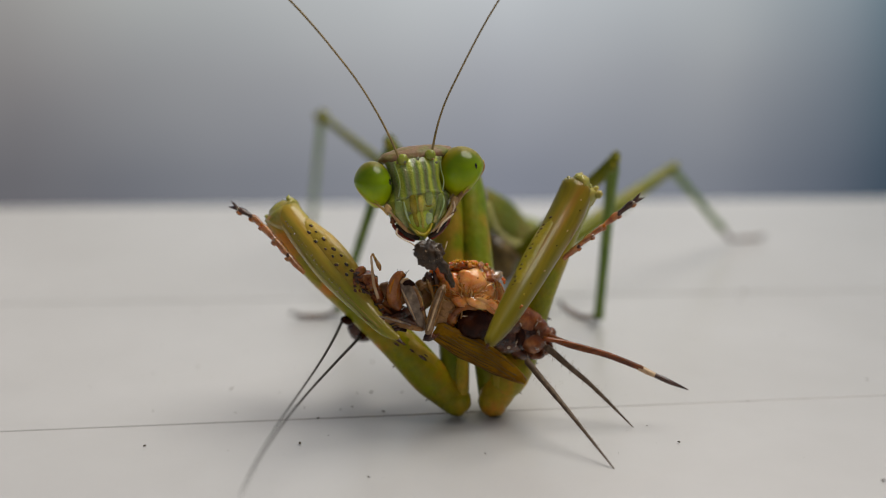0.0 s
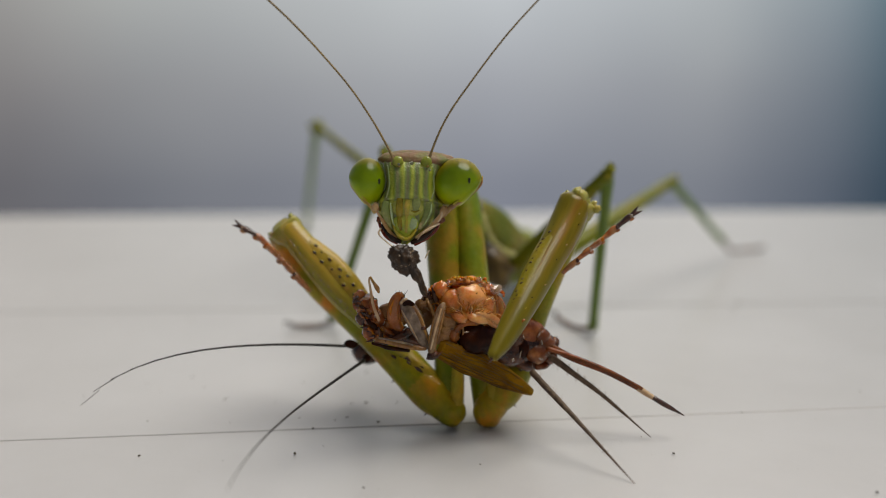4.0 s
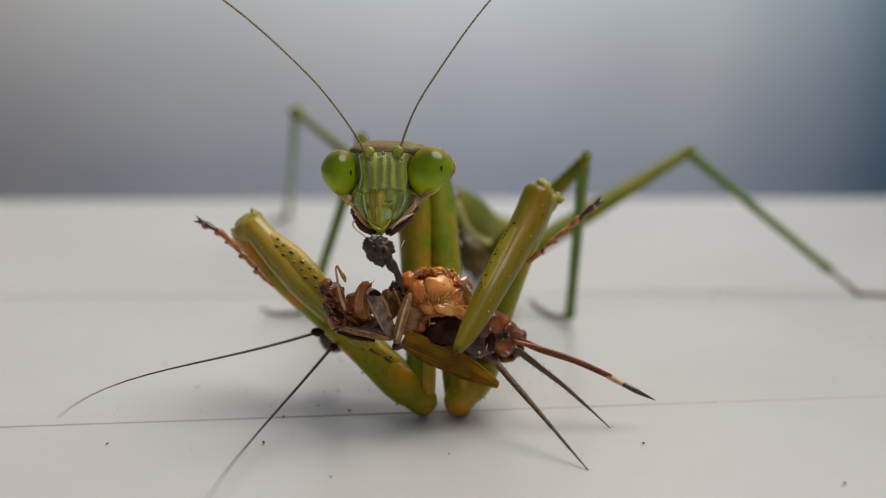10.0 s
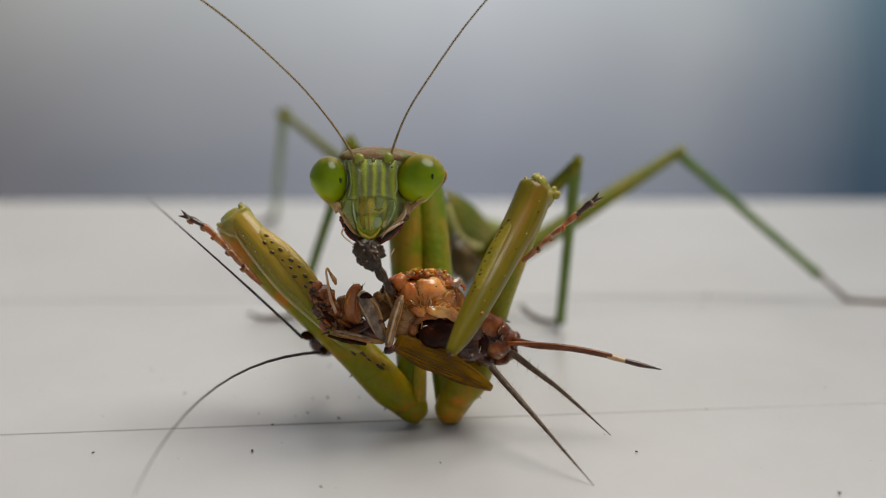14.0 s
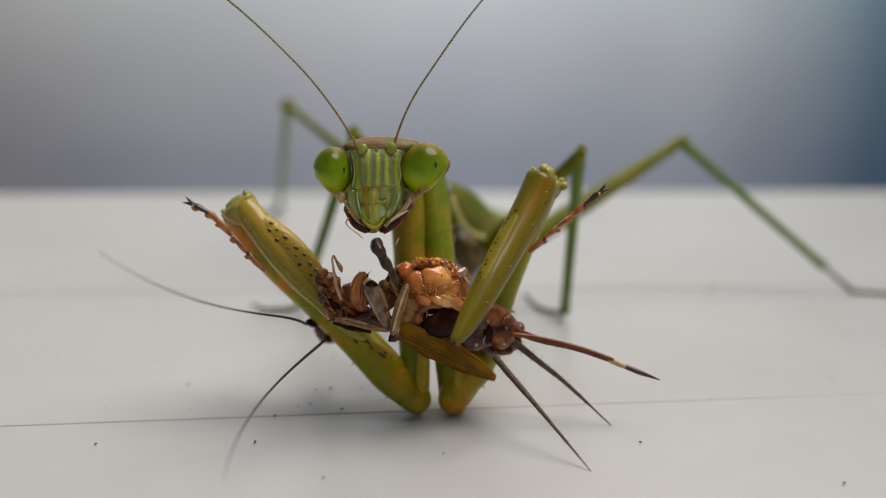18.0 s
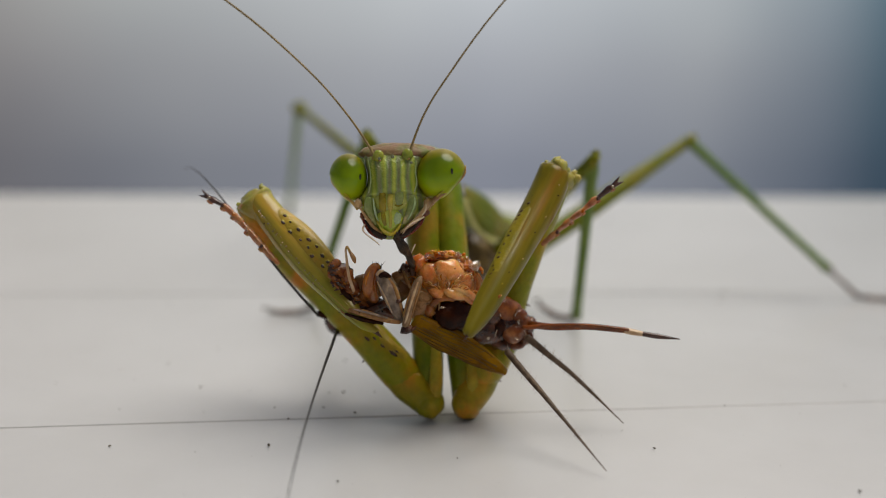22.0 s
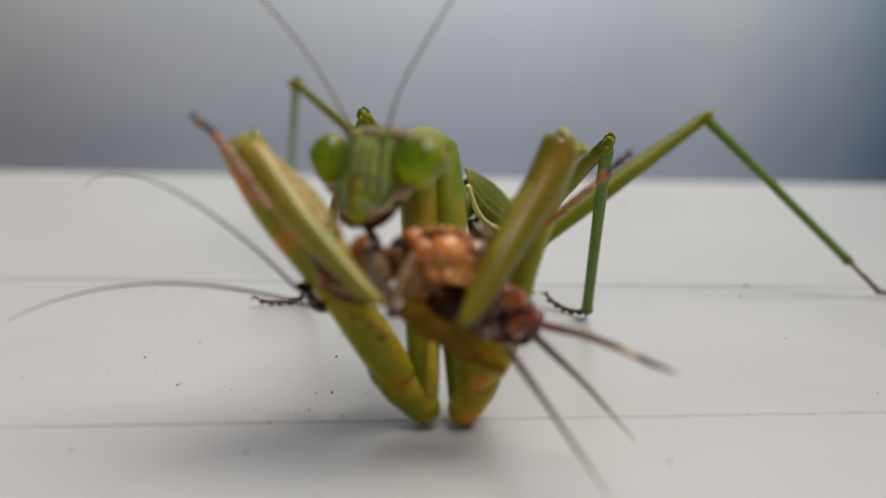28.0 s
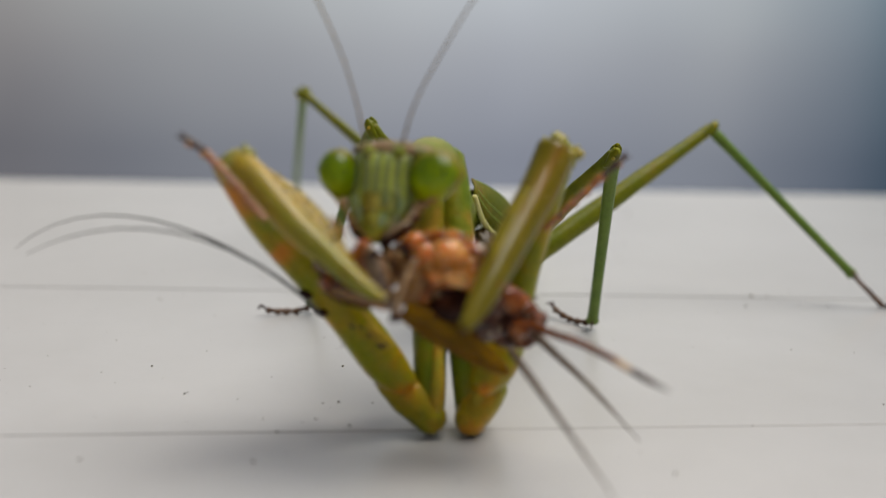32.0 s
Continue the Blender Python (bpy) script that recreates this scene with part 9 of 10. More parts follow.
    bend(upper_whip, 0.03, [
        (0, pose(-0.007060, 0.001600, -0.001480, 57.77, 12.51, -97.78)),
        (0.5, pose(-0.007060, 0.001600, -0.001480, -7.52, -4.30, -119.57)),
        (1, pose(-0.007060, 0.001600, -0.001480, -35.25, -17.19, -107.98)),
        (1.5, pose(-0.007060, 0.001600, -0.001480, -17.95, -15.87, -130.17)),
        (2, pose(-0.007060, 0.001600, -0.001480, -0.06, -3.28, -169.68)),
        (2.5, pose(-0.007060, 0.001600, -0.001480, -11.86, -44.87, -163.42)),
        (3, pose(-0.007060, 0.001600, -0.001480, -52.22, -32.91, -147.48)),
        (3.5, pose(-0.007060, 0.001600, -0.001480, -2.13, -10.79, -168.78)),
        (5.5, pose(-0.007060, 0.001600, -0.001480, 0.97, 3.77, -165.55)),
        (6, pose(-0.007060, 0.001600, -0.001480, 13.17, 5.07, -157.38)),
        (7, pose(-0.007060, 0.001600, -0.001480, -20.12, 6.08, -163.22)),
        (8, pose(-0.007060, 0.001600, -0.001480, -13.04, 11.03, -156.93)),
        (8.5, pose(-0.007060, 0.001600, -0.001480, 0.28, 0.56, -153.70)),
        (9, pose(-0.007060, 0.001600, -0.001480, -11.55, 6.37, -154.13)),
        (10, pose(-0.007060, 0.001600, -0.001480, -29.60, 9.80, -156.73)),
        (11, pose(-0.007060, 0.001600, -0.001480, -3.35, 0.51, -147.77)),
        (11.5, pose(-0.007060, 0.001600, -0.001480, 3.20, 7.93, -157.95)),
        (12, pose(-0.007060, 0.001600, -0.001480, -11.86, -12.04, -171.38)),
        (12.5, pose(-0.007060, 0.001600, -0.001480, -15.19, -45.01, -158.99)),
        (13, pose(-0.007060, 0.001600, -0.001480, 3.54, -53.24, 179.77)),
        (13.5, pose(-0.007060, 0.001600, -0.001480, -35.47, -41.92, -133.16)),
        (14, pose(-0.007060, 0.001600, -0.001480, -50.87, -45.17, -156.05)),
        (14.5, pose(-0.007060, 0.001600, -0.001480, -18.15, -18.29, -133.75)),
        (15, pose(-0.007060, 0.001600, -0.001480, 2.48, -52.05, 176.85)),
        (15.5, pose(-0.007060, 0.001600, -0.001480, 1.14, -50.29, 178.51)),
        (17.5, pose(-0.007060, 0.001600, -0.001480, 0.66, -46.33, 179.09)),
        (18, pose(-0.007060, 0.001600, -0.001480, -38.11, -19.66, -108.29)),
        (18.5, pose(-0.007060, 0.001600, -0.001480, 3.14, -52.94, 176.07)),
        (19, pose(-0.007060, 0.001600, -0.001480, 1.80, -49.95, 177.65)),
        (19.5, pose(-0.007060, 0.001600, -0.001480, -14.70, -48.21, -160.61)),
        (20, pose(-0.007060, 0.001600, -0.001480, -2.21, -35.86, -176.22)),
        (20.5, pose(-0.007060, 0.001600, -0.001480, -17.84, -29.90, -147.15)),
        (21, pose(-0.007060, 0.001600, -0.001480, -0.11, -44.50, -179.84)),
        (21.5, pose(-0.007060, 0.001600, -0.001480, -0.30, -43.73, -179.57)),
        (22, pose(-0.007060, 0.001600, -0.001480, -35.02, -46.51, 172.12)),
        (22.5, pose(-0.007060, 0.001600, -0.001480, -2.05, -35.23, -176.46)),
        (23, pose(-0.007060, 0.001600, -0.001480, -29.88, -34.17, -114.18)),
        (23.5, pose(-0.007060, 0.001600, -0.001480, -18.53, -17.97, -132.63)),
        (24, pose(-0.007060, 0.001600, -0.001480, 18.91, -19.27, -171.86)),
        (24.5, pose(-0.007060, 0.001600, -0.001480, 1.09, -50.91, 178.60)),
        (25, pose(-0.007060, 0.001600, -0.001480, -27.30, -42.49, -142.62)),
        (25.5, pose(-0.007060, 0.001600, -0.001480, -35.32, -39.87, -132.14)),
        (27.5, pose(-0.007060, 0.001600, -0.001480, -25.92, -43.45, -144.75)),
        (28, pose(-0.007060, 0.001600, -0.001480, -21.12, -37.38, -147.54)),
        (28.5, pose(-0.007060, 0.001600, -0.001480, -4.44, -34.59, -172.21)),
        (29, pose(-0.007060, 0.001600, -0.001480, -6.94, -34.50, -173.43)),
        (29.5, pose(-0.007060, 0.001600, -0.001480, -4.79, -42.30, -172.90)),
        (30, pose(-0.007060, 0.001600, -0.001480, -21.95, -31.92, -127.16)),
        (30.5, pose(-0.007060, 0.001600, -0.001480, -29.44, -31.91, -133.12)),
        (31, pose(-0.007060, 0.001600, -0.001480, 9.19, -28.10, -170.23)),
        (31.5, pose(-0.007060, 0.001600, -0.001480, -4.66, -21.86, -167.65)),
        (32, pose(-0.007060, 0.001600, -0.001480, 2.20, -21.01, -184.42)),
    ], [
        (0, pose(0.008600, 0.000000, 0.000000, -11.91, -3.62, -1.95)),
        (0.5, pose(0.008600, 0.000000, 0.000000, 57.53, 30.28, 12.06)),
        (1, pose(0.008600, 0.000000, 0.000000, -46.58, 36.33, -70.28)),
        (1.5, pose(0.008600, 0.000000, 0.000000, -34.48, 41.15, -93.53)),
        (2, pose(0.008600, 0.000000, 0.000000, -32.83, 31.53, -61.07)),
        (2.5, pose(0.008600, 0.000000, 0.000000, -5.10, 34.97, -20.52)),
        (3, pose(0.008600, 0.000000, 0.000000, -9.02, -28.31, 7.62)),
        (3.5, pose(0.008600, 0.000000, 0.000000, -3.34, 26.64, -18.43)),
        (5.5, pose(0.008600, 0.000000, 0.000000, 11.72, 8.90, 38.87)),
        (6, pose(0.008600, 0.000000, 0.000000, 9.75, 4.00, 39.45)),
        (7, pose(0.008600, 0.000000, 0.000000, 22.84, -17.55, 39.32)),
        (8, pose(0.008600, 0.000000, 0.000000, 21.62, -15.36, 37.56)),
        (8.5, pose(0.008600, 0.000000, 0.000000, 16.70, 13.65, 25.51)),
        (9, pose(0.008600, 0.000000, 0.000000, 22.32, -10.88, 33.39)),
        (10, pose(0.008600, 0.000000, 0.000000, 36.14, -27.06, 33.99)),
        (11, pose(0.008600, 0.000000, 0.000000, 9.61, 26.27, -50.90)),
        (11.5, pose(0.008600, 0.000000, 0.000000, 7.27, 6.04, 28.62)),
        (12, pose(0.008600, 0.000000, 0.000000, 7.81, 28.56, -14.48)),
        (12.5, pose(0.008600, 0.000000, 0.000000, 0.50, 0.22, 51.09)),
        (13, pose(0.008600, 0.000000, 0.000000, -14.39, 31.83, -30.95)),
        (13.5, pose(0.008600, 0.000000, 0.000000, -13.85, -8.70, 25.59)),
        (14, pose(0.008600, 0.000000, 0.000000, -39.38, -37.57, 37.02)),
        (14.5, pose(0.008600, 0.000000, 0.000000, -69.62, -13.35, 41.79)),
        (15, pose(0.008600, 0.000000, 0.000000, -0.20, -0.10, 65.05)),
        (15.5, pose(0.008600, 0.000000, 0.000000, -7.68, 24.99, -16.75)),
        (17.5, pose(0.008600, 0.000000, 0.000000, -2.10, -1.52, 54.77)),
        (18, pose(0.008600, 0.000000, 0.000000, -104.71, 8.90, -34.75)),
        (18.5, pose(0.008600, 0.000000, 0.000000, -25.98, 35.08, -37.93)),
        (19, pose(0.008600, 0.000000, 0.000000, -24.41, 33.59, -37.85)),
        (19.5, pose(0.008600, 0.000000, 0.000000, -12.49, 44.67, -30.27)),
        (20, pose(0.008600, 0.000000, 0.000000, -5.18, 40.61, -10.98)),
        (20.5, pose(0.008600, 0.000000, 0.000000, -34.20, 32.76, -79.52)),
        (21, pose(0.008600, 0.000000, 0.000000, -13.53, 21.92, -32.91)),
        (21.5, pose(0.008600, 0.000000, 0.000000, -13.31, 22.86, -31.64)),
        (22, pose(0.008600, 0.000000, 0.000000, 4.25, 50.73, -47.99)),
        (22.5, pose(0.008600, 0.000000, 0.000000, -14.60, 41.69, -24.28)),
        (23, pose(0.008600, 0.000000, 0.000000, -7.08, -2.09, -20.62)),
        (23.5, pose(0.008600, 0.000000, 0.000000, -20.62, -9.57, 21.75)),
        (24, pose(0.008600, 0.000000, 0.000000, -6.33, 28.97, -35.84)),
        (24.5, pose(0.008600, 0.000000, 0.000000, -28.70, 40.45, -39.28)),
        (25, pose(0.008600, 0.000000, 0.000000, -42.96, 46.94, -78.47)),
        (25.5, pose(0.008600, 0.000000, 0.000000, -27.92, -6.37, 43.48)),
        (27.5, pose(0.008600, 0.000000, 0.000000, -60.55, 39.04, -95.19)),
        (28, pose(0.008600, 0.000000, 0.000000, -48.75, 39.84, -85.92)),
        (28.5, pose(0.008600, 0.000000, 0.000000, -43.18, 47.20, -58.39)),
        (29, pose(0.008600, 0.000000, 0.000000, -100.07, 24.77, -78.22)),
        (29.5, pose(0.008600, 0.000000, 0.000000, -32.09, 37.43, -51.13)),
        (30, pose(0.008600, 0.000000, 0.000000, -94.06, 35.42, -120.33)),
        (30.5, pose(0.008600, 0.000000, 0.000000, -74.72, 45.47, -117.26)),
        (31, pose(0.008600, 0.000000, 0.000000, -15.42, 51.85, -12.28)),
        (31.5, pose(0.008600, 0.000000, 0.000000, -14.91, 39.66, -34.09)),
        (32, pose(0.008600, 0.000000, 0.000000, -12.38, 42.38, -8.52)),
    ])
    bend(lower_whip, 0.012, [
        (0, pose(-0.005970, 0.001600, -0.002330, 30.60, 11.27, -108.29)),
        (0.5, pose(-0.005970, 0.001600, -0.002330, 3.99, 3.12, -127.96)),
        (1, pose(-0.005970, 0.001600, -0.002330, 55.19, 5.13, -99.98)),
        (1.5, pose(-0.005970, 0.001600, -0.002330, 11.60, 5.37, -114.49)),
        (2, pose(-0.005970, 0.001600, -0.002330, 3.19, 1.27, -111.64)),
        (2.5, pose(-0.005970, 0.001600, -0.002330, 46.11, 3.19, -93.07)),
        (3, pose(-0.005970, 0.001600, -0.002330, -21.04, 20.87, -161.78)),
        (3.5, pose(-0.005970, 0.001600, -0.002330, 12.47, 8.04, -122.31)),
        (5.5, pose(-0.005970, 0.001600, -0.002330, 15.24, 7.46, -115.49)),
        (6, pose(-0.005970, 0.001600, -0.002330, 23.31, 9.98, -115.05)),
        (7, pose(-0.005970, 0.001600, -0.002330, 10.35, 7.06, -116.06)),
        (8, pose(-0.005970, 0.001600, -0.002330, 7.97, 12.21, -110.62)),
        (8.5, pose(-0.005970, 0.001600, -0.002330, 12.69, 5.53, -113.16)),
        (9, pose(-0.005970, 0.001600, -0.002330, 31.31, 10.22, -111.86)),
        (10, pose(-0.005970, 0.001600, -0.002330, -11.32, 18.62, -114.57)),
        (11, pose(-0.005970, 0.001600, -0.002330, 5.56, 10.79, -119.24)),
        (12, pose(-0.005970, 0.001600, -0.002330, -26.31, 3.80, -115.32)),
        (12.5, pose(-0.005970, 0.001600, -0.002330, 15.81, 6.34, -111.31)),
        (13, pose(-0.005970, 0.001600, -0.002330, 15.31, 7.04, -114.12)),
        (13.5, pose(-0.005970, 0.001600, -0.002330, 6.07, 6.65, -137.46)),
        (14, pose(-0.005970, 0.001600, -0.002330, 8.62, -4.11, -125.71)),
        (14.5, pose(-0.005970, 0.001600, -0.002330, -8.84, -4.26, -115.54)),
        (15, pose(-0.005970, 0.001600, -0.002330, 2.50, 2.67, -127.08)),
        (15.5, pose(-0.005970, 0.001600, -0.002330, 11.66, 10.85, -132.36)),
        (17.5, pose(-0.005970, 0.001600, -0.002330, 17.97, 19.42, -135.71)),
        (18, pose(-0.005970, 0.001600, -0.002330, 14.47, 4.58, -107.20)),
        (18.5, pose(-0.005970, 0.001600, -0.002330, 9.62, 25.18, -158.27)),
        (19, pose(-0.005970, 0.001600, -0.002330, 10.56, 26.75, -157.51)),
        (19.5, pose(-0.005970, 0.001600, -0.002330, 18.49, 12.11, -122.10)),
        (20, pose(-0.005970, 0.001600, -0.002330, 25.10, 21.77, -125.51)),
        (20.5, pose(-0.005970, 0.001600, -0.002330, 77.48, 13.43, -92.95)),
        (21, pose(-0.005970, 0.001600, -0.002330, 47.25, 14.71, -103.21)),
        (21.5, pose(-0.005970, 0.001600, -0.002330, 49.45, 14.22, -101.87)),
        (22, pose(-0.005970, 0.001600, -0.002330, 19.73, 10.15, -93.65)),
        (22.5, pose(-0.005970, 0.001600, -0.002330, 0.48, 1.87, -165.69)),
        (23, pose(-0.005970, 0.001600, -0.002330, -31.29, -8.04, -169.60)),
        (23.5, pose(-0.005970, 0.001600, -0.002330, -2.20, -12.20, -169.70)),
        (24, pose(-0.005970, 0.001600, -0.002330, -3.20, -12.83, -170.82)),
        (24.5, pose(-0.005970, 0.001600, -0.002330, -2.43, -12.43, -168.83)),
        (25, pose(-0.005970, 0.001600, -0.002330, -1.71, -7.66, -167.38)),
        (25.5, pose(-0.005970, 0.001600, -0.002330, -1.28, -5.42, -166.71)),
        (27.5, pose(-0.005970, 0.001600, -0.002330, -1.11, -3.86, -163.95)),
        (28, pose(-0.005970, 0.001600, -0.002330, 23.53, -2.98, -179.57)),
        (28.5, pose(-0.005970, 0.001600, -0.002330, -1.66, -5.78, -163.96)),
        (29, pose(-0.005970, 0.001600, -0.002330, -2.12, -7.64, -164.43)),
        (29.5, pose(-0.005970, 0.001600, -0.002330, 0.73, 2.34, -162.77)),
        (30, pose(-0.005970, 0.001600, -0.002330, 4.97, -10.08, -150.43)),
        (30.5, pose(-0.005970, 0.001600, -0.002330, -5.21, -10.09, -152.53)),
        (31, pose(-0.005970, 0.001600, -0.002330, 11.97, -30.43, -176.07)),
        (31.5, pose(-0.005970, 0.001600, -0.002330, -4.59, -21.06, -167.40)),
        (32, pose(-0.005970, 0.001600, -0.002330, 3.49, -31.56, -162.44)),
    ], [
        (0, pose(0.008000, 0.000000, 0.000000, 9.11, 1.90, 9.70)),
        (0.5, pose(0.008000, 0.000000, 0.000000, 35.04, 11.07, 22.76)),
        (1, pose(0.008000, 0.000000, 0.000000, 154.73, 3.84, 15.64)),
        (1.5, pose(0.008000, 0.000000, 0.000000, 4.64, 0.63, 17.37)),
        (2, pose(0.008000, 0.000000, 0.000000, 2.87, 0.31, 15.46)),
        (2.5, pose(0.008000, 0.000000, 0.000000, 136.35, 5.14, 9.79)),
        (3, pose(0.008000, 0.000000, 0.000000, -40.32, 5.98, 22.05)),
        (3.5, pose(0.008000, 0.000000, 0.000000, -11.26, -2.10, 22.77)),
        (5.5, pose(0.008000, 0.000000, 0.000000, -13.22, -2.83, 14.62)),
        (6, pose(0.008000, 0.000000, 0.000000, -63.94, -4.80, 15.64)),
        (7, pose(0.008000, 0.000000, 0.000000, -59.50, -3.46, 16.66)),
        (8, pose(0.008000, 0.000000, 0.000000, -23.95, -13.15, 16.45)),
        (8.5, pose(0.008000, 0.000000, 0.000000, 9.86, 1.58, 14.75)),
        (9, pose(0.008000, 0.000000, 0.000000, 7.39, 1.04, 12.63)),
        (10, pose(0.008000, 0.000000, 0.000000, -0.89, -23.37, 15.57)),
        (11, pose(0.008000, 0.000000, 0.000000, -39.34, 2.51, 17.50)),
        (12, pose(0.008000, 0.000000, 0.000000, -35.46, 11.62, 10.32)),
        (12.5, pose(0.008000, 0.000000, 0.000000, -2.78, -0.59, 10.28)),
        (13, pose(0.008000, 0.000000, 0.000000, 4.73, 0.64, 17.36)),
        (13.5, pose(0.008000, 0.000000, 0.000000, 8.91, 2.20, 34.05)),
        (14, pose(0.008000, 0.000000, 0.000000, 1.11, 22.65, 17.26)),
        (14.5, pose(0.008000, 0.000000, 0.000000, 6.43, 0.45, 21.87)),
        (15, pose(0.008000, 0.000000, 0.000000, 9.73, 20.51, 12.54)),
        (15.5, pose(0.008000, 0.000000, 0.000000, -2.29, -0.55, 30.06)),
        (17.5, pose(0.008000, 0.000000, 0.000000, 0.84, 0.17, 37.43)),
        (18, pose(0.008000, 0.000000, 0.000000, 28.08, 2.02, 14.00)),
        (18.5, pose(0.008000, 0.000000, 0.000000, -0.81, -0.24, 53.91)),
        (19, pose(0.008000, 0.000000, 0.000000, -1.13, -0.39, 50.84)),
        (19.5, pose(0.008000, 0.000000, 0.000000, 28.58, 5.36, 24.35)),
        (20, pose(0.008000, 0.000000, 0.000000, 46.42, 3.22, 21.28)),
        (20.5, pose(0.008000, 0.000000, 0.000000, -0.16, -0.01, 10.23)),
        (21, pose(0.008000, 0.000000, 0.000000, -12.55, -1.48, 13.03)),
        (21.5, pose(0.008000, 0.000000, 0.000000, -2.50, -0.24, 13.06)),
        (22, pose(0.008000, 0.000000, 0.000000, 14.18, 12.25, -4.26)),
        (22.5, pose(0.008000, 0.000000, 0.000000, 6.80, 14.52, 11.13)),
        (23, pose(0.008000, 0.000000, 0.000000, 28.26, 30.75, -7.01)),
        (23.5, pose(0.008000, 0.000000, 0.000000, -7.06, 33.31, -22.77)),
        (24, pose(0.008000, 0.000000, 0.000000, -15.42, 28.39, -22.77)),
        (24.5, pose(0.008000, 0.000000, 0.000000, 8.59, 19.59, 13.35)),
        (25, pose(0.008000, 0.000000, 0.000000, -7.84, 25.40, -30.30)),
        (25.5, pose(0.008000, 0.000000, 0.000000, -10.10, 23.13, -37.61)),
        (27.5, pose(0.008000, 0.000000, 0.000000, -5.96, 24.65, -30.07)),
        (28, pose(0.008000, 0.000000, 0.000000, -10.27, 20.22, -21.41)),
        (28.5, pose(0.008000, 0.000000, 0.000000, -6.82, 27.50, -30.47)),
        (29, pose(0.008000, 0.000000, 0.000000, -7.22, 30.37, -29.49)),
        (29.5, pose(0.008000, 0.000000, 0.000000, -4.72, 24.27, -28.57)),
        (30, pose(0.008000, 0.000000, 0.000000, -44.21, 37.84, -31.51)),
        (30.5, pose(0.008000, 0.000000, 0.000000, -1.90, 43.28, -29.79)),
        (31, pose(0.008000, 0.000000, 0.000000, -5.53, 47.80, -19.02)),
        (31.5, pose(0.008000, 0.000000, 0.000000, -10.63, 35.03, -29.86)),
        (32, pose(0.008000, 0.000000, 0.000000, -14.74, 40.78, -44.93)),
    ])
    walk(hind_femur, [
        (0, pose(0.004600, 0.020500, 0.004400, -9.28, 4.76, 14.22)),
        (3.5, pose(0.004600, 0.020500, 0.004400, -8.94, 5.39, 12.87)),
        (4.6, pose(0.004600, 0.020500, 0.004400, -8.23, 5.60, 11.08)),
        (5.5, pose(0.004600, 0.020500, 0.004400, -3.84, 14.71, -10.34)),
        (6, pose(0.004600, 0.020500, 0.004400, -0.97, 3.72, -1.94)),
        (6.5, pose(0.004600, 0.020500, 0.004400, -1.02, 2.57, -0.64)),
        (7, pose(0.004600, 0.020500, 0.004400, -1.46, 2.54, 0.23)),
        (8, pose(0.004600, 0.020500, 0.004400, -1.16, 2.56, -0.36)),
        (9, pose(0.004600, 0.020500, 0.004400, -1.48, 2.33, 0.48)),
        (10, pose(0.004600, 0.020500, 0.004400, -0.88, 2.03, -0.36)),
        (11, pose(0.004600, 0.020500, 0.004400, -1.21, 1.76, 0.53)),
        (12, pose(0.004600, 0.020500, 0.004400, -0.96, 1.58, 0.24)),
        (13, pose(0.004600, 0.020500, 0.004400, -0.75, 1.31, 0.12)),
        (14, pose(0.004600, 0.020500, 0.004400, -0.55, 1.33, -0.28)),
        (15, pose(0.004600, 0.020500, 0.004400, -0.50, 1.04, -0.08)),
        (15.5, pose(0.004600, 0.020500, 0.004400, -0.93, 1.21, 0.55)),
        (17.5, pose(0.004600, 0.020500, 0.004400, -0.61, 1.21, -0.05)),
        (18, pose(0.004600, 0.020500, 0.004400, -0.62, 1.02, 0.16)),
        (19, pose(0.004600, 0.020500, 0.004400, -0.14, 0.41, -0.13)),
        (20, pose(0.004600, 0.020500, 0.004400, 0.02, -0.07, 0.03)),
        (21, pose(0.004600, 0.020500, 0.004400, -0.29, -0.47, 0.99)),
        (22, pose(0.004600, 0.020500, 0.004400, -0.25, -0.59, 1.01)),
        (23, pose(0.004600, 0.020500, 0.004400, -0.15, -1.10, 1.30)),
        (24, pose(0.004600, 0.020500, 0.004400, -0.14, -2.01, 2.11)),
        (24.5, pose(0.004600, 0.020500, 0.004400, 0.28, -2.21, 1.54)),
        (25, pose(0.004600, 0.020500, 0.004400, -0.34, -1.98, 2.45)),
        (25.5, pose(0.004600, 0.020500, 0.004400, -0.15, -2.03, 2.16)),
        (27.5, pose(0.004600, 0.020500, 0.004400, 0.02, -2.21, 2.00)),
        (28, pose(0.004600, 0.020500, 0.004400, -0.06, -2.17, 2.12)),
        (29, pose(0.004600, 0.020500, 0.004400, -0.23, -2.04, 2.30)),
        (30, pose(0.004600, 0.020500, 0.004400, -0.19, -2.12, 2.30)),
        (31, pose(0.004600, 0.020500, 0.004400, -0.12, -2.18, 2.23)),
        (32, pose(0.004600, 0.020500, 0.004400, -0.20, -2.14, 2.35)),
    ])
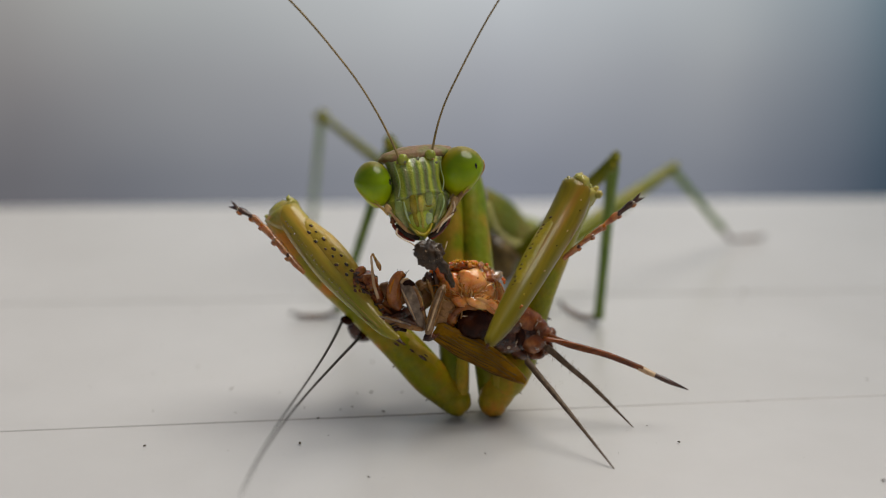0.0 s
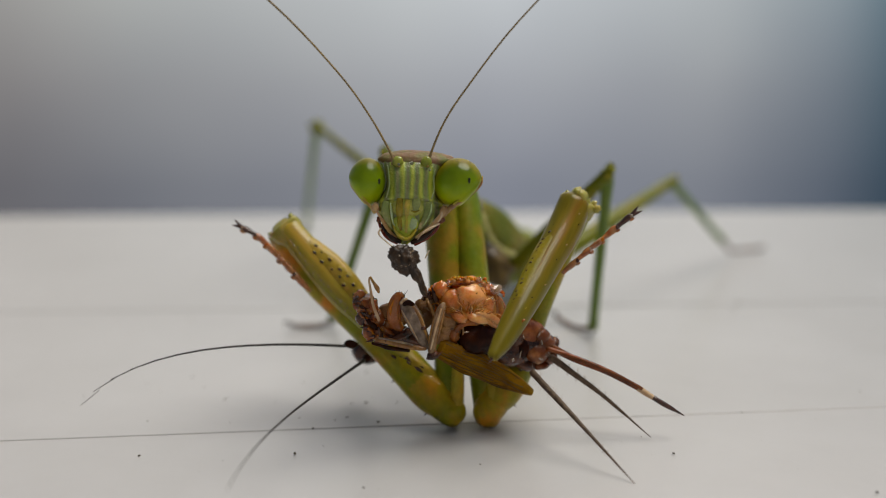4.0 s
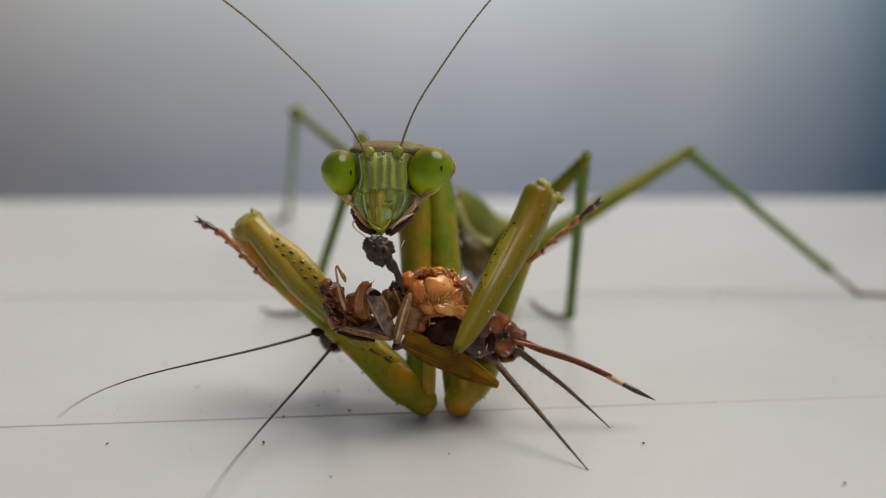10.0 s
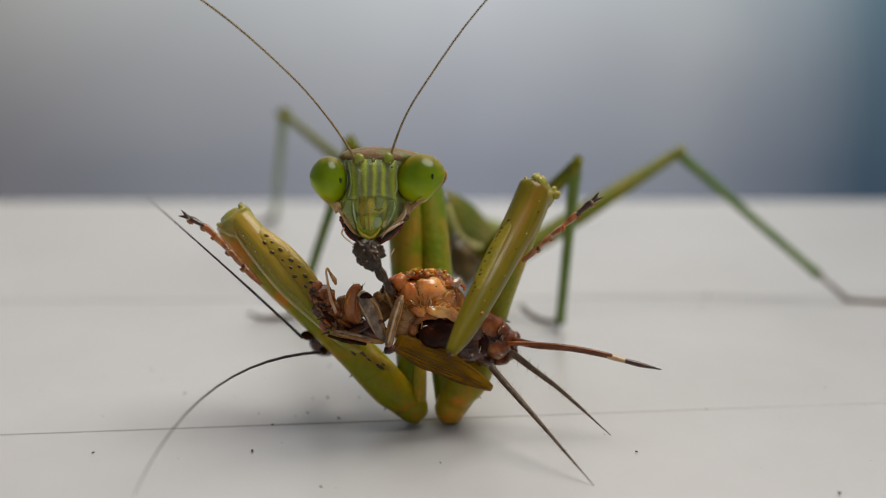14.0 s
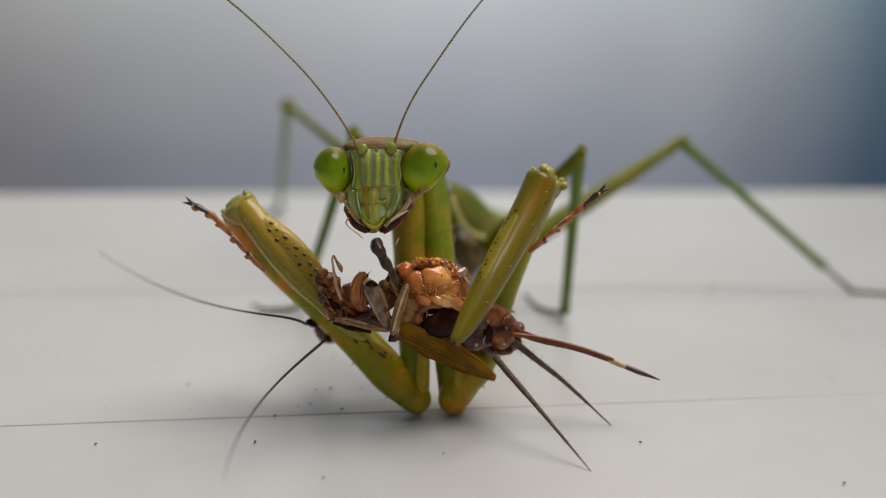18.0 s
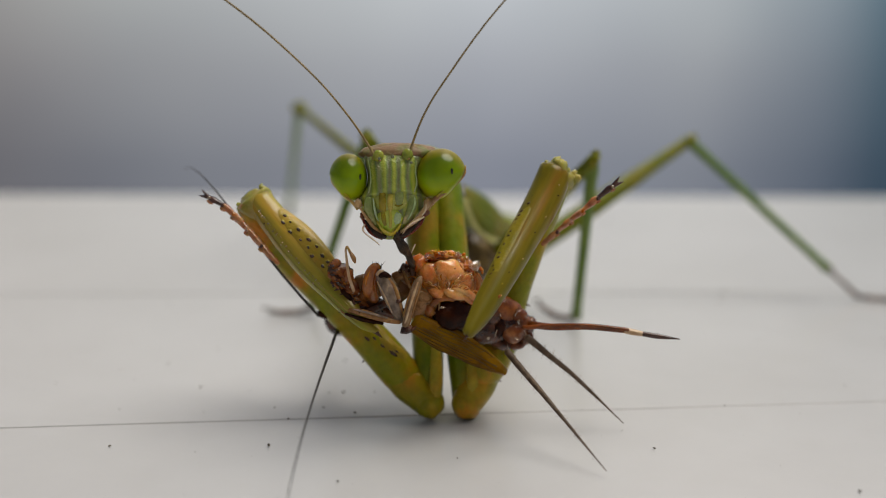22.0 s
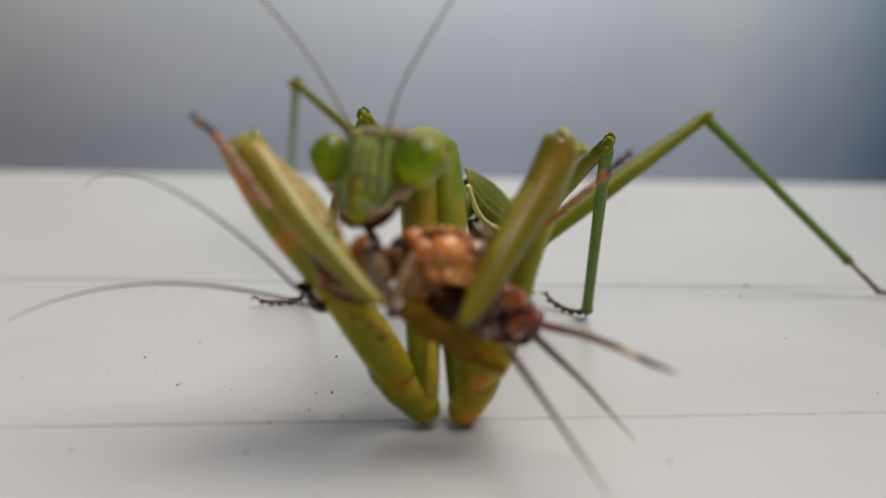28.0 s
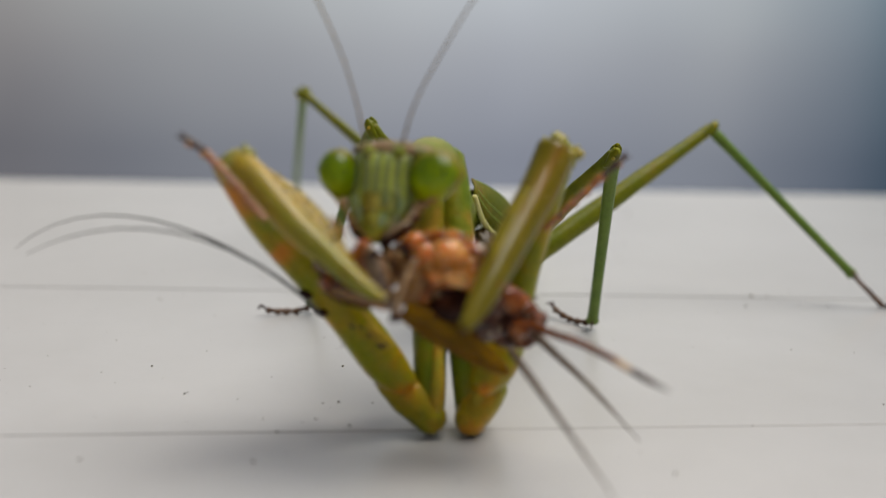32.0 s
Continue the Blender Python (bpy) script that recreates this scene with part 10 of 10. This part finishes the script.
    walk(hind_tibia, [
        (0, pose(0.017879, 0.033523, 0.010151, 34.03, -7.76, 38.62)),
        (3.5, pose(0.018258, 0.033182, 0.010026, 33.67, -8.44, 38.40)),
        (4.6, pose(0.018697, 0.032665, 0.010083, 33.70, -8.55, 38.45)),
        (5.5, pose(0.022917, 0.025949, 0.008115, 17.40, -17.62, 23.34)),
        (6, pose(0.020919, 0.028194, 0.011715, 3.37, -3.48, 4.41)),
        (6.5, pose(0.020589, 0.028570, 0.012031, 2.60, -3.18, 3.48)),
        (7, pose(0.020458, 0.028876, 0.011974, 1.92, -3.41, 2.74)),
        (8, pose(0.020547, 0.028671, 0.012012, 2.21, -2.95, 2.99)),
        (9, pose(0.020394, 0.028948, 0.012028, 1.53, -2.95, 2.21)),
        (10, pose(0.020477, 0.028629, 0.012200, 2.07, -2.20, 2.72)),
        (11, pose(0.020310, 0.028924, 0.012225, 1.26, -2.30, 1.80)),
        (12, pose(0.020330, 0.028806, 0.012313, 1.29, -1.94, 1.78)),
        (13, pose(0.020309, 0.028745, 0.012416, 1.21, -1.61, 1.63)),
        (14, pose(0.020370, 0.028605, 0.012439, 1.27, -1.32, 1.65)),
        (15, pose(0.020302, 0.028651, 0.012526, 0.97, -1.12, 1.28)),
        (15.5, pose(0.020234, 0.028886, 0.012416, 0.36, -1.43, 0.63)),
        (17.5, pose(0.020321, 0.028677, 0.012462, 0.31, -0.91, 0.50)),
        (18, pose(0.020265, 0.028735, 0.012512, 0.10, -0.84, 0.24)),
        (19, pose(0.020219, 0.028586, 0.012748, 0.22, -0.27, 0.30)),
        (20, pose(0.020126, 0.028605, 0.012900, -0.00, 0.02, -0.01)),
        (21, pose(0.019927, 0.028909, 0.012966, -0.59, 0.01, -0.68)),
        (22, pose(0.019906, 0.028908, 0.013005, -0.60, 0.30, -0.73)),
        (23, pose(0.019786, 0.028968, 0.013157, -0.69, 0.64, -0.88)),
        (24, pose(0.019524, 0.029177, 0.013400, -1.03, 0.88, -1.31)),
        (24.5, pose(0.019577, 0.028965, 0.013513, -0.60, 1.36, -0.89)),
        (25, pose(0.019477, 0.029295, 0.013363, -1.29, 0.94, -1.62)),
        (25.5, pose(0.019514, 0.029190, 0.013404, -1.09, 1.23, -1.43)),
        (27.5, pose(0.019510, 0.029122, 0.013475, -0.99, 1.86, -1.41)),
        (28, pose(0.019498, 0.029167, 0.013453, -1.10, 1.91, -1.53)),
        (29, pose(0.019491, 0.029238, 0.013396, -1.28, 2.02, -1.76)),
        (30, pose(0.019478, 0.029232, 0.013423, -1.29, 2.30, -1.81)),
        (31, pose(0.019481, 0.029203, 0.013447, -1.25, 2.61, -1.81)),
        (32, pose(0.019467, 0.029247, 0.013427, -1.35, 2.53, -1.91)),
    ])


motions()
